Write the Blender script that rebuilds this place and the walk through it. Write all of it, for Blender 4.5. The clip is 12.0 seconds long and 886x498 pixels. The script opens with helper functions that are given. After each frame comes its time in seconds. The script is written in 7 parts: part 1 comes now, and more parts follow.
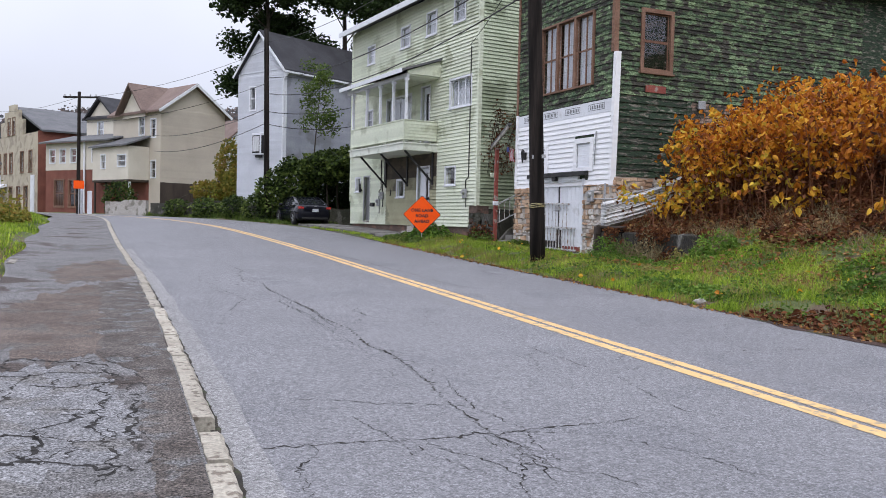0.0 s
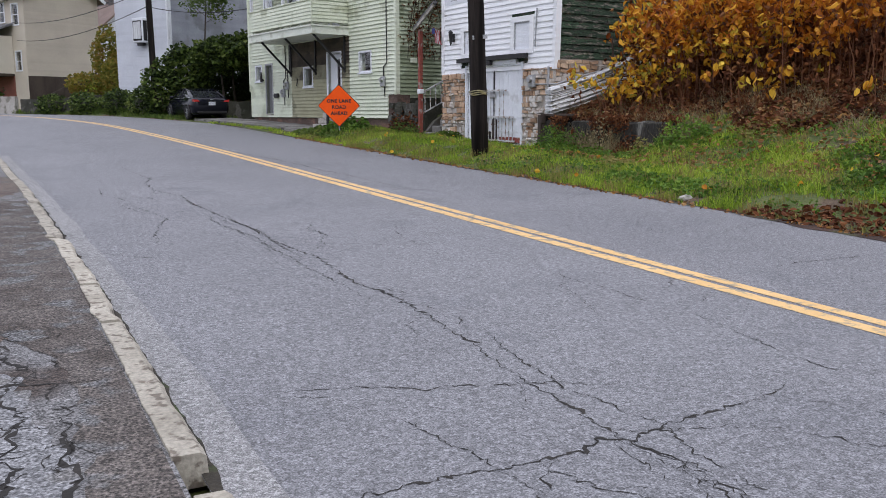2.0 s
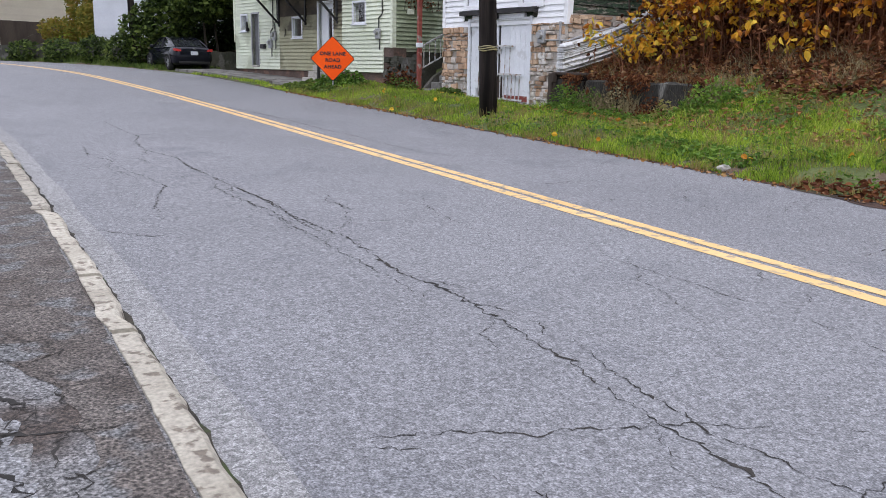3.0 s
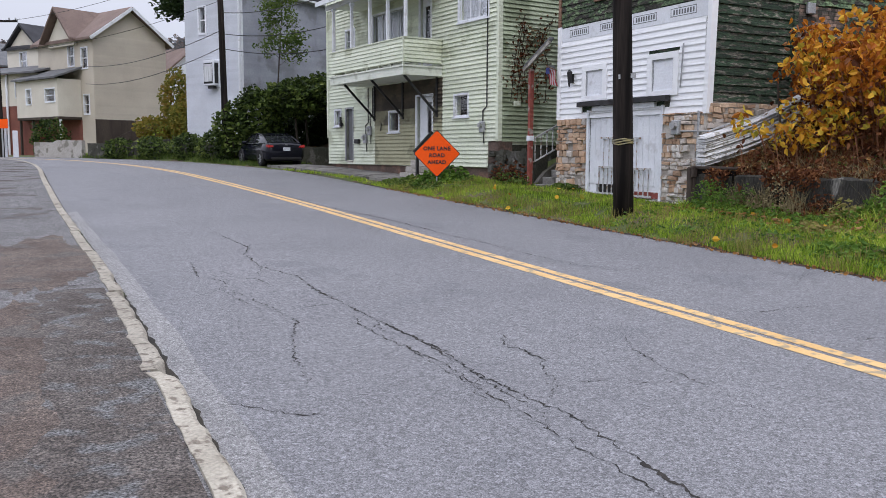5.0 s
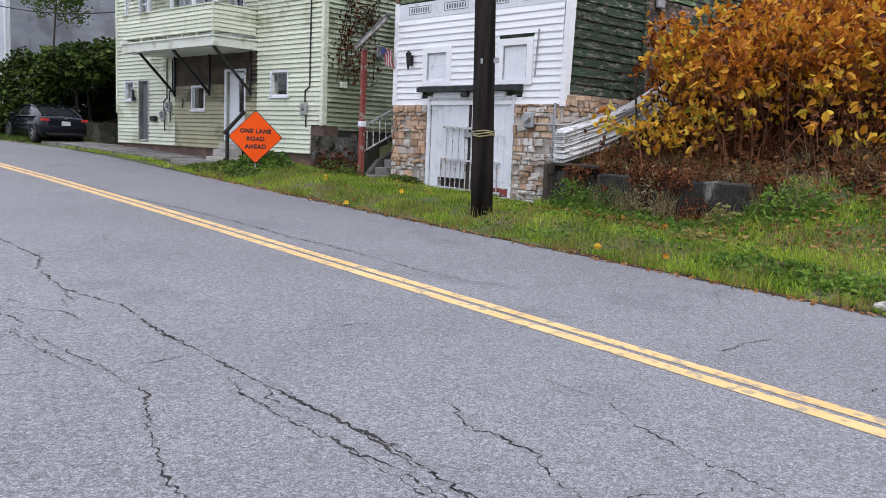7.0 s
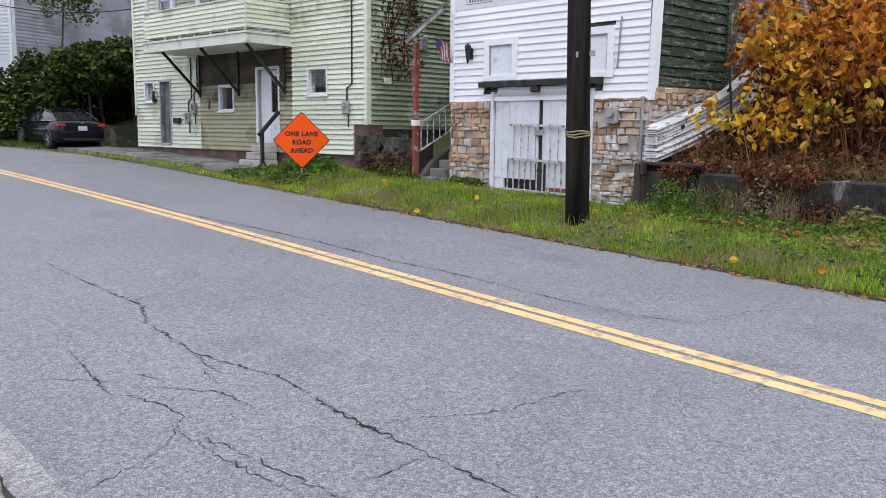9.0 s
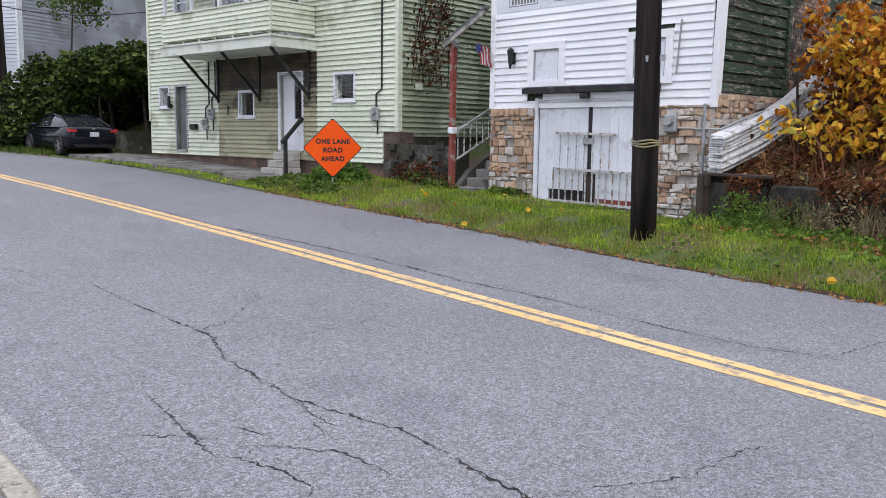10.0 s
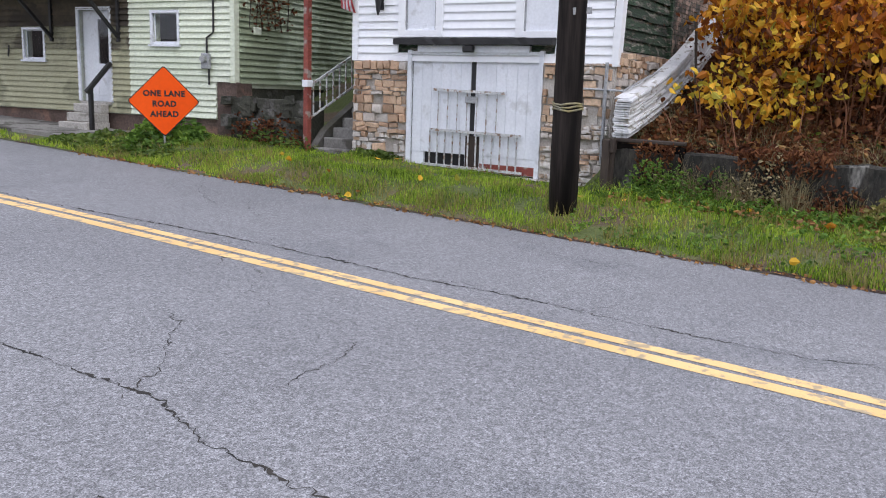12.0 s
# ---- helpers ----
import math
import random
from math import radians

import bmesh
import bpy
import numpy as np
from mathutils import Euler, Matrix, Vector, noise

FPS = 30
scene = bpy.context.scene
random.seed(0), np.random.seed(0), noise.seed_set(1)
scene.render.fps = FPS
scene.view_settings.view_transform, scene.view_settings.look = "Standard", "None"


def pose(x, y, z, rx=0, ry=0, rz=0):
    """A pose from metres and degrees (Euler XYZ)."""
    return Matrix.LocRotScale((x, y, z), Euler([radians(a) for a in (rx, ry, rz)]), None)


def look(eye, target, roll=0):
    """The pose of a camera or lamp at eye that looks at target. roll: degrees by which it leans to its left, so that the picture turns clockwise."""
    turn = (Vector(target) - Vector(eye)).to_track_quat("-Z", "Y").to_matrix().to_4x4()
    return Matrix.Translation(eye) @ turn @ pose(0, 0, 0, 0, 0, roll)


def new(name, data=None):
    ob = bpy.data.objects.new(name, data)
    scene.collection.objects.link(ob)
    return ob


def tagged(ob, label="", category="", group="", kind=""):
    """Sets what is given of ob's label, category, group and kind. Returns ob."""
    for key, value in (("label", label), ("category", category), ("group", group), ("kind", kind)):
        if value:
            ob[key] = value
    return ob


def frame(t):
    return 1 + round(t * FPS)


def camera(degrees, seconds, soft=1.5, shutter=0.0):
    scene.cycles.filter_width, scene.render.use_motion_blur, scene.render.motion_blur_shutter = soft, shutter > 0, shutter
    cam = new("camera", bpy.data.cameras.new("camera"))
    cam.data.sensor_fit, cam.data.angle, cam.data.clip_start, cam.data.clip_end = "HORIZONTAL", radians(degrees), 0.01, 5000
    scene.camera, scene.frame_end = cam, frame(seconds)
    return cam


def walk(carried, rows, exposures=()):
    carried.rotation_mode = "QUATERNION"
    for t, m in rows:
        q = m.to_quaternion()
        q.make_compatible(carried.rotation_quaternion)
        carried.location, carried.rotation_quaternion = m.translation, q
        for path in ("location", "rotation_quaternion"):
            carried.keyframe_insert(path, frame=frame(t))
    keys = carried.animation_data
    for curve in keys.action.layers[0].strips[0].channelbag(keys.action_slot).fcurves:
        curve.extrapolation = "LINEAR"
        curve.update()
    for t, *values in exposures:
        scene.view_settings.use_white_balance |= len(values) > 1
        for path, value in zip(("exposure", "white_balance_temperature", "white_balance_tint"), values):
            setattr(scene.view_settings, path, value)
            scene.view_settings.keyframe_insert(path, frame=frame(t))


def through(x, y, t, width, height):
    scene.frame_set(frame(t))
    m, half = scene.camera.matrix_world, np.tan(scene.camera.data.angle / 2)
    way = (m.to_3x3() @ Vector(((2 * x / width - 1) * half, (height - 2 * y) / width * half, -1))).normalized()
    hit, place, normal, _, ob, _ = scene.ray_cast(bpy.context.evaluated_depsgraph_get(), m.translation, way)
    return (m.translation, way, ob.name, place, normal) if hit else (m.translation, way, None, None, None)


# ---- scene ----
cam = camera(55.2, 12.0, soft=0.85, shutter=0.1)
PATH = [
    (0, (0.031, -0.028, 1.396), (0.734, 1.844, 1.334), 1.4),
    (0.5, (-0.029, 0.523, 1.47), (0.585, 2.422, 1.336), 1.0),
    (1, (-0.115, 1.135, 1.452), (0.409, 3.058, 1.297), -1.9),
    (1.5, (-0.152, 1.743, 1.471), (0.463, 3.638, 1.293), -2.0),
    (2, (-0.083, 2.351, 1.451), (0.839, 4.097, 1.133), 0.0),
    (2.5, (-0.075, 2.961, 1.496), (0.858, 4.694, 1.137), -1.7),
    (3, (-0.123, 3.572, 1.496), (0.838, 5.275, 1.075), 1.1),
    (3.5, (-0.135, 4.259, 1.527), (0.633, 6.071, 1.171), 0.9),
    (3.7, (-0.146, 4.5, 1.532), (0.565, 6.348, 1.255), 0.3),
    (5.3, (-0.119, 6.281, 1.625), (0.757, 8.067, 1.417), 1.6),
    (5.5, (-0.078, 6.538, 1.59), (0.829, 8.307, 1.368), 3.3),
    (6, (0.011, 7.117, 1.645), (0.983, 8.851, 1.425), 4.2),
    (6.5, (0.061, 7.732, 1.66), (1.243, 9.329, 1.43), 5.3),
    (8.3, (-0.202, 9.573, 1.855), (1.055, 11.103, 1.575), -1.3),
    (8.5, (-0.263, 9.771, 1.879), (0.986, 11.307, 1.597), 0.0),
    (9, (-0.389, 10.379, 1.943), (0.863, 11.913, 1.665), 0.6),
    (9.5, (-0.457, 10.964, 1.948), (0.805, 12.491, 1.673), 0.4),
    (10, (-0.56, 11.672, 1.96), (0.702, 13.202, 1.697), 0.8),
    (10.5, (-0.506, 12.268, 1.987), (0.781, 13.775, 1.715), 1.5),
    (11, (-0.522, 12.846, 2.042), (0.821, 14.304, 1.773), 2.0),
    (11.5, (-0.544, 13.555, 2.051), (0.927, 14.892, 1.832), 4.5),
    (12, (-0.46, 14.279, 2.069), (1.143, 15.416, 1.7), 2.0),
]
walk(cam, [(t, look(eye, target, roll)) for t, eye, target, roll in PATH], [(0.0, 0.4), (0.5, 0.35), (1.0, 0.2), (1.5, 0.2), (2.0, 0.2), (2.5, 0.46), (3.0, 0.45), (3.5, 0.34), (5.5, 0.28), (6.0, 0.38), (8.5, 0.54), (10.5, 0.48), (12.0, 0.52)])

# ---- light: an overcast sky, brighter overhead ----
world = bpy.data.worlds.new("overcast")
scene.world = world
world.use_nodes = True
wn, wl = world.node_tree.nodes, world.node_tree.links
wn.clear()
SUN_EL, SUN_ROT = radians(48), radians(200)
sky = wn.new("ShaderNodeTexSky")
sky.sky_type, sky.sun_disc, sky.sun_elevation, sky.sun_rotation = "NISHITA", False, SUN_EL, SUN_ROT
grey = wn.new("ShaderNodeMixRGB")
grey.inputs[0].default_value, grey.inputs[2].default_value = 0.86, (7.3, 7.45, 8.7, 1)
where = wn.new("ShaderNodeTexCoord")
split = wn.new("ShaderNodeSeparateXYZ")
ramp = wn.new("ShaderNodeMapRange")
ramp.inputs["From Min"].default_value, ramp.inputs["From Max"].default_value = 0.0, 1.0
ramp.inputs["To Min"].default_value, ramp.inputs["To Max"].default_value = 0.064, 0.25
clouds = wn.new("ShaderNodeTexNoise")
clouds.inputs["Scale"].default_value, clouds.inputs["Detail"].default_value = 2.2, 4
cmap = wn.new("ShaderNodeMapRange")
cmap.inputs["From Min"].default_value, cmap.inputs["From Max"].default_value = 0.3, 0.7
cmap.inputs["To Min"].default_value, cmap.inputs["To Max"].default_value = 0.92, 1.06
strength = wn.new("ShaderNodeMath")
strength.operation = "MULTIPLY"
back, wout = wn.new("ShaderNodeBackground"), wn.new("ShaderNodeOutputWorld")
wl.new(where.outputs["Generated"], split.inputs[0])
wl.new(where.outputs["Generated"], clouds.inputs["Vector"])
wl.new(split.outputs["Z"], ramp.inputs["Value"])
wl.new(clouds.outputs[0], cmap.inputs["Value"])
wl.new(ramp.outputs[0], strength.inputs[0])
wl.new(cmap.outputs[0], strength.inputs[1])
wl.new(sky.outputs[0], grey.inputs[1])
wl.new(grey.outputs[0], back.inputs["Color"])
wl.new(strength.outputs[0], back.inputs["Strength"])
wl.new(back.outputs[0], wout.inputs[0])
sun = new("sun", bpy.data.lights.new("sun", "SUN"))
sun.data.energy, sun.data.angle, sun.data.color = 0.6, radians(25), (1.0, 0.97, 0.93)
sun.matrix_world = look((0, 0, 30), Vector((0, 0, 30)) - Vector((math.sin(SUN_ROT) * math.cos(SUN_EL), math.cos(SUN_ROT) * math.cos(SUN_EL), math.sin(SUN_EL))))

# ---- materials ----
def mat(name, c1, c2, fine=30.0, coarse=1.2, rough=0.8, bump=0.3, vary=0.15, metal=0.0, c3=None, c3_scale=3.0, c3_amt=0.5, stretch=(1, 1, 1), spec=0.4, contrast=0.25, island=False, dist=0.01, sharp=0.2, cells=0.0, cell_amt=0.3):
    """Two colours mixed by coarse and fine noise, a third one as patches of wear, a change from piece to piece, and relief."""
    m = bpy.data.materials.new(name)
    m.use_nodes = True
    n, l = m.node_tree.nodes, m.node_tree.links
    b = n["Principled BSDF"]
    geo = n.new("ShaderNodeNewGeometry")
    mp = n.new("ShaderNodeMapping")
    mp.inputs["Scale"].default_value = stretch
    l.new(geo.outputs["Position"], mp.inputs[0])

    def noise_at(scale, detail=4.0):
        t = n.new("ShaderNodeTexNoise")
        t.inputs["Scale"].default_value, t.inputs["Detail"].default_value = scale, detail
        l.new(mp.outputs[0], t.inputs["Vector"])
        return t.outputs[0]

    def ranged(src, a, z, lo=0.0, hi=1.0):
        r = n.new("ShaderNodeMapRange")
        for key, v in (("From Min", a), ("From Max", z), ("To Min", lo), ("To Max", hi)):
            r.inputs[key].default_value = v
        l.new(src, r.inputs["Value"])
        return r.outputs[0]

    def mixed(f, a, z, mode="MIX"):
        x = n.new("ShaderNodeMixRGB")
        x.blend_type = mode
        for i, v in enumerate((f, a, z)):
            if hasattr(v, "is_linked"):
                l.new(v, x.inputs[i])
            else:
                x.inputs[i].default_value = v if i == 0 else (*v, 1)
        return x.outputs[0]

    f1, f2 = noise_at(fine), noise_at(coarse)
    col = mixed(ranged(f2, 0.35, 0.65), c1, c2)
    if c3:
        col = mixed(ranged(noise_at(c3_scale, 6.0), 0.62 - 0.3 * c3_amt, 0.7 - 0.3 * c3_amt), col, c3)
    lo, hi = 1 - contrast, 1 + contrast
    val = ranged(f1, 0.5 - sharp, 0.5 + sharp, lo, hi)
    if vary:
        src = geo.outputs["Random Per Island"] if island else n.new("ShaderNodeObjectInfo").outputs["Random"]
        mul = n.new("ShaderNodeMath")
        mul.operation = "MULTIPLY"
        l.new(val, mul.inputs[0])
        l.new(ranged(src, 0, 1, 1 - vary, 1 + vary), mul.inputs[1])
        val = mul.outputs[0]
    for scale in ((cells, cells * 2.3) if cells else ()):
        grit = n.new("ShaderNodeTexVoronoi")
        grit.inputs["Scale"].default_value = scale
        l.new(mp.outputs[0], grit.inputs["Vector"])
        sep = n.new("ShaderNodeSeparateXYZ")
        l.new(grit.outputs["Color"], sep.inputs[0])
        mul = n.new("ShaderNodeMath")
        mul.operation = "MULTIPLY"
        l.new(val, mul.inputs[0])
        l.new(ranged(sep.outputs[0], 0, 1, 1 - cell_amt, 1 + cell_amt), mul.inputs[1])
        val = mul.outputs[0]
    hs = n.new("ShaderNodeHueSaturation")
    l.new(val, hs.inputs["Value"])
    l.new(col, hs.inputs["Color"])
    l.new(hs.outputs[0], b.inputs["Base Color"])
    l.new(ranged(f1, 0.2, 0.8, max(0.02, rough - 0.1), min(1, rough + 0.1)), b.inputs["Roughness"])
    b.inputs["Metallic"].default_value = metal
    b.inputs["Specular IOR Level"].default_value = spec
    if bump:
        bp = n.new("ShaderNodeBump")
        bp.inputs["Strength"].default_value, bp.inputs["Distance"].default_value = bump, dist
        l.new(f1, bp.inputs["Height"])
        l.new(bp.outputs[0], b.inputs["Normal"])
    return m


def leaf_mat(name, cols, rough=0.55, through=0.35):
    """Leaves, each with its own shade of the colours, that let some light through."""
    m = bpy.data.materials.new(name)
    m.use_nodes = True
    n, l = m.node_tree.nodes, m.node_tree.links
    b, out = n["Principled BSDF"], n["Material Output"]
    geo, cr = n.new("ShaderNodeNewGeometry"), n.new("ShaderNodeValToRGB")
    cr.color_ramp.interpolation = "LINEAR"
    el = cr.color_ramp.elements
    while len(el) < len(cols):
        el.new(0.5)
    for i, c in enumerate(cols):
        el[i].position, el[i].color = i / (len(cols) - 1), (*c, 1)
    big = n.new("ShaderNodeTexNoise")
    big.inputs["Scale"].default_value = 0.9
    l.new(geo.outputs["Position"], big.inputs["Vector"])
    add = n.new("ShaderNodeMath")
    add.operation = "MULTIPLY_ADD"
    add.inputs[1].default_value = 0.62
    sub = n.new("ShaderNodeMapRange")
    for key, v in (("From Min", 0.3), ("From Max", 0.7), ("To Min", 0.0), ("To Max", 0.38)):
        sub.inputs[key].default_value = v
    l.new(big.outputs[0], sub.inputs["Value"])
    l.new(geo.outputs["Random Per Island"], add.inputs[0])
    l.new(sub.outputs[0], add.inputs[2])
    l.new(add.outputs[0], cr.inputs[0])
    l.new(cr.outputs[0], b.inputs["Base Color"])
    b.inputs["Roughness"].default_value = rough
    b.inputs["Specular IOR Level"].default_value = 0.18
    tr, mx = n.new("ShaderNodeBsdfTranslucent"), n.new("ShaderNodeMixShader")
    mx.inputs[0].default_value = through
    l.new(cr.outputs[0], tr.inputs[0])
    l.new(b.outputs[0], mx.inputs[1])
    l.new(tr.outputs[0], mx.inputs[2])
    l.new(mx.outputs[0], out.inputs[0])
    return m


def glass_mat(name, tint=(0.9, 0.92, 0.95), rough=0.03, clear=1.0):
    m = bpy.data.materials.new(name)
    m.use_nodes = True
    b = m.node_tree.nodes["Principled BSDF"]
    b.inputs["Base Color"].default_value, b.inputs["Roughness"].default_value = (*tint, 1), rough
    b.inputs["Transmission Weight"].default_value, b.inputs["IOR"].default_value = clear, 1.45
    return m


ASPHALT = mat("asphalt", (0.157, 0.157, 0.165), (0.180, 0.180, 0.188), fine=110, coarse=0.35, rough=0.85, bump=0.45, vary=0, c3=(0.150, 0.151, 0.160), c3_scale=0.9, c3_amt=0.15, contrast=0.45, dist=0.005, sharp=0.15, cells=48, cell_amt=0.29)
OLD_ASPHALT = mat("old asphalt", (0.12, 0.116, 0.114), (0.175, 0.172, 0.173), fine=80, coarse=0.9, rough=0.9, bump=0.8, vary=0, c3=(0.06, 0.047, 0.04), c3_scale=0.9, c3_amt=0.3, contrast=0.7, dist=0.015, sharp=0.14, cells=42, cell_amt=0.3)
DIRT = mat("dirt and gravel", (0.095, 0.070, 0.054), (0.15, 0.125, 0.105), fine=40, coarse=1.3, rough=0.95, bump=0.8, vary=0, contrast=0.4, dist=0.02)
CRACK = mat("crack", (0.012, 0.011, 0.010), (0.03, 0.026, 0.022), fine=60, coarse=3, rough=0.95, bump=0.3, vary=0)
YELLOW = mat("road paint", (0.60, 0.38, 0.15), (0.68, 0.45, 0.20), fine=70, coarse=1.5, rough=0.7, bump=0.25, vary=0, c3=(0.34, 0.27, 0.17), c3_scale=9, c3_amt=0.3, contrast=0.12)
CONCRETE = mat("kerb concrete", (0.28, 0.255, 0.205), (0.38, 0.35, 0.29), fine=45, coarse=2.0, rough=0.9, bump=0.6, vary=0.12, c3=(0.15, 0.125, 0.10), c3_scale=14, c3_amt=0.24)
GUTTER = mat("gutter asphalt", (0.200, 0.198, 0.198), (0.235, 0.232, 0.230), fine=140, coarse=1.0, rough=0.9, bump=0.5, vary=0, contrast=0.4, sharp=0.14, cells=48, cell_amt=0.3)
OLD_CONC = mat("weathered concrete", (0.045, 0.042, 0.036), (0.10, 0.095, 0.085), fine=25, coarse=1.1, rough=0.95, bump=0.6, vary=0, c3=(0.07, 0.065, 0.05), c3_scale=1.6, c3_amt=0.5)
PALE_CONC = mat("pale concrete", (0.34, 0.32, 0.29), (0.42, 0.40, 0.37), fine=25, coarse=1.1, rough=0.9, bump=0.4, vary=0, c3=(0.2, 0.19, 0.16), c3_scale=2.2, c3_amt=0.3)
SOIL = mat("grassy soil", (0.060, 0.080, 0.020), (0.10, 0.115, 0.034), fine=20, coarse=0.8, rough=0.95, bump=0.8, vary=0, c3=(0.10, 0.07, 0.045), c3_scale=0.8, c3_amt=0.35, dist=0.04)
LITTER = mat("leaf litter", (0.020, 0.011, 0.008), (0.055, 0.028, 0.018), fine=18, coarse=1.2, rough=0.95, bump=1.0, vary=0, c3=(0.06, 0.065, 0.025), c3_scale=0.9, c3_amt=0.4, dist=0.05)
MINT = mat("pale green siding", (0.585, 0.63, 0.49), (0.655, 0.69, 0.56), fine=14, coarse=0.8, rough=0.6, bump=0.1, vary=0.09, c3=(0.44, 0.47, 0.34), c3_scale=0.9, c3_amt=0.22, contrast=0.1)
# darker and greener than the front siding, with more patches
MINT_SIDE = mat("darker green side siding", (0.42, 0.48, 0.34), (0.50, 0.56, 0.41), fine=14, coarse=0.9, rough=0.75, bump=0.15, vary=0.10, c3=(0.25, 0.29, 0.19), c3_scale=0.8, c3_amt=0.45, contrast=0.12)
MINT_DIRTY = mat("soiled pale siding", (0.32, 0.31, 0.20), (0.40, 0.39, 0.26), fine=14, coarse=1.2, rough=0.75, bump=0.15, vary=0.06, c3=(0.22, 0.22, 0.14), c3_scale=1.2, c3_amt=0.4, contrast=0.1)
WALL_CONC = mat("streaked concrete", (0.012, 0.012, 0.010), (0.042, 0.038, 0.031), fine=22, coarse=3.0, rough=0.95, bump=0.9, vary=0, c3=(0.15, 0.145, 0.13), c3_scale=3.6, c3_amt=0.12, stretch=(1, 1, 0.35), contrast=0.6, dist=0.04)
SLAB = mat("stained walk concrete", (0.13, 0.125, 0.115), (0.22, 0.21, 0.195), fine=25, coarse=1.1, rough=0.9, bump=0.5, vary=0.1, c3=(0.07, 0.065, 0.055), c3_scale=2.6, c3_amt=0.35)
PALE_MINT = mat("pale painted boards", (0.60, 0.635, 0.55), (0.66, 0.69, 0.61), fine=14, coarse=1.5, rough=0.6, bump=0.1, vary=0.03, c3=(0.46, 0.48, 0.40), c3_scale=2.0, c3_amt=0.2, contrast=0.06)
MOSSY = mat("mossy dark masonry", (0.03, 0.032, 0.022), (0.06, 0.058, 0.045), fine=20, coarse=1.4, rough=0.95, bump=0.8, vary=0.15, c3=(0.11, 0.105, 0.095), c3_scale=2.4, c3_amt=0.25, contrast=0.35, dist=0.03)
FOUND = mat("stained foundation", (0.075, 0.05, 0.04), (0.12, 0.085, 0.07), fine=20, coarse=1.6, rough=0.95, bump=0.7, vary=0.1, c3=(0.17, 0.10, 0.075), c3_scale=2.0, c3_amt=0.35, contrast=0.3, dist=0.02)
# grime and the balcony's shade are both put into the next two colours
SOOT_SHADE = mat("blackened siding with painted shade", (0.05, 0.04, 0.028), (0.10, 0.08, 0.055), fine=14, coarse=1.5, rough=0.85, bump=0.2, vary=0.15, c3=(0.05, 0.04, 0.03), c3_scale=1.6, c3_amt=0.4, contrast=0.2)
STAIN_SHADE = mat("stained siding with painted shade", (0.15, 0.14, 0.09), (0.26, 0.25, 0.165), fine=14, coarse=1.6, rough=0.8, bump=0.15, vary=0.12, c3=(0.09, 0.08, 0.055), c3_scale=1.4, c3_amt=0.4, contrast=0.15)
WHITE = mat("white vinyl", (0.79, 0.80, 0.82), (0.84, 0.85, 0.86), fine=10, coarse=0.7, rough=0.5, bump=0.05, vary=0.025, contrast=0.03)
WHITE_PAINT = mat("white paint", (0.66, 0.68, 0.72), (0.74, 0.76, 0.80), fine=22, coarse=1.5, rough=0.65, bump=0.15, vary=0.03, c3=(0.56, 0.57, 0.59), c3_scale=3.0, c3_amt=0.08, contrast=0.06)
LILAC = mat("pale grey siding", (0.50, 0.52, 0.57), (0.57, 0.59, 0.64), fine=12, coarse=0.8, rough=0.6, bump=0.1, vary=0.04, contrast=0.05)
# LILAC with soil patches, darkened for the shade on the side wall
LILAC_SHADED = mat("soiled grey siding with painted shade", (0.27, 0.285, 0.33), (0.34, 0.355, 0.40), fine=12, coarse=0.8, rough=0.7, bump=0.1, vary=0.06, c3=(0.22, 0.23, 0.25), c3_scale=0.7, c3_amt=0.35, contrast=0.08)
BEIGE = mat("beige siding", (0.46, 0.41, 0.34), (0.52, 0.47, 0.39), fine=12, coarse=0.6, rough=0.7, bump=0.1, vary=0.04, contrast=0.05)
CREAM = mat("cream siding", (0.58, 0.54, 0.46), (0.64, 0.60, 0.52), fine=12, coarse=0.6, rough=0.7, bump=0.1, vary=0.04, contrast=0.05)
STUCCO = mat("tan stone", (0.42, 0.37, 0.28), (0.50, 0.45, 0.35), fine=10, coarse=0.7, rough=0.9, bump=0.3, vary=0.05, c3=(0.33, 0.29, 0.23), c3_scale=1.2, c3_amt=0.3, contrast=0.1)
BRICK_RED = mat("red brick", (0.17, 0.06, 0.045), (0.22, 0.085, 0.06), fine=16, coarse=1.0, rough=0.9, bump=0.3, vary=0.06, contrast=0.2)
BARN = mat("weathered green boards", (0.050, 0.085, 0.045), (0.145, 0.20, 0.105), fine=14, coarse=2.6, rough=0.85, bump=0.7, vary=0.4, c3=(0.040, 0.038, 0.030), c3_scale=3.6, c3_amt=0.5, stretch=(1, 1, 2.2), contrast=0.7, dist=0.03, sharp=0.16)
BARN_DARK = mat("dark weathered boards", (0.045, 0.043, 0.034), (0.17, 0.16, 0.13), fine=12, coarse=2.2, rough=0.9, bump=0.6, vary=0.4, c3=(0.022, 0.040, 0.022), c3_scale=3.5, c3_amt=0.7, stretch=(1, 1, 4), contrast=0.7, dist=0.02, sharp=0.15)
STONE = mat("tan field stone", (0.36, 0.23, 0.15), (0.50, 0.37, 0.26), fine=26, coarse=2.2, rough=0.9, bump=0.5, vary=0.3, contrast=0.18)
STONE_PALE = mat("pale stone", (0.50, 0.46, 0.42), (0.40, 0.35, 0.31), fine=26, coarse=2.2, rough=0.9, bump=0.5, vary=0.2, contrast=0.15)
MORTAR = mat("mortar", (0.30, 0.27, 0.235), (0.46, 0.43, 0.39), fine=40, coarse=3, rough=0.95, bump=0.5, vary=0, contrast=0.2)
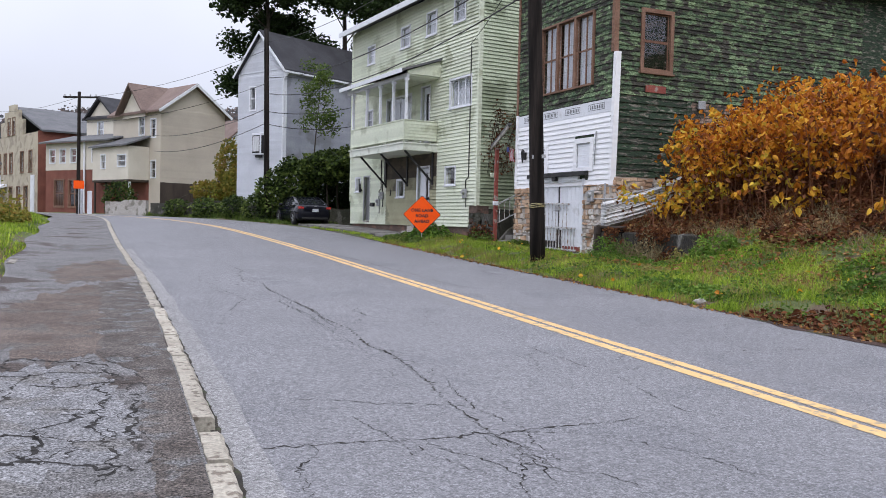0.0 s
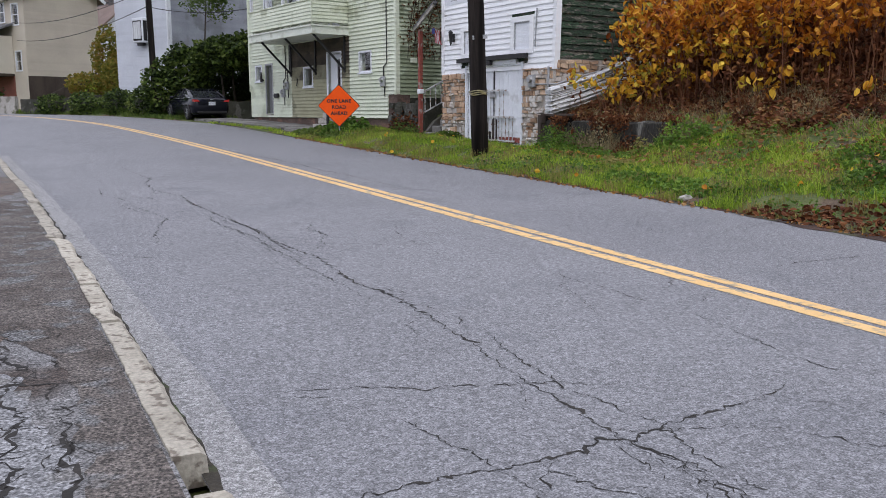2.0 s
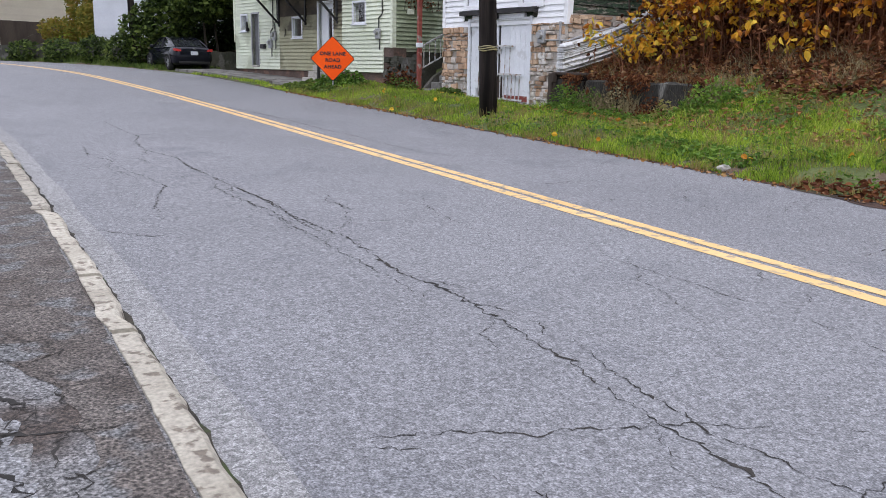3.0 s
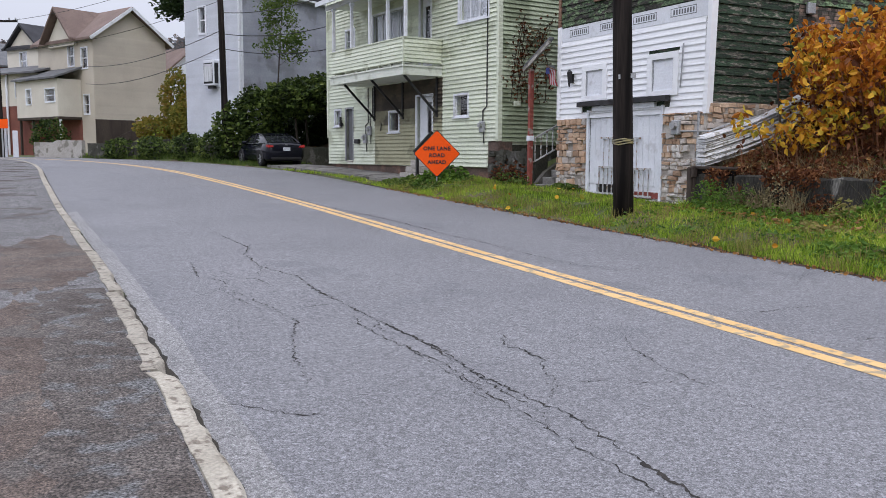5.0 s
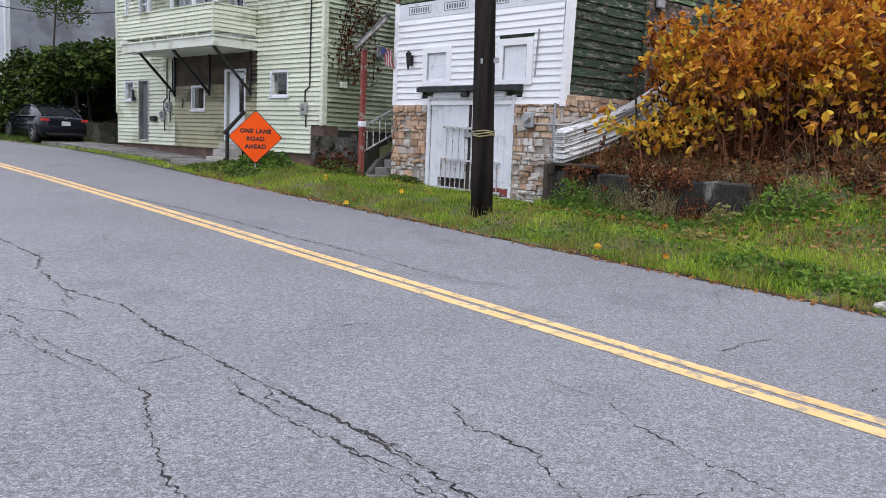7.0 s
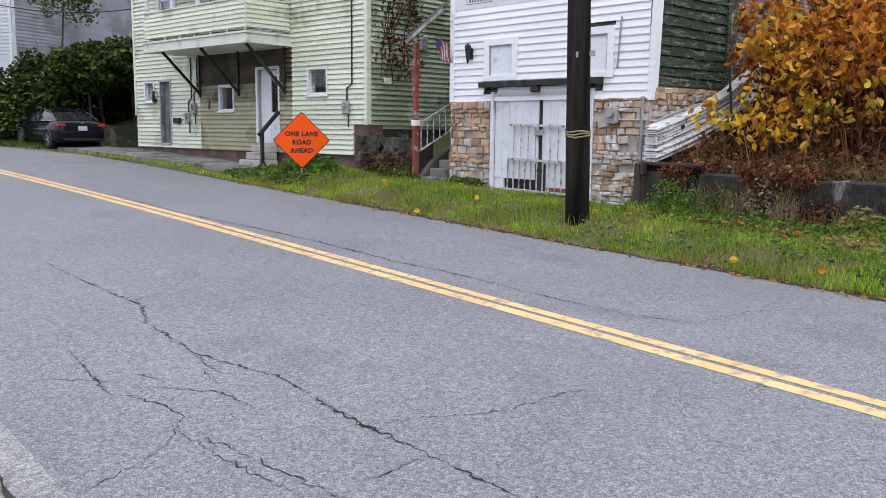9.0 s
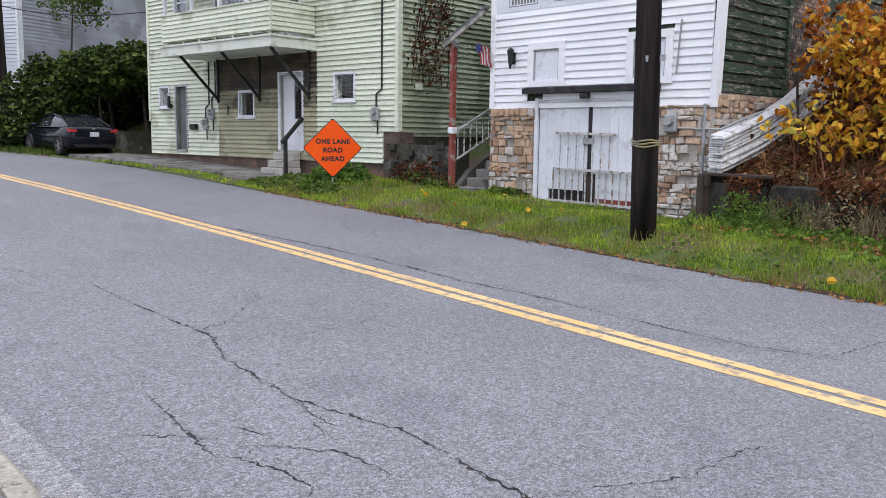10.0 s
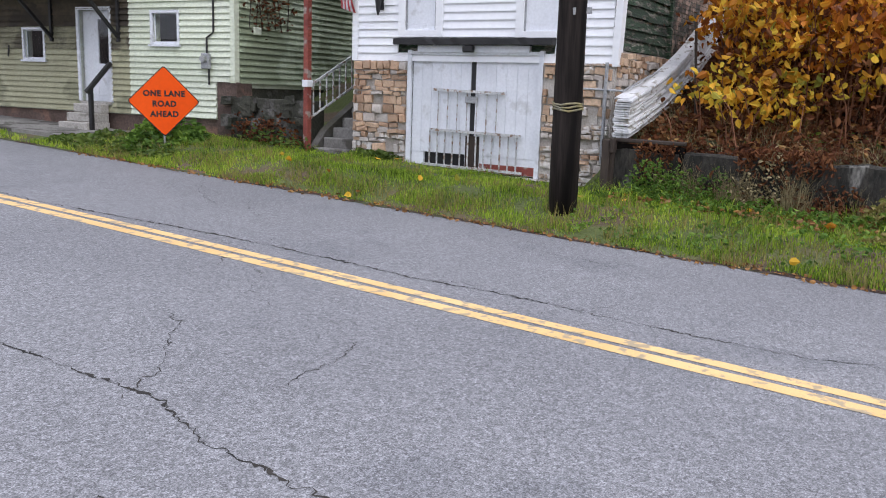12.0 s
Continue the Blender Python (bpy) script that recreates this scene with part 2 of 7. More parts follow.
PINK_BRICK = mat("brick pattern siding", (0.15, 0.105, 0.08), (0.32, 0.22, 0.17), fine=20, coarse=3, rough=0.9, bump=0.5, vary=0.45, contrast=0.4, island=True, c3=(0.07, 0.06, 0.05), c3_scale=2.5, c3_amt=0.5)
POLE_WOOD = mat("creosoted wood", (0.006, 0.005, 0.0045), (0.030, 0.024, 0.021), fine=34, coarse=5, spec=0.15, rough=0.85, bump=0.6, vary=0.05, stretch=(1, 1, 0.06), contrast=0.4)
DARK_WOOD = mat("dark stained wood", (0.035, 0.025, 0.02), (0.06, 0.045, 0.035), fine=30, coarse=2, rough=0.8, bump=0.3, vary=0.1, stretch=(1, 1, 0.2))
BLACK_PAINT = mat("black paint", (0.012, 0.012, 0.013), (0.022, 0.021, 0.022), fine=30, coarse=2, rough=0.5, bump=0.1, vary=0)
RED_PAINT = mat("worn red paint", (0.20, 0.045, 0.035), (0.26, 0.07, 0.05), fine=30, coarse=3, rough=0.7, bump=0.3, vary=0, c3=(0.30, 0.24, 0.21), c3_scale=5, c3_amt=0.2)
BROWN_TRIM = mat("weathered brown trim", (0.16, 0.085, 0.055), (0.22, 0.13, 0.09), fine=24, coarse=2, rough=0.85, bump=0.3, vary=0.1)
ROOF = mat("dark shingles", (0.028, 0.028, 0.032), (0.045, 0.045, 0.05), fine=9, coarse=0.8, rough=0.9, bump=0.5, vary=0.1)
ROOF_GREY = mat("grey shingles", (0.10, 0.105, 0.11), (0.14, 0.14, 0.145), fine=9, coarse=0.8, rough=0.9, bump=0.4, vary=0.1)
ROOF_BROWN = mat("brown shingles", (0.14, 0.10, 0.085), (0.18, 0.13, 0.11), fine=9, coarse=0.8, rough=0.9, bump=0.4, vary=0.1)
GREY_DOOR = mat("grey door paint", (0.12, 0.125, 0.13), (0.15, 0.155, 0.16), fine=20, coarse=2, rough=0.6, bump=0.1, vary=0)
PALE_IRON = mat("weathered pale iron", (0.40, 0.41, 0.42), (0.55, 0.55, 0.54), fine=40, coarse=6, rough=0.6, bump=0.2, vary=0.1, c3=(0.22, 0.15, 0.11), c3_scale=12, c3_amt=0.3)
GREY_METAL = mat("grey metal", (0.30, 0.31, 0.32), (0.36, 0.37, 0.38), fine=30, coarse=3, rough=0.5, bump=0.1, vary=0.05, metal=0.3)
STEEL = mat("galvanised steel", (0.4, 0.41, 0.42), (0.5, 0.5, 0.5), fine=40, coarse=4, rough=0.4, bump=0.1, vary=0, metal=0.9)
ORANGE = mat("sign orange", (0.84, 0.088, 0.006), (0.88, 0.10, 0.008), fine=12, coarse=1.2, rough=0.6, bump=0.03, vary=0, contrast=0.04, spec=0.15)
CAR_PAINT = mat("midnight car paint", (0.005, 0.0055, 0.010), (0.006, 0.0065, 0.011), fine=6, coarse=1, rough=0.07, bump=0, vary=0, spec=0.22, contrast=0.03)
RUBBER = mat("rubber", (0.012, 0.012, 0.012), (0.02, 0.02, 0.02), fine=40, coarse=4, rough=0.8, bump=0.2, vary=0)
ALLOY = mat("alloy", (0.42, 0.43, 0.45), (0.5, 0.51, 0.52), fine=40, coarse=4, rough=0.3, bump=0, vary=0, metal=0.9)
TAIL = mat("red lens", (0.45, 0.02, 0.02), (0.5, 0.03, 0.03), fine=40, coarse=4, rough=0.15, bump=0, vary=0, spec=0.7)
PLATE = mat("number plate", (0.5, 0.53, 0.58), (0.55, 0.57, 0.62), fine=30, coarse=8, rough=0.4, bump=0, vary=0)
GLASS, CAR_GLASS = glass_mat("window glass"), glass_mat("tinted car glass", (0.02, 0.022, 0.025), 0.03, 0.0)
CAR_GLASS.node_tree.nodes["Principled BSDF"].inputs["IOR"].default_value = 1.6
INSIDE = mat("dim interior", (0.02, 0.02, 0.021), (0.03, 0.03, 0.03), fine=5, coarse=1, rough=0.9, bump=0, vary=0)
CURTAIN = mat("pale curtain", (0.46, 0.47, 0.49), (0.58, 0.59, 0.61), fine=6, coarse=2, rough=0.9, bump=0.2, vary=0.15, stretch=(4, 4, 0.3))
BARK = mat("bark", (0.05, 0.04, 0.032), (0.085, 0.068, 0.055), fine=20, coarse=3, rough=0.95, bump=0.8, vary=0.1, stretch=(1, 1, 0.3))
STALK = mat("knotweed stalk", (0.16, 0.065, 0.035), (0.22, 0.10, 0.05), fine=12, coarse=2, rough=0.8, bump=0.1, vary=0.2)
GRASS_LEAF = leaf_mat("grass blade", [(0.028, 0.050, 0.009), (0.15, 0.245, 0.026), (0.34, 0.47, 0.045), (0.56, 0.56, 0.13)])
YOUNG_LEAF = leaf_mat("young weed leaf", [(0.03, 0.06, 0.012), (0.10, 0.19, 0.03), (0.22, 0.33, 0.05)])
DRY_GRASS = leaf_mat("yellowing grass blade", [(0.13, 0.16, 0.035), (0.22, 0.22, 0.06), (0.3, 0.25, 0.09), (0.24, 0.17, 0.07)])
WEED_LEAF = leaf_mat("weed leaf", [(0.035, 0.065, 0.016), (0.085, 0.135, 0.028), (0.17, 0.22, 0.05)])
AUTUMN = leaf_mat("autumn leaf", [(0.040, 0.014, 0.007), (0.20, 0.055, 0.012), (0.40, 0.125, 0.014), (0.58, 0.235, 0.023), (0.68, 0.38, 0.04), (0.34, 0.27, 0.045)])
YELLOWING = leaf_mat("yellowing leaf", [(0.10, 0.035, 0.014), (0.42, 0.15, 0.018), (0.66, 0.34, 0.03), (0.74, 0.50, 0.055), (0.30, 0.28, 0.04), (0.10, 0.15, 0.03)])
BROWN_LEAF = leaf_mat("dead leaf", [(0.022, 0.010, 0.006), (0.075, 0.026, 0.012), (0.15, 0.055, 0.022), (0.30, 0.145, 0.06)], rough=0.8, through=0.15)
FALLEN = leaf_mat("fallen leaf", [(0.14, 0.065, 0.03), (0.30, 0.15, 0.045), (0.22, 0.12, 0.06), (0.42, 0.27, 0.09)], rough=0.7, through=0.1)
GREEN_LEAF = leaf_mat("tree leaf", [(0.010, 0.017, 0.006), (0.022, 0.042, 0.012), (0.055, 0.088, 0.023)], through=0.2)
BUSH_LEAF = leaf_mat("vine leaf", [(0.006, 0.011, 0.003), (0.020, 0.036, 0.008), (0.075, 0.115, 0.022), (0.19, 0.225, 0.06)], through=0.2)
GOLD_LEAF = leaf_mat("goldenrod leaf", [(0.06, 0.08, 0.015), (0.16, 0.17, 0.03), (0.30, 0.24, 0.045), (0.26, 0.12, 0.045)])
# distance haze is mixed into these greyed leaf colours
HAZY_WOOD = leaf_mat("far woods with painted haze", [(0.09, 0.105, 0.11), (0.13, 0.135, 0.14), (0.20, 0.155, 0.135), (0.16, 0.17, 0.178)], rough=0.95, through=0.5)

# ---- shapes ----
def part(name, bm, material, parent=None, label="", smooth=False):
    """Links a bmesh as one mesh object, under its parent."""
    me = bpy.data.meshes.new(name)
    bm.to_mesh(me)
    bm.free()
    if material:
        me.materials.append(material)
    if smooth:
        me.shade_smooth()
    ob = new(name, me)
    ob.parent = parent
    return tagged(ob, label)


def raw(name, verts, faces, material, parent=None, label="", kind="", smooth=False):
    me = bpy.data.meshes.new(name)
    me.from_pydata(verts, [], faces)
    me.materials.append(material)
    if smooth:
        me.shade_smooth()
    ob = new(name, me)
    ob.parent = parent
    return tagged(ob, label, kind=kind)


def box(x0, x1, y0, y1, z0, z1, bevel=0.0, bm=None):
    own = bm or bmesh.new()
    v = [own.verts.new(p) for p in ((x0, y0, z0), (x1, y0, z0), (x1, y1, z0), (x0, y1, z0), (x0, y0, z1), (x1, y0, z1), (x1, y1, z1), (x0, y1, z1))]
    fs = [own.faces.new([v[i] for i in f]) for f in ((0, 3, 2, 1), (4, 5, 6, 7), (0, 1, 5, 4), (1, 2, 6, 5), (2, 3, 7, 6), (3, 0, 4, 7))]
    if bevel:
        es = list({e for f in fs for e in f.edges})
        bmesh.ops.bevel(own, geom=es, offset=bevel, segments=1, affect="EDGES")
    return own


def prism(outline, a, b, axis="x", bm=None):
    """A closed outline of pairs, pushed from a to b along an axis."""
    own = bm or bmesh.new()
    put = {"x": lambda p, t: (t, p[0], p[1]), "y": lambda p, t: (p[0], t, p[1]), "z": lambda p, t: (p[0], p[1], t)}[axis]
    lo, hi = [own.verts.new(put(p, a)) for p in outline], [own.verts.new(put(p, b)) for p in outline]
    own.faces.new(lo[::-1]), own.faces.new(hi)
    for i in range(len(lo)):
        j = (i + 1) % len(lo)
        own.faces.new((lo[i], lo[j], hi[j], hi[i]))
    bmesh.ops.recalc_face_normals(own, faces=own.faces[:])
    return own


def rod(points, radii, sides=8, bm=None):
    """A round bar along points."""
    own = bm or bmesh.new()
    if not isinstance(radii, (list, tuple)):
        radii = [radii] * len(points)
    rings, pts = [], [Vector(p) for p in points]
    for i, p in enumerate(pts):
        d = (pts[min(i + 1, len(pts) - 1)] - pts[max(i - 1, 0)]).normalized()
        side = d.cross(Vector((0, 0, 1)) if abs(d.z) < 0.9 else Vector((1, 0, 0))).normalized()
        up = side.cross(d)
        rings.append([own.verts.new(p + radii[i] * (math.cos(a) * side + math.sin(a) * up)) for a in (2 * math.pi * k / sides for k in range(sides))])
    for r, q in zip(rings, rings[1:]):
        for k in range(sides):
            own.faces.new((r[k], r[(k + 1) % sides], q[(k + 1) % sides], q[k]))
    own.faces.new(rings[0][::-1]), own.faces.new(rings[-1])
    bmesh.ops.recalc_face_normals(own, faces=own.faces[:])
    return own


def bar(a, b, w, h=None, bm=None):
    """A square bar from a to b."""
    own = bm or bmesh.new()
    a, b, h = Vector(a), Vector(b), h or w
    d = (b - a).normalized()
    side = d.cross(Vector((0, 0, 1)) if abs(d.z) < 0.95 else Vector((0, 1, 0))).normalized() * w / 2
    up = side.cross(d).normalized() * h / 2
    lo, hi = [own.verts.new(a + s * side + t * up) for s, t in ((-1, -1), (1, -1), (1, 1), (-1, 1))], [own.verts.new(b + s * side + t * up) for s, t in ((-1, -1), (1, -1), (1, 1), (-1, 1))]
    own.faces.new(lo[::-1]), own.faces.new(hi)
    for i in range(4):
        own.faces.new((lo[i], lo[(i + 1) % 4], hi[(i + 1) % 4], hi[i]))
    bmesh.ops.recalc_face_normals(own, faces=own.faces[:])
    return own


def thing(name, m, label, category, group=""):
    ob = new(name)
    ob.empty_display_size = 0.2
    ob.matrix_world = m
    return tagged(ob, label, category, group)


# ---- the lie of the land ----
RISE_Y = (-80, 0, 6, 12, 19, 26, 33, 40, 50, 65, 90, 400)
RISE_Z = (-2.0, -0.16, -0.02, 0.12, 0.30, 0.55, 0.80, 1.04, 1.27, 1.42, 1.45, 1.45)
EDGE_Y = (-80, 8, 14, 18, 22, 29, 36, 40, 45, 50, 56, 62, 68, 76, 90, 140)
KERB_X = (0.6, 0.6, 0.45, 0.3, 0.05, -0.25, -0.5, -0.62, -1.0, -1.8, -4.0, -8.0, -14.0, -24, -45, -130)
LINE_X = (5.28, 5.28, 5.3, 5.25, 5.15, 4.75, 4.15, 3.7, 2.7, 1.2, -0.8, -4.0, -9.0, -19, -40, -125)
RIGHT_X = (9.45, 9.45, 9.45, 9.4, 9.3, 9.05, 8.95, 8.8, 7.5, 5.7, 3.4, 0.2, -5.0, -14, -35, -120)


TABLE_Y = np.arange(-100, 460, 0.25)
TABLES = {}


def soft_interp(y, ys, vs):
    """A smoothed look-up along the road."""
    if vs not in TABLES:
        TABLES[vs] = sum(w * np.interp(TABLE_Y + o, ys, vs) for o, w in ((-3, 0.15), (-1.5, 0.22), (0, 0.26), (1.5, 0.22), (3, 0.15))).tolist()
    t = TABLES[vs]
    f = min(max((y + 100) * 4, 0), len(t) - 2)
    i = int(f)
    return t[i] + (t[i + 1] - t[i]) * (f - i)


def kerb_x(y):
    return soft_interp(y, EDGE_Y, KERB_X)


def line_x(y):
    return soft_interp(y, EDGE_Y, LINE_X)


def right_x(y):
    return soft_interp(y, EDGE_Y, RIGHT_X)


def road_z(x, y):
    return soft_interp(y, RISE_Y, RISE_Z) - 0.010 * max(-3, min(9.5, x - 0.6)) * min(1, max(0, (52 - y) / 10))


def step(a, b, x):
    t = min(1, max(0, (x - a) / (b - a)))
    return t * t * (3 - 2 * t)


def land_z(x, y):
    """The ground beside the road."""
    k, r = kerb_x(y), right_x(y)
    z = road_z(min(max(x, k), r), y)
    if x < k:
        far = k - 2.4 - x
        z += 0.07 if far > 0.3 else -0.09
        z += 0.05 * step(0, 2, far) - 2.6 * step(6, 30, far) - 3.0 * step(25, 70, far)
    elif x <= r:
        z -= 0.09
    else:
        d = x - r
        bank = 0.03 + 0.27 * step(0.0, 1.1, d) * (1 - step(52, 58, y)) * (1 - step(30.5, 32, y) * (1 - step(48, 50, y)))
        if y > 40:
            bank += 0.75 * step(1.0, 3.5, d) * step(48, 51, y) * (1 - step(53, 60, y) * (1 - step(4, 9, x)))
        bank += 2.1 * step(2.5, 9.5, x) * step(59, 67, y)
        hill = max(0.0, x - 12.6)
        slope = 0.40 if y < 20.5 else 0.36
        top = 0.72 * step(12.02, 12.3, x) * step(14.6, 16.2, y) * (1 - step(20.0, 20.3, y))
        top += 0.80 * step(10.5, 12.7, x) * (1 - step(14.6, 16.2, y))
        rise = min(26, slope * hill) * (1.0 if y < 41 else 0.75)
        z += bank + top + rise
    return z + (0.05 * noise.noise((x * 0.5, y * 0.5, 0)) if not k - 2.4 < x < r + 0.6 else 0)


def grid(name, xs, ys, height, material, **kw):
    vs = [(x, y, height(x, y)) for y in ys for x in xs]
    w = len(xs)
    fs = [(j * w + i, j * w + i + 1, (j + 1) * w + i + 1, (j + 1) * w + i) for j in range(len(ys) - 1) for i in range(w - 1)]
    return raw(name, vs, fs, material, smooth=True, **kw)


def spread(*spans):
    out = []
    for a, b, s in spans:
        out += list(np.arange(a, b, s))
    return [float(v) for v in out]


ground = grid("ground", spread((-900, -120, 60), (-120, -30, 8), (-30, -6, 2), (-6, 9, 0.5), (9, 14, 0.2), (14, 30, 1), (30, 120, 10), (120, 901, 60)), spread((-900, -80, 60), (-80, -10, 6), (-10, 50, 0.5), (50, 100, 2), (100, 200, 12), (200, 1401, 60)), lambda x, y: land_z(x, y), SOIL, kind="structure")
tagged(ground, "rough grassy ground with bare brown soil", "ground")


def strip(name, left, right, y0, y1, dy, dz, material, cols=8, label="", category="", height=None):
    """A sheet that follows the road between two edges."""
    ys = list(np.arange(y0, y1 + 1e-6, dy))
    vs, fs = [], []
    for y in ys:
        a, b = left(y), right(y)
        for i in range(cols + 1):
            x = a + (b - a) * i / cols
            vs.append((x, float(y), (height or road_z)(x, y) + dz))
    for j in range(len(ys) - 1):
        for i in range(cols):
            p = j * (cols + 1) + i
            fs.append((p, p + 1, p + cols + 2, p + cols + 1))
    ob = raw(name, vs, fs, material, kind="structure", smooth=True)
    return tagged(ob, label, category)


strip("road", lambda y: kerb_x(y) - 0.02, right_x, -70, 140, 1.0, 0.0, ASPHALT, 10, "grey worn asphalt road with fine cracks", "road")
strip("road_marking", lambda y: line_x(y) - 0.04 + 0.006 * noise.noise((y * 5, 1, 0)), lambda y: line_x(y) + 0.125 + 0.008 * noise.noise((y * 6, 2, 0)), -40, 120, 0.25, 0.004, YELLOW, 1, "worn yellow centre line painted on the asphalt", "road marking")
strip("road_marking", lambda y: line_x(y) + 0.20 + 0.008 * noise.noise((y * 6, 3, 0)), lambda y: line_x(y) + 0.345 + 0.006 * noise.noise((y * 5, 4, 0)), -40, 120, 0.25, 0.004, YELLOW, 1, "worn yellow centre line painted on the asphalt", "road marking")
strip("gutter", lambda y: kerb_x(y) + 0.0, lambda y: kerb_x(y) + 0.25 + 0.025 * noise.noise((y * 0.8, 9, 0)), -30, 24, 0.25, 0.004, GUTTER, 2, "paler strip of asphalt along the kerb", "gutter")
strip("pavement", lambda y: kerb_x(y) - 2.35 + 0.1 * math.sin(y * 0.9), lambda y: kerb_x(y) - 0.13, -30, 60, 0.5, 0.085, OLD_ASPHALT, 8, "broken old asphalt pavement with patches and cracks", "pavement")
strip("road_edge", lambda y: right_x(y) - 0.13 - 0.10 * noise.noise((y * 1.9, 1, 0)) - 0.05 * noise.noise((y * 7, 1, 0)) - 0.25 * (1 - step(9.5, 11.5, y)), lambda y: right_x(y) + 0.12, -20, 40, 0.1, 0.006, LITTER, 2, "dark wet soil and rotting leaves along the asphalt edge", "soil")
strip("hillside", lambda y: 12.35 + 1.3 * (1 - step(13.5, 16.5, y)), lambda y: 24.0, 2, 20.2, 0.6, 0.02, LITTER, 14, "brown leaf-strewn hillside", "slope", height=lambda x, y: land_z(x, y))

# ---- building kit ----
def frame_of(x, y, dx, dy, z=0.0):
    """A frame whose x runs along a wall, away from the walker, and whose y points out of it."""
    return Matrix(((dx, -dy, 0, x), (dy, dx, 0, y), (0, 0, 1, z), (0, 0, 0, 1)))


SIDE = Matrix(((0, -1, 0, 0), (1, 0, 0, 0), (0, 0, 1, 0), (0, 0, 0, 1)))  # the wall at the front's near end; its x runs out of the front


def pierced(u0, u1, z0, z1, holes, y0, y1, bm=None, m=None):
    """A wall with holes right through it, made of blocks that butt."""
    own = bm or bmesh.new()
    us = sorted({u0, u1, *(min(max(h[i], u0), u1) for h in holes for i in (0, 1))})
    zs = sorted({z0, z1, *(min(max(h[i], z0), z1) for h in holes for i in (2, 3))})
    for a, b in zip(us, us[1:]):
        start = None
        for c, d in zip(zs, zs[1:]):
            free = any(h[0] < (a + b) / 2 < h[1] and h[2] < (c + d) / 2 < h[3] for h in holes)
            if not free and start is None:
                start = c
            if start is not None and (free or d == zs[-1]):
                box(a, b, y0, y1, start, c if free else d, bm=own)
                start = None
    bmesh.ops.remove_doubles(own, verts=own.verts[:], dist=0.0005)
    if m:
        own.transform(m)
    return own


def lap_board(height, thick):
    me = bpy.data.meshes.new("board")
    v = [(x, y, z) for x in (0, 1) for y, z in ((0, 0.03), (thick * 0.82, 0.012), (thick, 0.0), (thick * 0.1, height), (0, height))]
    me.from_pydata(v, [], [(0, 1, 2, 3, 4), (9, 8, 7, 6, 5), (0, 5, 6, 1), (1, 6, 7, 2), (2, 7, 8, 3), (3, 8, 9, 4), (4, 9, 5, 0)])
    return me


def clad(parent, m, u0, u1, z0, z1, rise, thick, holes, material, lean=None, name="board", dirty=None, ragged=False):
    """Lapped boards on a wall, row by row, round its holes."""
    made = {}
    rows = int((z1 - z0) / rise + 0.5)
    for r in range(rows):
        z = z0 + r * rise
        cuts, a, b = [], u0, u1
        if lean:
            a, b = lean(z, u0, u1)
        for h in holes:
            if h[2] - 0.01 < z + rise / 2 < h[3] + 0.01:
                cuts.append((h[0], h[1]))
        at = a
        for c, d in sorted(cuts) + [(b, b)]:
            c = min(c, b)
            if c - at > 0.03:
                use = dirty(at, c, z) if dirty else material
                if use not in made:
                    made[use] = lap_board(rise * 1.06, thick)
                    made[use].materials.append(use)
                ends = [at]
                while ragged and c - ends[-1] > 1.6:
                    ends.append(ends[-1] + random.uniform(0.5, 1.5))
                for p, q in zip(ends, ends[1:] + [c]):
                    ob = new(name, made[use])
                    ob.parent = parent
                    slip = (random.uniform(-0.012, 0.012), random.uniform(0.9, 1.35), random.uniform(-0.5, 0.5)) if ragged else (0, 1, 0)
                    ob.matrix_local = m @ Matrix.Translation((p, 0, z + slip[0])) @ pose(0, 0, 0, 0, slip[2], 0) @ Matrix.Diagonal((q - p - (0.006 if ragged else 0), slip[1], 1, 1))
            at = max(at, d)


def window(parent, m, u0, u1, z0, z1, casing, frame_mat, pane_mat, bars_x=0, bars_z=1, behind=None, sill=True, depth=0.05, name="window", sash=0.04, label=""):
    """Casing boards, a sill, sashes with bars, and a pane in the hole of a wall."""
    w = new(name)
    w.empty_display_size = 0.1
    w.parent, w.matrix_local = parent, m
    tagged(w, label)
    own = bmesh.new()
    c = casing
    for a, b, lo, hi in ((u0 - c, u0, z0, z1), (u1, u1 + c, z0, z1), (u0 - c, u1 + c, z1, z1 + c), (u0 - c, u1 + c, z0 - c, z0)):
        box(a, b, -0.02, depth, lo, hi, bm=own)
    part("casing", own, frame_mat, w)
    if sill:
        part("sill", box(u0 - c - 0.03, u1 + c + 0.03, 0.0, depth + 0.04, z0 - c - 0.035, z0 - c + 0.01), frame_mat, w)
    own = bmesh.new()
    for i in range(bars_x + 2):
        x = u0 + (u1 - u0) * i / (bars_x + 1)
        box(max(u0, x - sash / 2), min(u1, x + sash / 2), -0.06, -0.03, z0, z1, bm=own)
    for i in range(bars_z + 2):
        z = z0 + (z1 - z0) * i / (bars_z + 1)
        box(u0, u1, -0.058, -0.028, max(z0, z - sash / 2), min(z1, z + sash / 2), bm=own)
    part("sash", own, frame_mat, w)
    p = part("pane", box(u0, u1, -0.052, -0.045, z0, z1), pane_mat, w)
    p.visible_shadow = False
    if behind:
        n = max(2, int((u1 - u0) / 0.07))
        vs, fs = [], []
        for i in range(n + 1):
            u = u0 + (u1 - u0) * i / n
            y = -0.13 + 0.02 * math.sin(i * 2.1)
            vs += [(u, y, z0), (u, y, z1)]
        for i in range(n):
            fs.append((2 * i, 2 * i + 2, 2 * i + 3, 2 * i + 1))
        cu = raw("curtain", vs, fs, behind, w, smooth=True)
    return w

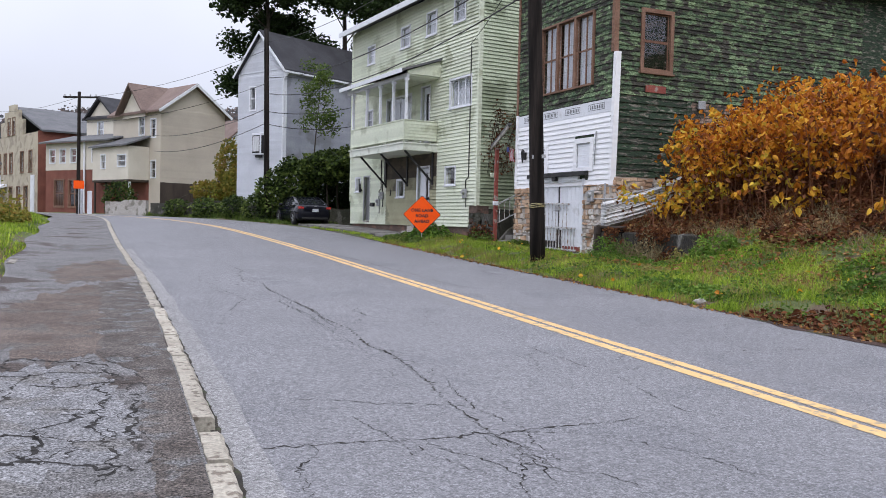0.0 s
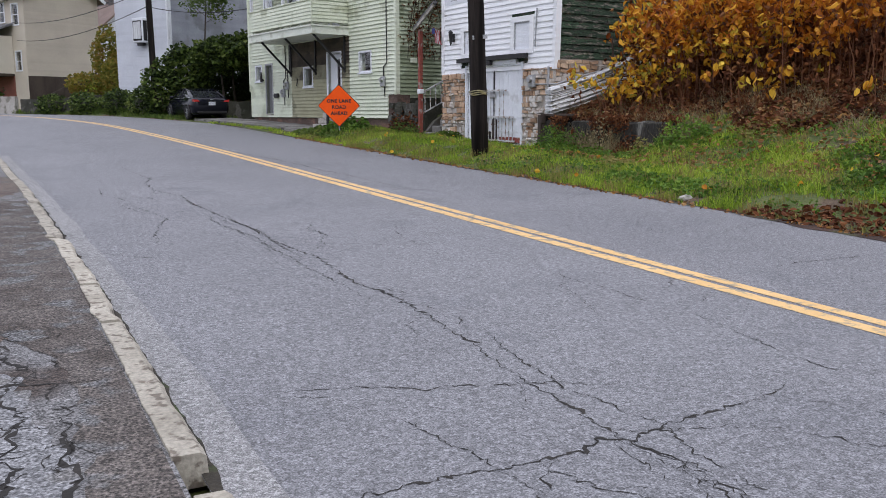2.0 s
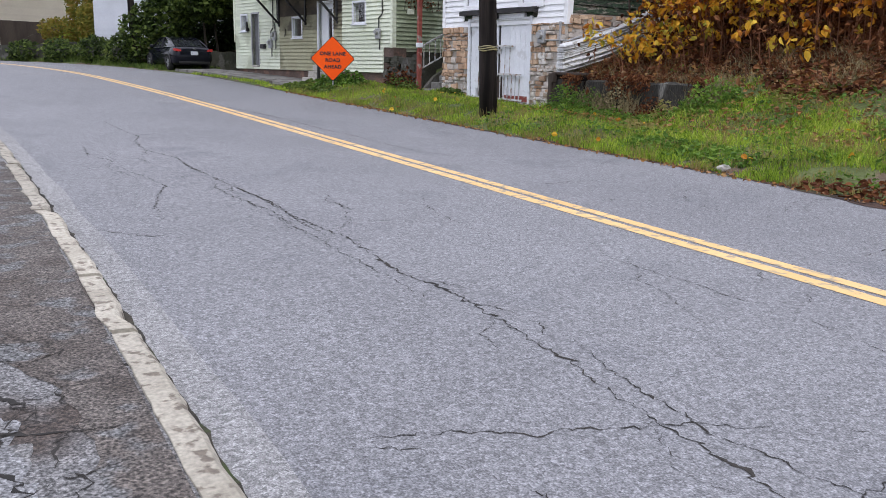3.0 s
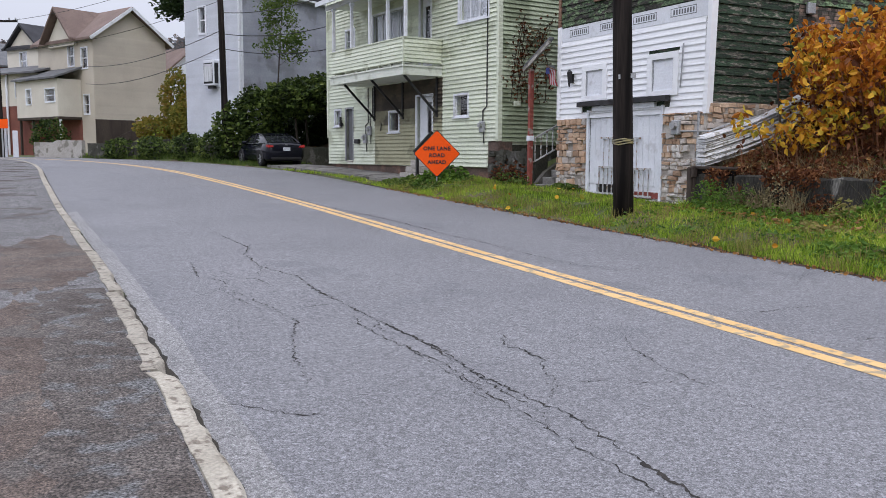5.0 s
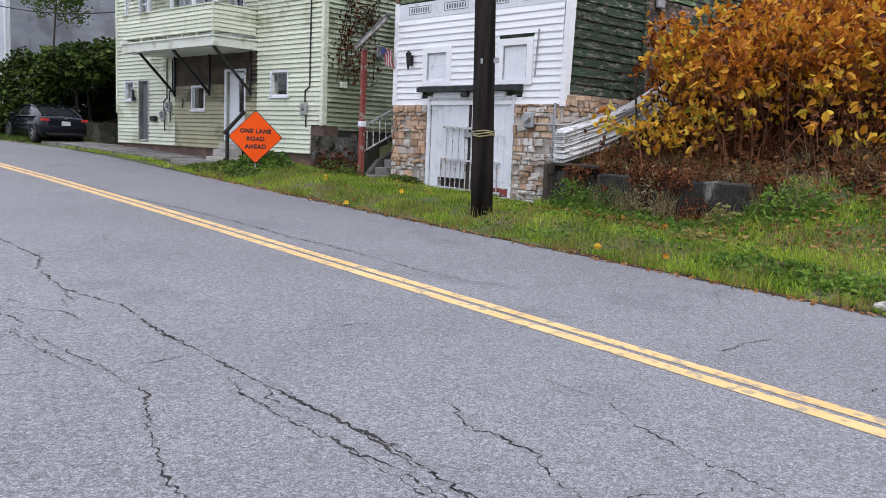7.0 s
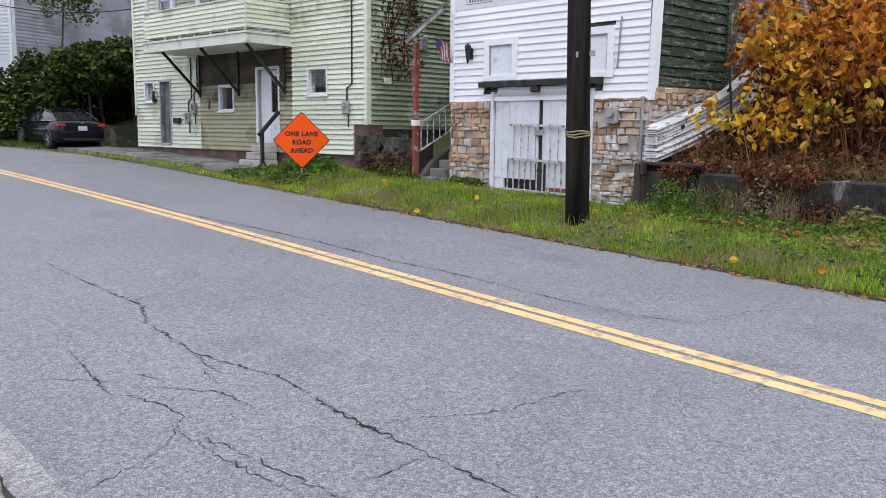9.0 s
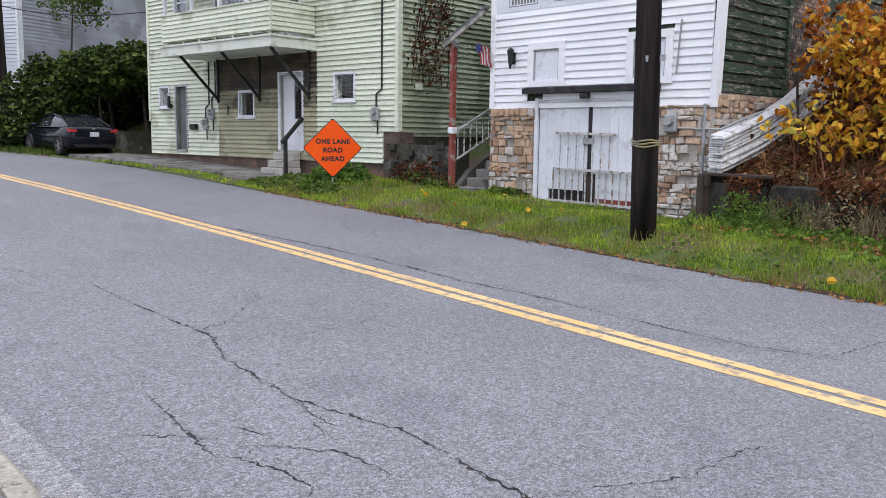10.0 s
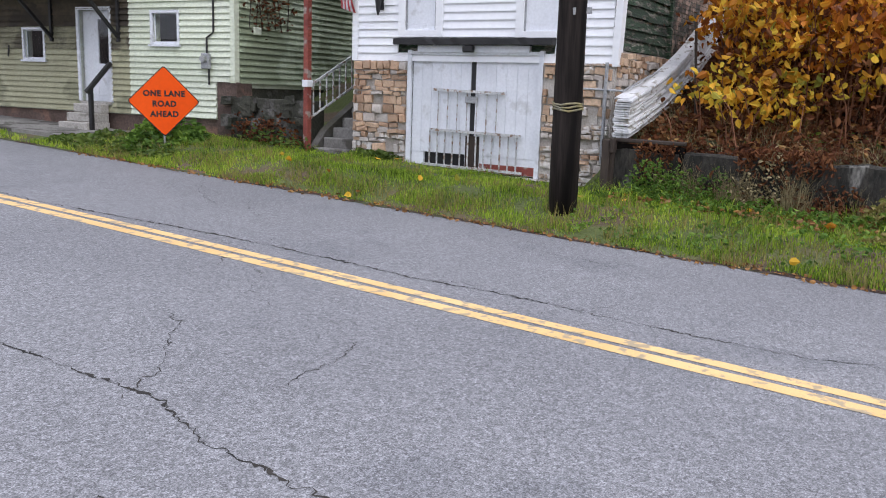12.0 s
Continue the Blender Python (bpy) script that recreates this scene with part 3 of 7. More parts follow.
# ---- the pale green house ----
GH = frame_of(12.21, 28.97, -0.1365, 0.9906, 0.03) @ Matrix.Diagonal((1.06, 1.02, 1.012, 1))
gh = thing("green_house", GH, "tall pale green clapboard house with an upstairs balcony", "house")
I4 = Matrix()
GH_WIN = [(1.56, 2.28, 2.85, 3.49), (5.82, 6.5, 2.45, 3.13), (10.41, 10.95, 2.79, 3.38)]
GH_UP = [(0.55, 2.05, 5.82, 6.82), (5.35, 7.65, 5.0, 6.72), (9.2, 9.9, 5.68, 6.45)]
GH_TOP = [(9.1, 9.8, 8.7, 9.45), (5.6, 6.35, 8.85, 9.65), (3.3, 4.05, 8.95, 9.8), (1.1, 1.85, 9.05, 9.85)]
GH_DOORS = [(9.38, 9.97, 1.35, 3.4), (3.63, 4.6, 1.46, 3.58), (3.72, 4.4, 4.5, 6.87)]
GH_HOLES = GH_WIN + GH_UP + GH_TOP + GH_DOORS
part("wall", pierced(0, 11.65, 1.2, 10.45, GH_HOLES, -0.2, -0.002), MINT, gh)
part("wall", pierced(-10, 0, 1.9, 10.45, [], -0.2, -0.002, m=SIDE), MINT, gh)
part("wall", box(11.45, 11.65, -10, -0.2, 1.2, 10.45), MINT, gh)
part("wall", box(0.2, 11.45, -10, -9.8, 1.2, 10.45), MINT, gh)
part("foundation", box(0.5, 11.4, -9.9, -0.03, 0.2, 1.2), FOUND, gh, "dark soiled masonry foundation")
part("corner_pier", box(-0.04, 0.5, -0.5, 0.02, 0.3, 2.02, 0.02), FOUND, gh, "rust-stained brick pier")
part("foundation", box(0.02, 0.5, -9.9, -0.5, 0.2, 1.9), MOSSY, gh)
for lvl in (1.25, 4.3, 7.6):
    part("floor_slab", box(0.2, 11.45, -9.8, -0.2, lvl - 0.15, lvl), INSIDE, gh)
part("partition", box(0.2, 11.45, -3.2, -3.1, 1.25, 10.4), INSIDE, gh)


# roof with its overhanging eaves
part("roof", prism([(0.55, 10.32), (0.55, 10.47), (-5.0, 12.6), (-10.5, 10.47), (-10.5, 10.32), (-5.0, 12.4)], -0.45, 12.1), ROOF_GREY, gh)
part("fascia", box(-0.45, 12.1, 0.555, 0.6, 10.27, 10.5), WHITE_PAINT, gh)
part("gable", prism([(0, 10.45), (-5.0, 12.36), (-10, 10.45)], 0.0, 0.15), MINT, gh)
for h in GH_WIN:
    window(gh, I4, *h, 0.06, WHITE_PAINT, GLASS, 0, 0, CURTAIN if h[0] > 10 else None)
window(gh, I4, *GH_UP[0], 0.08, WHITE_PAINT, GLASS, 2, 0, CURTAIN)
window(gh, I4, *GH_UP[1], 0.08, WHITE_PAINT, GLASS, 3, 0, CURTAIN)
window(gh, I4, *GH_UP[2], 0.07, WHITE_PAINT, GLASS, 0, 1, CURTAIN)
for h in GH_TOP:
    window(gh, I4, *h, 0.07, WHITE_PAINT, GLASS, 0, 1, CURTAIN)


def house_door(parent, u0, u1, z0, z1, leaf, casing, glazed, name="door"):
    d = new(name)
    d.empty_display_size = 0.1
    d.parent = parent
    own = bmesh.new()
    for a, b, lo, hi in ((u0 - 0.07, u0, z0, z1 + 0.07), (u1, u1 + 0.07, z0, z1 + 0.07), (u0, u1, z1, z1 + 0.07)):
        box(a, b, -0.14, 0.045, lo, hi, bm=own)
    part("door_frame", own, casing, d)
    own = pierced(u0, u1, z0, z1, [glazed] if glazed else [], -0.14, -0.10)
    for a, b, lo, hi in ((u0 + 0.1, (u0 + u1) / 2 - 0.03, z0 + 0.15, z0 + 0.8), ((u0 + u1) / 2 + 0.03, u1 - 0.1, z0 + 0.15, z0 + 0.8)):
        box(a, b, -0.10, -0.088, lo, hi, bm=own)
    part("door_leaf", own, leaf, d)
    if glazed:
        p = part("pane", box(glazed[0], glazed[1], -0.125, -0.118, glazed[2], glazed[3]), GLASS, d)
        p.visible_shadow = False
    part("door_knob", rod([(u0 + 0.07, -0.1, z0 + 0.95), (u0 + 0.07, -0.04, z0 + 0.95)], [0.012, 0.03], 8), STEEL, d, "small metal knob")
    part("threshold", box(u0, u1, -0.14, 0.06, z0 - 0.06, z0), PALE_CONC, d)


house_door(gh, 9.38, 9.97, 1.35, 3.4, GREY_DOOR, GREY_METAL, None)
house_door(gh, 3.63, 4.6, 1.46, 3.58, WHITE_PAINT, WHITE_PAINT, (3.78, 4.12, 2.35, 3.38))
house_door(gh, 3.72, 4.4, 4.5, 6.87, WHITE_PAINT, WHITE_PAINT, (3.86, 4.26, 5.3, 6.6))
# balcony: floor, skirt, clad parapet, posts and its own roof
bal = new("balcony")
bal.parent = gh
part("deck", box(3.12, 8.2, 0.02, 1.46, 4.2, 4.34), DARK_WOOD, bal)
own = box(3.02, 8.3, 1.462, 1.50, 4.16, 4.46)
box(3.02, 3.06, 0.02, 1.46, 4.16, 4.46, bm=own)
box(8.26, 8.3, 0.02, 1.46, 4.16, 4.46, bm=own)
box(2.98, 8.34, 1.50, 1.54, 4.42, 4.47, bm=own)
box(2.98, 3.02, 0.02, 1.5, 4.42, 4.47, bm=own)
part("skirt", own, PALE_MINT, bal)
part("soffit", box(3.07, 8.25, 0.02, 1.45, 4.165, 4.195), PALE_MINT, bal)
own = box(3.06, 8.24, 1.40, 1.455, 4.56, 5.32)
box(3.06, 3.11, 0.03, 1.40, 4.56, 5.32, bm=own)
box(8.19, 8.24, 0.03, 1.40, 4.56, 5.32, bm=own)
for u in (3.1, 3.9, 4.7, 5.5, 6.3, 7.1, 8.0):
    box(u, u + 0.08, 1.40, 1.45, 4.34, 4.56, bm=own)
part("parapet", own, MINT, bal)
own = box(3.02, 8.28, 1.38, 1.50, 5.32, 5.36)
box(3.02, 3.14, 0.03, 1.38, 5.32, 5.36, bm=own)
part("cap_rail", own, MINT, bal)
part("corner_board", box(3.02, 3.08, 1.456, 1.5, 4.56, 5.32), MINT, bal)
for u in (2.97, 4.1, 5.32, 6.66, 8.1):
    own = box(u, u + 0.09, 1.37, 1.46, 5.36, 6.98)
    box(u - 0.03, u + 0.12, 1.34, 1.49, 6.86, 6.95, bm=own)
    part("post", own, WHITE_PAINT, bal)
part("porch_beam", box(2.9, 8.75, 1.36, 1.47, 6.98, 7.12), WHITE_PAINT, bal)
part("porch_roof", prism([(0.0, 7.75), (1.75, 7.16), (1.75, 7.24), (0.0, 7.85)], 2.75, 8.95), ROOF_GREY, bal)
part("porch_fascia", box(2.75, 8.95, 1.752, 1.79, 7.1, 7.26), WHITE_PAINT, bal)
part("porch_ceiling", box(2.95, 8.7, 0.03, 1.36, 7.05, 7.1), MINT, bal)
part("porch_gable", prism([(0.02, 7.1), (1.45, 7.1), (1.45, 7.22), (0.02, 7.72)], 2.86, 2.94), MINT, bal)
for u in (7.57, 5.5, 3.3):
    own = bar((u, 0.06, 2.95), (u, 1.3, 4.17), 0.06, 0.07)
    bar((u, 0.05, 2.85), (u, 0.05, 4.16), 0.07, 0.07, bm=own)
    part("bracket", own, BLACK_PAINT, gh, "black diagonal balcony bracket")
# corner boards and meters
part("corner_board", box(-0.02, 0.1, -0.1, 0.05, 2.0, 10.4), MINT, gh)
part("corner_board", box(11.55, 11.67, -0.1, 0.05, 2.3, 10.4), MINT, gh)


def meter(parent, u, z, up):
    mt = new("electric_meter")
    mt.parent = parent
    part("meter_box", box(u - 0.11, u + 0.11, 0.035, 0.14, z - 0.17, z + 0.17, 0.02), GREY_METAL, mt)
    part("dial", rod([(u, 0.14, z + 0.05), (u, 0.22, z + 0.05)], [0.085, 0.07], 12), STEEL, mt)
    part("conduit", rod([(u, 0.06, z + 0.17), (u, 0.06, z + 0.5), (u - 0.18, 0.05, z + 0.62), (u - 0.18, 0.05, up)], 0.022, 6), BLACK_PAINT, mt)
    part("conduit", rod([(u - 0.05, 0.06, z - 0.17), (u - 0.05, 0.06, z - 0.5)], 0.02, 6), BLACK_PAINT, mt)


meter(gh, 0.72, 2.45, 7.9)
meter(gh, 8.25, 2.2, 4.1)
meter(gh, 7.9, 2.5, 4.1)
part("mailbox", box(8.72, 9.05, 0.035, 0.16, 2.02, 2.2, 0.02), BLACK_PAINT, gh, "small black mailbox")
own = box(10.2, 10.34, 0.03, 0.1, 2.75, 2.86)
rod([(10.27, 0.12, 2.72), (10.27, 0.12, 3.12)], [0.055, 0.04], 8, bm=own)
part("wall_lamp", own, BLACK_PAINT, gh, "black wall lamp")
part("hook", rod([(7.05, 0.05, 2.75), (7.05, 0.08, 2.5), (7.0, 0.12, 2.48)], 0.02, 6), BLACK_PAINT, gh)
part("vent_box", box(-0.16, -0.03, -2.0, -1.75, 4.0, 4.35, 0.02), GREY_METAL, gh, "grey utility box")
part("utility_box", box(-0.1, -0.03, -0.75, -0.5, 3.05, 3.22, 0.02), MINT, gh)

stoop = thing("stoop", GH, "pale concrete front steps below a white door", "steps")
part("step", box(3.66, 4.6, 0.05, 0.72, 0.5, 0.98, 0.02), PALE_CONC, stoop)
part("step", box(3.68, 4.58, 0.05, 0.5, 0.98, 1.19, 0.02), PALE_CONC, stoop)
part("step", box(3.68, 4.58, 0.05, 0.3, 1.19, 1.4, 0.02), PALE_CONC, stoop)
rail = thing("handrail", GH, "black wooden handrail beside the front steps", "handrail")
part("rail_post", box(3.58, 3.67, 0.56, 0.65, 0.5, 1.78, 0.01), BLACK_PAINT, rail)
part("rail", bar((3.62, 0.72, 1.68), (3.58, 0.06, 2.36), 0.09, 0.09), BLACK_PAINT, rail)
walk_slab = [(2.6, 4.6), (4.62, 6.5), (6.52, 8.4), (8.42, 10.3), (10.32, 12.2), (12.22, 14.0)]
for a, b in walk_slab:
    own = bmesh.new()
    p = [(a, 0.0), (b, 0.0), (b, 1.8), (a, 1.8)]
    top = [own.verts.new((u, y, soft_interp(29.0 + 1.05 * u, RISE_Y, RISE_Z) + 0.035 - 0.02 * y + random.uniform(-0.01, 0.01))) for u, y in p]
    low = [own.verts.new((v.co.x, v.co.y, v.co.z - 0.25)) for v in top]
    own.faces.new(top), own.faces.new(low[::-1])
    for i in range(4):
        own.faces.new((top[i], low[i], low[(i + 1) % 4], top[(i + 1) % 4]))
    bmesh.ops.recalc_face_normals(own, faces=own.faces[:])
    sl = part("pavement", own, SLAB)
    sl.matrix_world = GH
    tagged(sl, "stained concrete slab of the house-front walk", "pavement", kind="structure")

# ---- the green barn with the white front ----
BN = frame_of(12.483, 20.185, -0.0671, 0.9977, 0.07) @ Matrix.Diagonal((1.007, 1, 1, 1))
bn = thing("barn", BN, "weathered green clapboard barn with a white vinyl front and stone base", "barn")
BW = 5.22
BN_DOOR = (1.32, 3.9, 0.5, 2.62)
BN_LOW = [(3.40, 4.06, 3.05, 3.68), (0.97, 1.65, 3.02, 3.72)]
BN_UP = [(0.95, 3.75, 5.4, 7.4)]
BN_SIDE = [(-1.85, -0.95, 5.75, 7.3)]
part("wall", pierced(0, BW, 0.3, 9.0, [BN_DOOR] + BN_LOW + BN_UP, -0.2, -0.004), BARN_DARK, bn)
part("wall", pierced(-12, -0.2, 0.3, 9.0, BN_SIDE, -0.2, -0.004, m=SIDE), BARN_DARK, bn)
part("wall", box(BW - 0.2, BW, -12, -0.2, 0.3, 9.0), BARN_DARK, bn)
part("wall", box(0.2, BW - 0.2, -12, -11.8, 0.3, 9.0), BARN_DARK, bn)
part("floor_slab", box(0.2, BW - 0.2, -11.8, -0.2, 4.7, 4.85), INSIDE, bn)
part("roof", prism([(-0.5, 8.8), (BW / 2, 11.6), (BW + 0.5, 8.8), (BW + 0.5, 8.95), (BW / 2, 11.8), (-0.5, 8.95)], -12.4, 0.5, "y"), ROOF_GREY, bn)
part("gable", prism([(0, 9.0), (BW, 9.0), (BW / 2, 11.55)], -0.2, 0.0, "y"), BARN, bn)
# windows
for k in range(3):
    a = 0.95 + 0.95 * k
    window(bn, I4, a + 0.04, a + 0.88, 5.4, 7.4, 0.055, BROWN_TRIM, GLASS, 1, 1, CURTAIN, sill=False, depth=0.07, sash=0.05)
window(bn, SIDE, -1.85, -0.95, 5.75, 7.3, 0.11, BROWN_TRIM, GLASS, 0, 1, None, depth=0.07, sash=0.07)
for a, b, lo, hi in BN_LOW:
    w = new("boarded_window")
    w.parent = bn
    tagged(w, "white boarded-over window")
    part("panel", box(a, b, -0.02, 0.012, lo, hi), WHITE_PAINT, w)
    own = bmesh.new()
    for p in ((a - 0.15, a, lo - 0.12, hi + 0.14), (b, b + 0.15, lo - 0.12, hi + 0.14), (a, b, hi, hi + 0.14), (a, b, lo - 0.12, lo)):
        box(p[0], p[1], 0.0, 0.055, p[2], p[3], bm=own)
    part("casing", own, WHITE, w)
    own = bmesh.new()
    for p in ((a, a + 0.03, lo, hi), (b - 0.03, b, lo, hi), (a, b, hi - 0.035, hi)):
        box(p[0], p[1], 0.012, 0.03, p[2], p[3], bm=own)
    part("bead", own, GREY_METAL, w)
part("crooked_strip", bar((0.72, 0.06, 3.05), (0.66, 0.06, 4.0), 0.025, 0.025), GREY_METAL, bn)
# house wrap with its printed panels along the top of the vinyl
part("house_wrap", box(0.0, BW, 0.0, 0.018, 4.5, 4.86), WHITE_PAINT, bn, "torn white house wrap with grey print")
for k in range(4):
    u = 0.35 + k * 1.22
    own = bmesh.new()
    box(u, u + 0.78, 0.018, 0.021, 4.77, 4.785, bm=own)
    box(u, u + 0.78, 0.018, 0.021, 4.6, 4.615, bm=own)
    box(u, u + 0.015, 0.018, 0.021, 4.615, 4.77, bm=own)
    box(u + 0.765, u + 0.78, 0.018, 0.021, 4.615, 4.77, bm=own)
    for i in range(8):
        box(u + 0.07 + i * 0.083, u + 0.115 + i * 0.083, 0.018, 0.0215, 4.64, 4.745, bm=own)
    part("print_panel", own, GREY_DOOR, bn, "grey printed panel")
# corner board, which flares outward as it rises
own = bmesh.new()
for x0, x1, y0, y1 in ((-0.1, 0.06, -0.12, 0.05),):
    lo = [own.verts.new(p) for p in ((x0 + 0.04, y0, 2.46), (x1, y0, 2.46), (x1, y1, 2.46), (x0 + 0.04, y1, 2.46))]
    hi = [own.verts.new(p) for p in ((x0 - 0.06, y0, 6.1), (x1 - 0.1, y0, 6.1), (x1 - 0.1, y1, 6.1), (x0 - 0.06, y1, 6.1))]
    own.faces.new(hi), own.faces.new(lo[::-1])
    for i in range(4):
        own.faces.new((lo[i], lo[(i + 1) % 4], hi[(i + 1) % 4], hi[i]))
part("corner_board", own, WHITE, bn)
part("corner_board", box(BW - 0.08, BW + 0.05, -0.1, 0.05, 2.5, 4.9), WHITE, bn)
part("corner_board", box(BW - 0.06, BW + 0.04, -0.1, 0.05, 4.9, 9.0), BROWN_TRIM, bn)
part("corner_board", box(-0.05, 0.08, -0.1, 0.05, 6.12, 9.0), BROWN_TRIM, bn)
# charred beam and lintel over the doors
own = bmesh.new()
ring = []
for k in range(25):
    u = 1.04 + k * 0.1325
    j = [0.018 * noise.noise((u * 6, i * 3.0, 1)) for i in range(4)]
    ring.append([own.verts.new(p) for p in ((u, 0.03, 2.79 + j[0]), (u, 0.2 + j[1], 2.79 + j[1]), (u, 0.2 + j[2], 2.9 + j[2]), (u, 0.03, 2.92 + j[3]))])
for r, q in zip(ring, ring[1:]):
    for i in range(4):
        own.faces.new((r[i], r[(i + 1) % 4], q[(i + 1) % 4], q[i]))
own.faces.new(ring[0]), own.faces.new(ring[-1])
bmesh.ops.recalc_face_normals(own, faces=own.faces[:])
part("beam", own, BLACK_PAINT, bn, "charred black beam")
part("lintel", box(1.5, 3.75, 0.0, 0.08, 2.66, 2.78), WHITE_PAINT, bn)
part("floodlight", box(2.55, 2.75, 0.08, 0.2, 2.66, 2.78, 0.02), BLACK_PAINT, bn)
# lantern
lan = new("wall_lantern")
lan.parent = bn
part("backplate", box(4.55, 4.65, 0.04, 0.07, 3.42, 3.66), BLACK_PAINT, lan)
part("lamp_body", rod([(4.6, 0.15, 3.32), (4.6, 0.15, 3.42), (4.6, 0.15, 3.62), (4.6, 0.15, 3.7), (4.6, 0.15, 3.76)], [0.015, 0.04, 0.065, 0.075, 0.015], 6), BLACK_PAINT, lan, "black lantern")
part("arm", rod([(4.6, 0.05, 3.6), (4.6, 0.15, 3.74)], 0.012, 6), BLACK_PAINT, lan)
# double doors with their bars
drs = new("double_door")
drs.parent = bn
tagged(drs, "white double garage doors with iron bars")
own = bmesh.new()
for p in ((1.24, 1.32, 0.5, 2.7), (3.9, 3.98, 0.5, 2.7), (1.32, 3.9, 2.62, 2.68)):
    box(p[0], p[1], -0.1, 0.05, p[2], p[3], bm=own)
part("door_frame", own, WHITE_PAINT, drs)
for a, b in ((1.33, 2.56), (2.66, 3.89)):
    leaf = part("door_leaf", pierced(a, b, 0.56, 2.6, [(2.74, 3.62, 0.60, 0.86)] if b > 3 else [], -0.07, -0.02), WHITE_PAINT, drs)
    for k in range(6):
        u = a + (b - a) * k / 6
        part("plank", box(u + 0.004, u + (b - a) / 6 - 0.004, -0.02, -0.012, 0.86, 2.59), WHITE_PAINT, leaf)
part("gap_strip", box(2.56, 2.66, -0.06, -0.03, 0.56, 2.6), BLACK_PAINT, drs)
part("broken_board", box(2.44, 2.72, -0.012, 0.004, 0.58, 1.2), DARK_WOOD, drs, "dark bare wood where the paint has gone")
part("dark_opening", box(1.36, 3.86, -0.12, -0.075, 0.56, 0.86), BLACK_PAINT, drs)
part("kick_board", box(1.34, 2.42, -0.02, -0.008, 0.57, 0.72), RED_PAINT, drs, "faded red kick board")
for z, a, b in ((1.98, 1.95, 3.4), (1.26, 1.6, 3.45), (0.62, 1.55, 3.6)):
    part("bar", bar((a, 0.05, z - 0.01), (b, 0.05, z + 0.02), 0.035, 0.045), PALE_IRON, drs)
for i in range(12):
    u = 1.68 + i * 0.162
    part("upright", bar((u, 0.03, 0.58), (u, 0.03, 1.26), 0.022), PALE_IRON, drs)
for i in range(7):
    u = 2.1 + i * 0.2
    part("upright", bar((u, 0.03, 1.26), (u, 0.03, 1.98), 0.016), PALE_IRON, drs)
part("latch", box(2.5, 2.74, -0.01, 0.05, 1.78, 1.9, 0.01), STEEL, drs)
part("sill", box(1.2, 4.0, -0.1, 0.2, 0.36, 0.54, 0.02), PALE_CONC, drs)
# services on the stone pier
mt = new("electric_meter")
mt.parent = bn
part("meter_box", box(0.62, 0.86, 0.06, 0.18, 2.02, 2.34, 0.02), GREY_METAL, mt)
part("dial", rod([(0.74, 0.18, 2.22), (0.74, 0.26, 2.22)], [0.1, 0.08], 12), STEEL, mt)
part("pipe", rod([(0.62, 0.1, 2.1), (-0.2, 0.1, 2.08), (-0.3, -0.4, 2.25), (-0.3, -1.6, 2.5)], 0.02, 6), GREY_METAL, bn)
part("downspout", rod([(0.1, 0.1, 0.9), (0.1, 0.1, 2.52)], 0.03, 8), GREY_METAL, bn)
part("utility_box", box(-0.12, -0.03, -3.15, -2.9, 4.75, 5.0, 0.02), GREY_METAL, bn)
# brick-patterned sheets on the side, and the post beside them
own = bmesh.new()
for r in range(26):
    for c in range(24):
        s = -2.62 - 0.215 * c - (0.1 if r % 2 else 0)
        z = 2.75 + r * 0.085
        if s > -8 and noise.noise((s * 0.7, z, 3)) > -0.45:
            box(s - 0.2, s, 0.012, 0.02, z, z + 0.072, bm=own)
own.transform(SIDE)
tagged(part("brick_siding", own, PINK_BRICK, bn, "torn brick-patterned siding"), kind="stuff")
part("backing", pierced(-8.2, -2.6, 2.7, 4.95, [], 0.0, 0.012, m=SIDE), BARN_DARK, bn)
part("corner_post", box(-0.08, -0.0, -2.62, -2.5, 2.3, 4.95), BARN_DARK, bn)
part("red_patch", pierced(-1.75, -1.05, 5.1, 5.3, [], 0.03, 0.045, m=SIDE), RED_PAINT, bn, "flaking red paint patch")

# ---- the alley between barn and house ----
steps = thing("stone_steps", pose(0, 0.2, 0.03), "mossy concrete steps climbing between two buildings", "steps")
for k in range(9):
    part("step", box(11.62 + 0.28 * k, 11.62 + 0.28 * (k + 1) + 0.3, 25.25, 26.12, 0.3, 0.62 + 0.195 * k, 0.02), SLAB, steps)
part("side_wall", prism([(11.95, 0.3), (14.9, 0.3), (14.9, 2.75), (12.3, 1.15), (11.95, 0.75)], 26.14, 26.32, "y"), OLD_CONC, steps)
canopy = thing("porch_canopy", pose(0.02, 0.2, 0.03), "small lean-to canopy on a red post above the steps", "canopy")
part("post", box(11.76, 11.88, 26.17, 26.29, 0.55, 3.95, 0.01), RED_PAINT, canopy, "red painted post")
part("collar", box(11.74, 11.90, 26.15, 26.31, 2.0, 2.14, 0.01), WHITE_PAINT, canopy)
part("roof", prism([(26.42, 3.99), (25.05, 4.62), (25.05, 4.67), (26.42, 4.04)], 11.67, 11.80, "x"), ROOF_GREY, canopy)
part("rafter", bar((11.7, 26.45, 3.93), (11.7, 25.1, 4.56), 0.05, 0.11), PALE_CONC, canopy)
rl = thing("stair_railing", pose(0, 0.2, 0.03), "pale iron railing with thin balusters beside the steps", "railing")
part("top_rail", bar((11.86, 26.2, 2.02), (13.6, 26.2, 2.9), 0.045), PALE_IRON, rl)
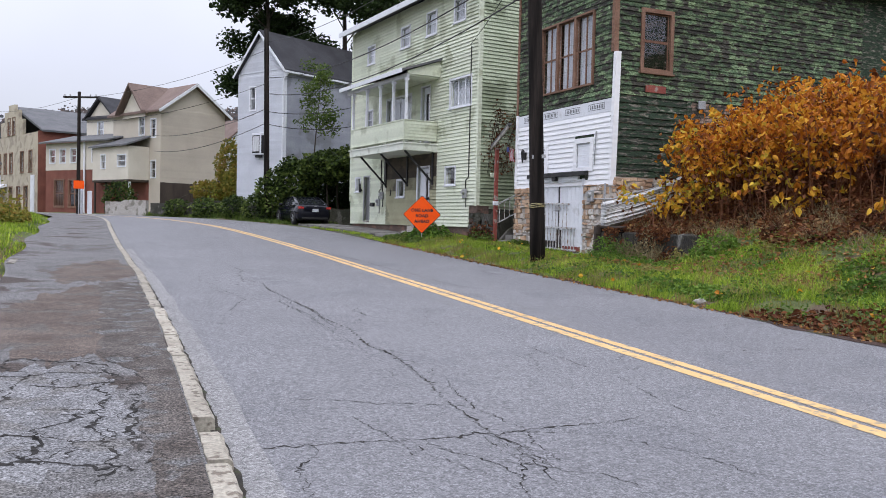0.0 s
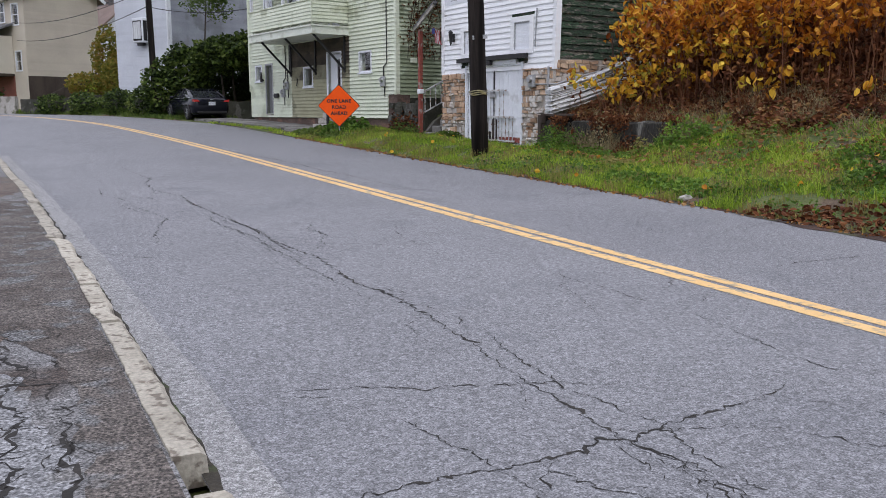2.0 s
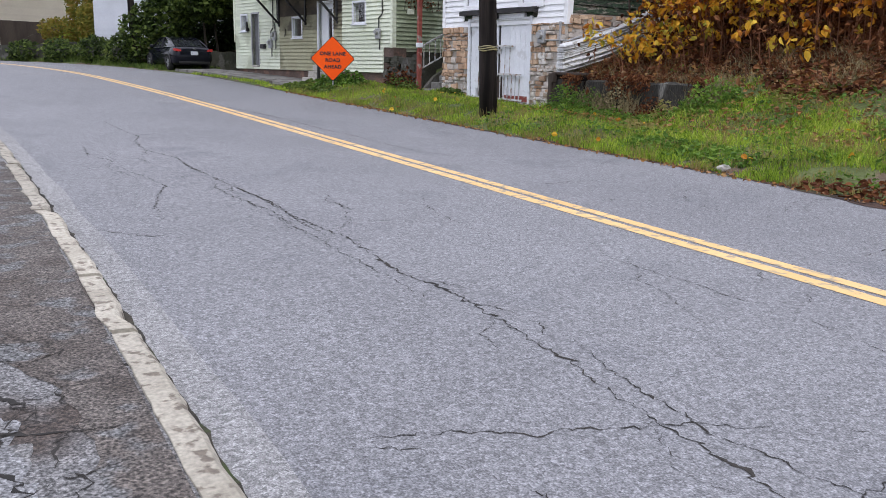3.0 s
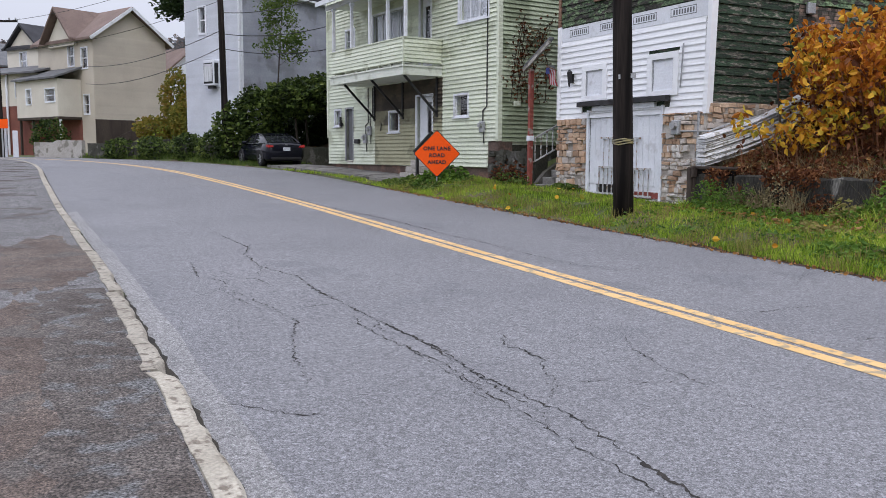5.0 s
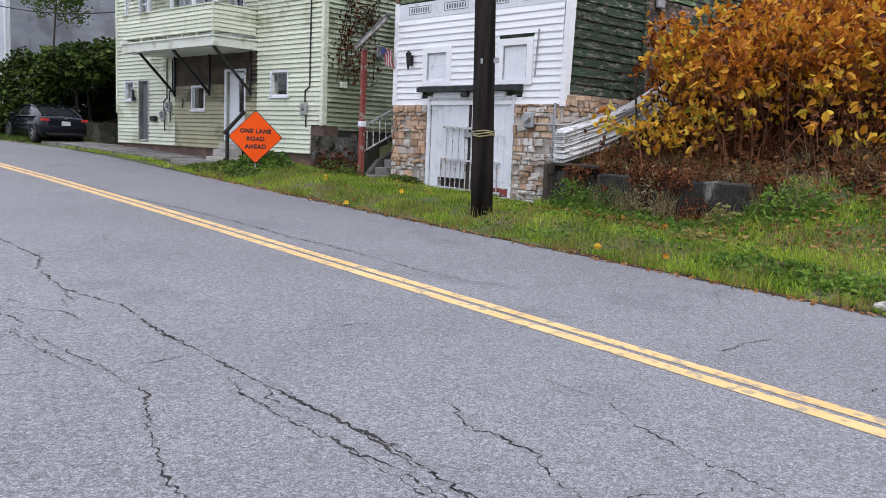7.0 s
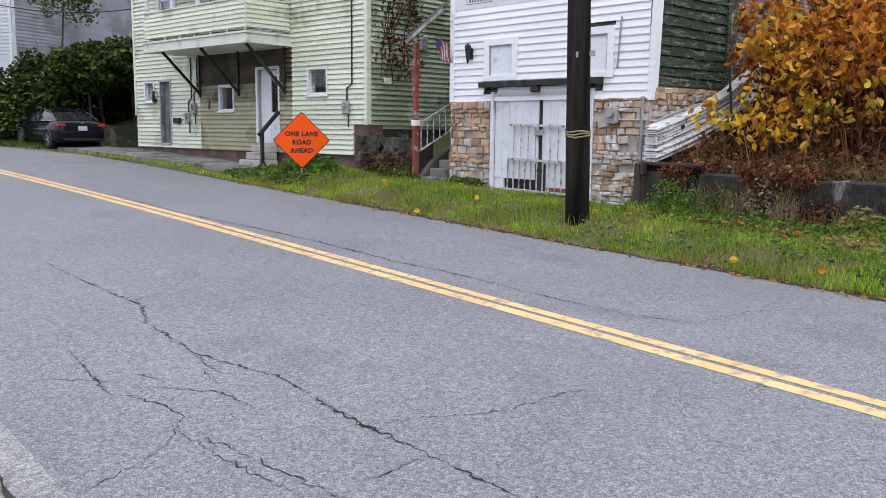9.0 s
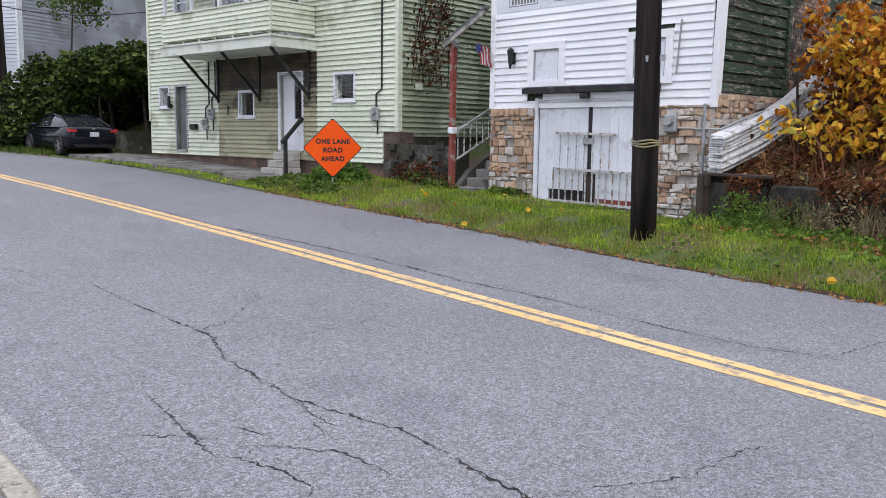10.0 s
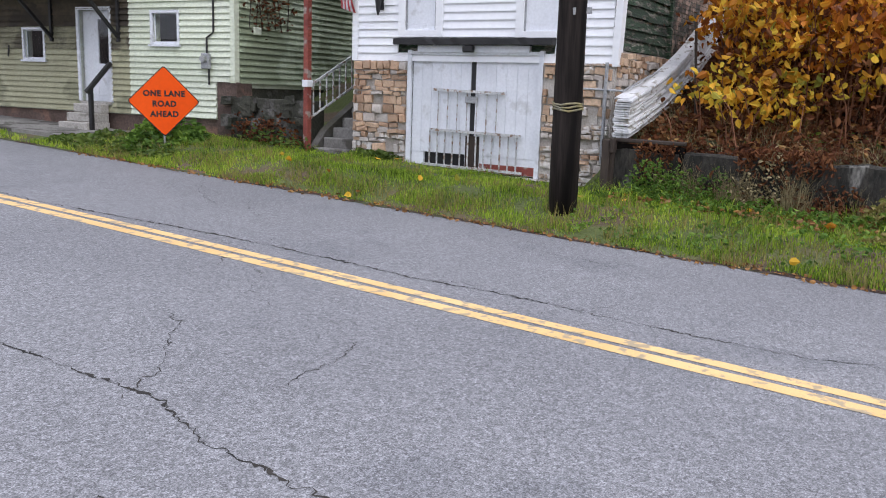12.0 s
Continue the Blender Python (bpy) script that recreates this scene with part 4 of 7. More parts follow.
part("bottom_rail", bar((11.86, 26.2, 1.38), (13.6, 26.2, 2.26), 0.035), PALE_IRON, rl)
for k in range(9):
    x = 11.98 + 0.19 * k
    part("baluster", bar((x, 26.2, 1.38 + 0.505 * (x - 11.86)), (x, 26.2, 2.0 + 0.505 * (x - 11.86)), 0.022), PALE_IRON, rl)
# flag on a short staff
flag = thing("flag", pose(11.95, 25.6, 3.95, 0, 0, -75), "small red and white striped flag hanging from a short staff", "flag")
part("staff", rod([(0.3, 0.35, -0.2), (-0.16, -0.02, 0.06)], 0.012, 6), BROWN_TRIM, flag)
FLAG_RED = mat("flag red", (0.26, 0.03, 0.035), (0.3, 0.04, 0.045), fine=20, coarse=4, vary=0, rough=0.8, bump=0)
FLAG_PALE = mat("flag white", (0.34, 0.34, 0.35), (0.40, 0.40, 0.41), fine=20, coarse=4, vary=0, rough=0.8, bump=0)
FLAG_BLUE = mat("flag blue", (0.03, 0.04, 0.15), (0.04, 0.05, 0.18), fine=20, coarse=4, vary=0, rough=0.8, bump=0)
for k in range(7):
    vs, n = [], 8
    for i in range(n + 1):
        f = i / n
        for e in (0, 1):
            w = -0.14 + 0.042 * (k + e)
            vs.append((w + 0.10 * f, 0.03 * math.sin(5 * f + w * 14), -0.42 * f - 0.3 * (w + 0.14)))
    raw("stripe", vs, [(2 * i, 2 * i + 1, 2 * i + 3, 2 * i + 2) for i in range(n)], FLAG_RED if k % 2 == 0 else FLAG_PALE, flag, smooth=True)
part("canton", box(-0.145, -0.02, -0.03, -0.022, -0.16, 0.0), FLAG_BLUE, flag)

# ---- retaining walls ----
own = bmesh.new()
rows_ = []
for k in range(67):
    y = 14.2 + 5.75 * k / 66
    t = 1.26 + 0.05 * noise.noise((y * 1.1, 0, 0)) + 0.03 * noise.noise((y * 5, 0, 0)) - 0.7 * (1 - step(14.2, 15.2, y))
    face_x = [11.99 + 0.04 * noise.noise((y * 2.1, f * 3, 5)) for f in (0, 0.35, 0.7, 1)]
    rows_.append([own.verts.new(p) for p in ((face_x[0], y, 0.0), (face_x[1], y, 0.35 * t), (face_x[2], y, 0.7 * t), (face_x[3] + 0.02, y, t - 0.03), (12.06, y, t), (12.28, y, t), (12.28, y, 0.0))])
for a, b in zip(rows_, rows_[1:]):
    for i in range(7):
        own.faces.new((a[i], a[(i + 1) % 7], b[(i + 1) % 7], b[i]))
own.faces.new(rows_[0][::-1]), own.faces.new(rows_[-1])
bmesh.ops.recalc_face_normals(own, faces=own.faces[:])
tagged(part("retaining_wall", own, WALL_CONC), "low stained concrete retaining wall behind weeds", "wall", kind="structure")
crib = thing("wall_end", pose(12.1, 20.05, 0.4), "dark rotten timber end of the retaining wall", "timber")
part("timber", box(-0.18, 0.35, -0.12, 0.02, 0, 1.0, 0.02), DARK_WOOD, crib)
part("timber", box(-0.2, 0.5, -0.2, -0.125, 0.78, 1.02, 0.02), DARK_WOOD, crib)
rubble = thing("rubble_wall", pose(0.05, 0.25, 0), "dark rubble wall grown over with weeds", "wall")
for k in range(46):
    y = 26.45 + random.random() * 2.5
    z = 0.6 + random.random() * 1.15
    x = 11.98 - 0.12 * (y - 26.4) * 0.3 + random.uniform(-0.03, 0.05) + 0.15
    own = bmesh.new()
    bmesh.ops.create_cube(own, size=1.5)
    for v in own.verts:
        v.co *= random.uniform(0.8, 1.15)
        v.co = Vector((x + v.co.x * 0.16, y + v.co.y * random.uniform(0.16, 0.24), z + v.co.z * 0.12))
    part("stone", own, MOSSY, rubble)
part("core", box(12.05, 12.5, 26.4, 28.75, 0.4, 1.75), MOSSY, rubble)

# ---- a bundle of white vinyl strips on the slope ----
stack = thing("siding_bundle", pose(12.06, 19.82, -0.02), "sagging bundle of long white vinyl siding strips lying on the slope", "siding strips")
VINYL_OLD = mat("weathered white vinyl", (0.56, 0.565, 0.57), (0.74, 0.745, 0.75), fine=16, coarse=3, rough=0.6, bump=0.15, vary=0.10, c3=(0.30, 0.285, 0.25), c3_scale=6, c3_amt=0.22, contrast=0.08)
for k in range(17):
    own = bmesh.new()
    n = 14
    short, slide, lift = random.uniform(-0.25, 0.2), random.uniform(-0.03, 0.05), random.uniform(-0.004, 0.004)
    rings = []
    for i in range(n + 1):
        s = i / n
        x = slide + (4.9 + short) * s
        z = 1.44 + lift + 0.037 * k + 2.05 * s - 0.30 * math.sin(math.pi * s) + 0.08 * k / 17 * s
        y = 0.10 * math.sin(s * 2) + random.uniform(-0.010, 0.010) + slide
        w = 0.13
        rings.append([own.verts.new(p) for p in ((x, y - w, z), (x, y - w + 0.015, z + 0.026), (x, y + w, z + 0.029), (x, y + w, z + 0.004))])
    for r, q in zip(rings, rings[1:]):
        for i in range(4):
            own.faces.new((r[i], r[(i + 1) % 4], q[(i + 1) % 4], q[i]))
    own.faces.new(rings[0][::-1]), own.faces.new(rings[-1])
    bmesh.ops.recalc_face_normals(own, faces=own.faces[:])
    part("strip", own, VINYL_OLD, stack)
HOLLOW_BLACK = mat("black of the unlit hollow", (0.005, 0.004, 0.004), (0.012, 0.010, 0.008), fine=20, coarse=2, rough=0.95, bump=0.4, vary=0, spec=0.05)
hatch = thing("cellar_hatch", pose(12.02, 19.25, 0.0), "timber-framed opening in the wall under the siding bundle, its shade painted black", "hatch")
# a flat black sheet stands in for the shade inside the opening
part("dark_back", box(0.0, 0.05, -0.42, 0.62, 0.35, 1.34), HOLLOW_BLACK, hatch)
part("post", box(-0.05, 0.05, 0.62, 0.74, 0.30, 1.42, 0.01), DARK_WOOD, hatch)
part("post", box(-0.03, 0.05, -0.50, -0.42, 0.30, 1.34, 0.01), HOLLOW_BLACK, hatch)
part("lintel", box(-0.03, 0.08, -0.5, 0.74, 1.36, 1.42, 0.012), DARK_WOOD, hatch)
stake = part("stake", rod([(13.75, 19.2, 1.2), (13.55, 19.3, 3.3)], 0.025, 6), DARK_WOOD)
tagged(stake, "thin dark stake leaning on the siding bundle", "stake")

# ---- houses along the bend ----
def far_window(parent, m, u, z, w, h, trim=WHITE_PAINT, pane=GLASS, dark=True):
    window(parent, m, u - w / 2, u + w / 2, z - h / 2, z + h / 2, 0.09, trim, pane, 0, 1, None, sill=False, depth=0.06, sash=0.07)


def shell(parent, u1, depth, z0, z1, front, side, material, u0=0.0):
    part("wall", pierced(u0, u1, z0, z1, front, -0.2, 0.0), material, parent)
    s = pierced(-depth, -0.2, z0, z1, side, -0.2, 0.0, m=Matrix.Translation((u0, 0, 0)) @ SIDE)
    part("wall", s, material, parent)
    part("wall", box(u1 - 0.2, u1, -depth, -0.2, z0, z1), material, parent)
    part("wall", box(u0 + 0.2, u1 - 0.2, -depth, -depth + 0.2, z0, z1), material, parent)
    part("partition", box(u0 + 0.2, u1 - 0.2, -2.2, -2.1, z0, z1), INSIDE, parent)


def hole(u, z, w, h):
    return (u - w / 2, u + w / 2, z - h / 2, z + h / 2)


# the tall pale house behind the parked car
wh = thing("white_house", frame_of(9.12, 52.3, -0.508, 0.861, -0.07) @ Matrix.Scale(1.045, 4), "tall narrow pale grey house with a dark shingled roof", "house")
WF = [hole(2.95, 8.65, 0.5, 1.35), hole(2.1, 5.85, 0.75, 1.25)]
shell(wh, 4.4, 10.5, 1.2, 10.2, WF, [], LILAC)
part("gable", prism([(0, 10.2), (4.4, 10.2), (2.2, 12.5)], -0.2, 0.0, "y"), LILAC, wh)
part("roof", prism([(-0.22, 10.0), (2.2, 12.5), (4.62, 10.0), (4.62, 10.16), (2.2, 12.72), (-0.22, 10.16)], -10.8, 0.25, "y"), ROOF, wh)
for a, b in (((-0.22, 10.02), (2.2, 12.56)), ((4.62, 10.02), (2.2, 12.56))):
    part("rake_board", bar((a[0], 0.27, a[1]), (b[0], 0.27, b[1]), 0.04, 0.13), WHITE_PAINT, wh)
part("gutter", box(-0.33, -0.22, -10.8, 0.26, 9.95, 10.05), WHITE_PAINT, wh)
part("corner_board", box(-0.03, 0.14, -0.1, 0.03, 1.3, 10.0), WHITE_PAINT, wh)
part("downspout", rod([(-0.3, 0.1, 9.9), (0.05, 0.1, 9.5), (0.05, 0.1, 2.2)], 0.06, 8), WHITE_PAINT, wh)
far_window(wh, I4, 2.95, 8.65, 0.5, 1.35)
far_window(wh, I4, 2.1, 5.85, 0.75, 1.25)
bay = part("window_box", box(1.68, 2.52, 0.06, 0.42, 5.2, 6.5, 0.03), WHITE_PAINT, wh, "white box window standing out of the wall")
part("pane", box(1.76, 2.44, 0.42, 0.43, 5.3, 6.36), INSIDE, bay)
part("pane", box(1.668, 1.68, 0.12, 0.36, 5.3, 6.36), INSIDE, bay)
part("curtain", box(1.8, 2.4, 0.43, 0.436, 5.4, 6.3), CURTAIN, bay)
part("bracket", box(1.9, 2.3, 0.06, 0.3, 5.05, 5.2), BLACK_PAINT, wh)

# the beige house
be = thing("beige_house", frame_of(2.9, 80.0, -0.45, 0.893), "big beige clapboard house with a brown gabled roof", "house")
BF = [hole(1.3, 9.3, 0.9, 1.6), hole(3.4, 9.6, 0.9, 1.6), hole(1.2, 5.6, 0.8, 1.5)]
shell(be, 9.0, 6.6, 1.2, 11.0, BF, [], BEIGE)
part("gable", prism([(0.0, 11.0), (-3.3, 13.3), (-6.6, 11.0)], 0.0, 0.2), BEIGE, be)
part("roof", prism([(0.45, 10.65), (-3.3, 13.35), (-7.05, 10.65), (-7.05, 10.85), (-3.3, 13.6), (0.45, 10.85)], -0.5, 9.4), ROOF_BROWN, be)
part("cross_roof", prism([(1.9, 10.7), (4.4, 13.3), (6.9, 10.7), (6.9, 10.9), (4.4, 13.55), (1.9, 10.9)], -3.5, 0.9, "y"), ROOF_BROWN, be)
part("cross_gable", prism([(2.3, 10.4), (6.5, 10.4), (6.5, 10.9), (4.4, 13.1), (2.3, 10.9)], 0.02, 0.3, "y"), CREAM, be)
part("rake_board", bar((-0.52, 0.45, 10.7), (-0.52, -3.3, 13.45), 0.05, 0.25), WHITE_PAINT, be)
part("rake_board", bar((-0.52, -7.05, 10.7), (-0.52, -3.3, 13.45), 0.05, 0.25), WHITE_PAINT, be)
for u, z, w, h in ((1.3, 9.3, 0.9, 1.6), (3.4, 9.6, 0.9, 1.6), (1.2, 5.6, 0.8, 1.5)):
    far_window(be, I4, u, z, w, h)
part("front_wing", pierced(2.0, 9.0, 4.6, 7.6, [hole(3.2, 6.3, 1.5, 1.0), hole(6.8, 6.3, 0.8, 1.2)], 1.8, 2.0), CREAM, be)
part("front_wing", box(2.0, 2.2, 0.02, 1.8, 4.6, 7.6), CREAM, be)
part("wing_floor", box(2.0, 9.0, 0.02, 2.0, 4.4, 4.6), DARK_WOOD, be)
part("wing_roof", prism([(0.02, 8.5), (2.35, 7.6), (2.35, 7.75), (0.02, 8.65)], 1.7, 9.2), ROOF_GREY, be)
W2 = Matrix.Translation((0, 2.0, 0))
for u, z, w, h in ((3.2, 6.3, 1.5, 1.0), (6.8, 6.3, 0.8, 1.2)):
    far_window(be, W2, u, z, w, h)
for u in (2.05, 4.3, 6.6, 8.8):
    part("porch_post", box(u, u + 0.16, 1.7, 1.86, 1.2, 4.4), WHITE_PAINT if u < 3 else DARK_WOOD, be)
part("porch_back", box(2.0, 9.0, 0.01, 0.06, 1.3, 4.4), BRICK_RED, be)
part("skirting", pierced(-6.6, 0, 1.2, 4.4, [], 0.0, 0.06, m=SIDE), DARK_WOOD, be)
stair = thing("porch_stairs", frame_of(2.9, 80.0, -0.45, 0.893), "dark wooden stairs up the side of the beige house", "stairs")
part("stringer", prism([(-7.2, 4.6), (-7.2, 4.2), (-0.6, 1.3), (0.2, 1.3)], -1.3, -1.2), DARK_WOOD, stair)
for k in range(14):
    f = k / 13
    part("tread", box(-1.2, -0.1, -0.3 - 6.9 * f - 0.5, -0.3 - 6.9 * f, 1.5 + 2.8 * f, 1.56 + 2.8 * f), DARK_WOOD, stair)
part("handrail", bar((-1.25, 0.1, 2.4), (-1.25, -7.2, 5.6), 0.09), DARK_WOOD, stair)
for k in range(10):
    f = k / 9
    part("baluster", bar((-1.25, 0.0 - 7.1 * f, 1.5 + 2.95 * f), (-1.25, 0.0 - 7.1 * f, 2.4 + 3.15 * f), 0.07), DARK_WOOD, stair)

# the shop with a brick ground floor
sh = thing("brick_shop", frame_of(-1.2, 86.0, -0.58, 0.815), "house with a red brick shopfront below white clapboards", "house")
SF = [hole(5.6, 3.4, 2.6, 2.6), hole(8.6, 3.4, 1.5, 2.6)]
shell(sh, 11.0, 6.0, 1.2, 5.7, SF, [], BRICK_RED)
for u, w in ((5.6, 2.6), (8.6, 1.5)):
    window(sh, I4, u - w / 2, u + w / 2, 2.1, 4.7, 0.14, BROWN_TRIM, GLASS, 2, 1, None, sill=False, depth=0.08, sash=0.12)
up = [hole(2.2, 7.1, 1.8, 1.3), hole(6.2, 7.1, 0.9, 1.3), hole(8.0, 7.1, 0.9, 1.3), hole(9.8, 7.1, 0.9, 1.3)]
part("upper_wall", pierced(0, 11, 5.7, 8.4, up, -0.2, 0.02), CREAM, sh)
part("upper_wall", box(0, 0.2, -6, -0.2, 5.7, 8.4), CREAM, sh)
for h in up:
    window(sh, I4, *h, 0.1, WHITE_PAINT, GLASS, 1 if h[1] - h[0] > 1.2 else 0, 1, None, sill=False, depth=0.07, sash=0.08)
part("pent_roof", prism([(-3.2, 9.3), (0.6, 8.35), (0.6, 8.5), (-3.2, 9.5)], -0.4, 11.4), ROOF_GREY, sh)
part("back_wall", pierced(-0.0, 9.0, 8.0, 11.2, [hole(1.6, 9.9, 0.9, 1.5), hole(6.6, 10.0, 0.9, 1.5)], -3.4, -3.2), CREAM, sh)
part("back_wall", box(0.0, 0.2, -9, -3.4, 8.0, 11.2), CREAM, sh)
part("back_gable", prism([(4.4, 11.2), (8.6, 11.2), (6.5, 13.0)], -3.4, -3.2, "y"), CREAM, sh)
for u, z in ((1.6, 9.9), (6.6, 10.0)):
    far_window(sh, Matrix.Translation((0, -3.2, 0)), u, z, 0.9, 1.5)
part("roof", prism([(-2.9, 11.0), (-6.0, 13.0), (-9.2, 11.0), (-9.2, 11.2), (-6.0, 13.25), (-2.9, 11.2)], -0.4, 9.4), ROOF, sh)
part("cross_roof", prism([(4.0, 11.0), (6.5, 13.1), (9.0, 11.0), (9.0, 11.2), (6.5, 13.35), (4.0, 11.2)], -6.0, -2.8, "y"), ROOF, sh)
part("chimney", box(2.3, 2.9, -6.5, -5.9, 12.5, 14.4, 0.03), DARK_WOOD, sh, "dark brick chimney")
part("downspout", rod([(4.2, 0.15, 1.4), (4.2, 0.15, 8.4)], 0.1, 6), WHITE_PAINT, sh)

# the tan stone building with a stepped gable
st = thing("stone_building", frame_of(-8.6, 98.0, -0.37, 0.929), "two-storey tan stone building with a stepped gable front", "building")
holes = [hole(u, 6.9, 1.0, 2.2) for u in (2.4, 5.4, 9.4, 11.6, 14.0)] + [hole(u, 3.0, 1.1, 2.4) for u in (4.0, 6.6, 9.5)] + [hole(u, 11.0, 0.9, 1.8) for u in (8.4, 10.2)]
shell(st, 15.0, 9.0, 1.2, 9.9, holes[:8], [], STUCCO)
part("stepped_gable", pierced(5.2, 13.4, 9.9, 11.6, holes[8:], -0.3, 0.02), STUCCO, st)
part("stepped_gable", box(6.6, 12.0, -0.3, 0.02, 11.6, 12.7), STUCCO, st)
part("stepped_gable", box(8.2, 10.4, -0.3, 0.02, 12.7, 13.4), STUCCO, st)
for h in holes:
    window(st, I4, *h, 0.1, BROWN_TRIM, GLASS, 0, 1, None, sill=True, depth=0.06, sash=0.08)
part("side_cladding", pierced(-9.0, 0, 1.3, 10.0, [], 0.003, 0.05, m=SIDE), BRICK_RED, st)
part("roof", prism([(-0.4, 9.9), (9.3, 13.0), (15.4, 9.9), (15.4, 10.1), (9.3, 13.3), (-0.4, 10.1)], -9.2, -0.3, "y"), ROOF_GREY, st)
part("awning", prism([(0.05, 4.6), (1.5, 3.9), (1.5, 3.8), (0.05, 4.3)], 10.8, 14.6), WHITE_PAINT, st, "white metal awning")
part("shop_door", box(1.0, 2.2, 0.003, 0.08, 1.4, 5.4), WHITE_PAINT, st, "white door panel")

# houses farther down the valley
def cottage(x, y, turn, w, d, z0, z1, ridge, wall, roof, label):
    c = thing("house", pose(x, y, 0, 0, 0, turn), label, "house")
    holes = [hole(w * 0.3, z0 + (z1 - z0) * 0.62, 0.9, 1.4), hole(w * 0.7, z0 + (z1 - z0) * 0.62, 0.9, 1.4), hole(w * 0.5, z0 + (z1 - z0) * 0.25, 1.4, 1.3)]
    part("wall", pierced(0, w, z0, z1, holes, -0.2, 0, m=pose(0, 0, 0, 0, 0, 180) @ Matrix.Translation((-w, 0, 0))), wall, c)
    part("wall", box(0, 0.2, 0.2, d, z0, z1), wall, c)
    part("wall", box(w - 0.2, w, 0.2, d, z0, z1), wall, c)
    part("wall", box(0.2, w - 0.2, d - 0.2, d, z0, z1), wall, c)
    part("partition", box(0.2, w - 0.2, 1.5, 1.6, z0, z1), INSIDE, c)
    part("gable", prism([(0, z1), (w, z1), (w / 2, ridge)], 0.0, 0.2, "y"), wall, c)
    part("roof", prism([(-0.4, z1 - 0.2), (w / 2, ridge + 0.1), (w + 0.4, z1 - 0.2), (w + 0.4, z1), (w / 2, ridge + 0.35), (-0.4, z1)], -0.4, d + 0.4, "y"), roof, c)
    m = pose(0, 0, 0, 0, 0, 180) @ Matrix.Translation((-w, 0, 0))
    for h in holes:
        window(c, m, *h, 0.1, WHITE_PAINT, GLASS, 0, 1, None, sill=False, depth=0.05, sash=0.08)


cottage(-19.5, 112, -14, 7, 9, 0.0, 6.2, 9.0, LILAC, ROOF_GREY, "far pale blue house with a grey roof")
cottage(-29.5, 122, -8, 7, 9, 0.0, 6.8, 10.2, WHITE_PAINT, BRICK_RED, "far white house with a red roof")
cottage(-41.0, 116, 8, 9, 9, -3.0, 2.6, 5.0, CREAM, ROOF_GREY, "low cream house down in the valley")
cottage(10.2, 98.0, 24, 7, 9, 2.5, 9.6, 12.5, WHITE_PAINT, ROOF_BROWN, "white house half hidden behind the beige one")
# low walls by the roadside
def low_wall(name, a, b, h, t, material, label, n=10, drop=0.3):
    own = bmesh.new()
    a, b = Vector((*a, 0)), Vector((*b, 0))
    side = (b - a).normalized().cross(Vector((0, 0, 1))) * t / 2
    for k in range(n):
        p, q = a.lerp(b, k / n), a.lerp(b, (k + 1) / n - 0.002)
        hh = h + 0.05 * noise.noise((k * 3.1, h, 0))
        zs = [land_z(v.x, v.y) for v in (p, q)]
        lo = [own.verts.new((v.x, v.y, z)) for v, z in ((p - side, zs[0] - drop), (q - side, zs[1] - drop), (q + side, zs[1] - drop), (p + side, zs[0] - drop))]
        hi = [own.verts.new((v.co.x, v.co.y, v.co.z + drop + hh)) for v in lo]
        own.faces.new(lo[::-1]), own.faces.new(hi)
        for i in range(4):
            own.faces.new((lo[i], lo[(i + 1) % 4], hi[(i + 1) % 4], hi[i]))
    bmesh.ops.recalc_face_normals(own, faces=own.faces[:])
    tagged(part(name, own, material), label, "wall", kind="structure")


low_wall("wall_pale", (-1.2, 63.2), (1.4, 60.4), 1.0, 0.25, PALE_CONC, "low whitewashed wall with peeling paint")
low_wall("wall_dark", (1.7, 60.0), (5.4, 53.5), 0.85, 0.25, MOSSY, "low dark overgrown stone wall")
low_wall("wall_dark", (5.5, 53.2), (7.6, 48.0), 0.6, 0.25, MOSSY, "low dark overgrown stone wall", drop=0.4)
low_wall("wall_hedge", (9.9, 45.9), (13.4, 45.2), 0.85, 0.4, MOSSY, "low mossy wall behind the parked car")
gp = thing("gate_pillar", pose(-2.5, 63.6, 1.3), "white gate pillars at the bend", "pillar")
part("pillar", box(-0.55, -0.25, -0.15, 0.15, 0, 1.9, 0.02), WHITE_PAINT, gp)
part("pillar", box(0.05, 0.35, -0.15, 0.15, 0, 1.7, 0.02), WHITE_PAINT, gp)
# wooded ridge far behind
def ridge_z(x, y):
    top = 24 + 13 * step(-75, -5, x) + 5 * noise.noise((x * 0.02, 0, 4)) + 8 * step(0, 80, x)
    return -6 + (top + 4) * step(190, 330, y) + 20 * step(330, 700, y) + 1.2 * noise.noise((x * 0.05, y * 0.05, 0))


grid("backdrop_hill", spread((-420, 420, 12)), spread((185, 720, 14)), ridge_z, HAZY_WOOD, kind="structure")

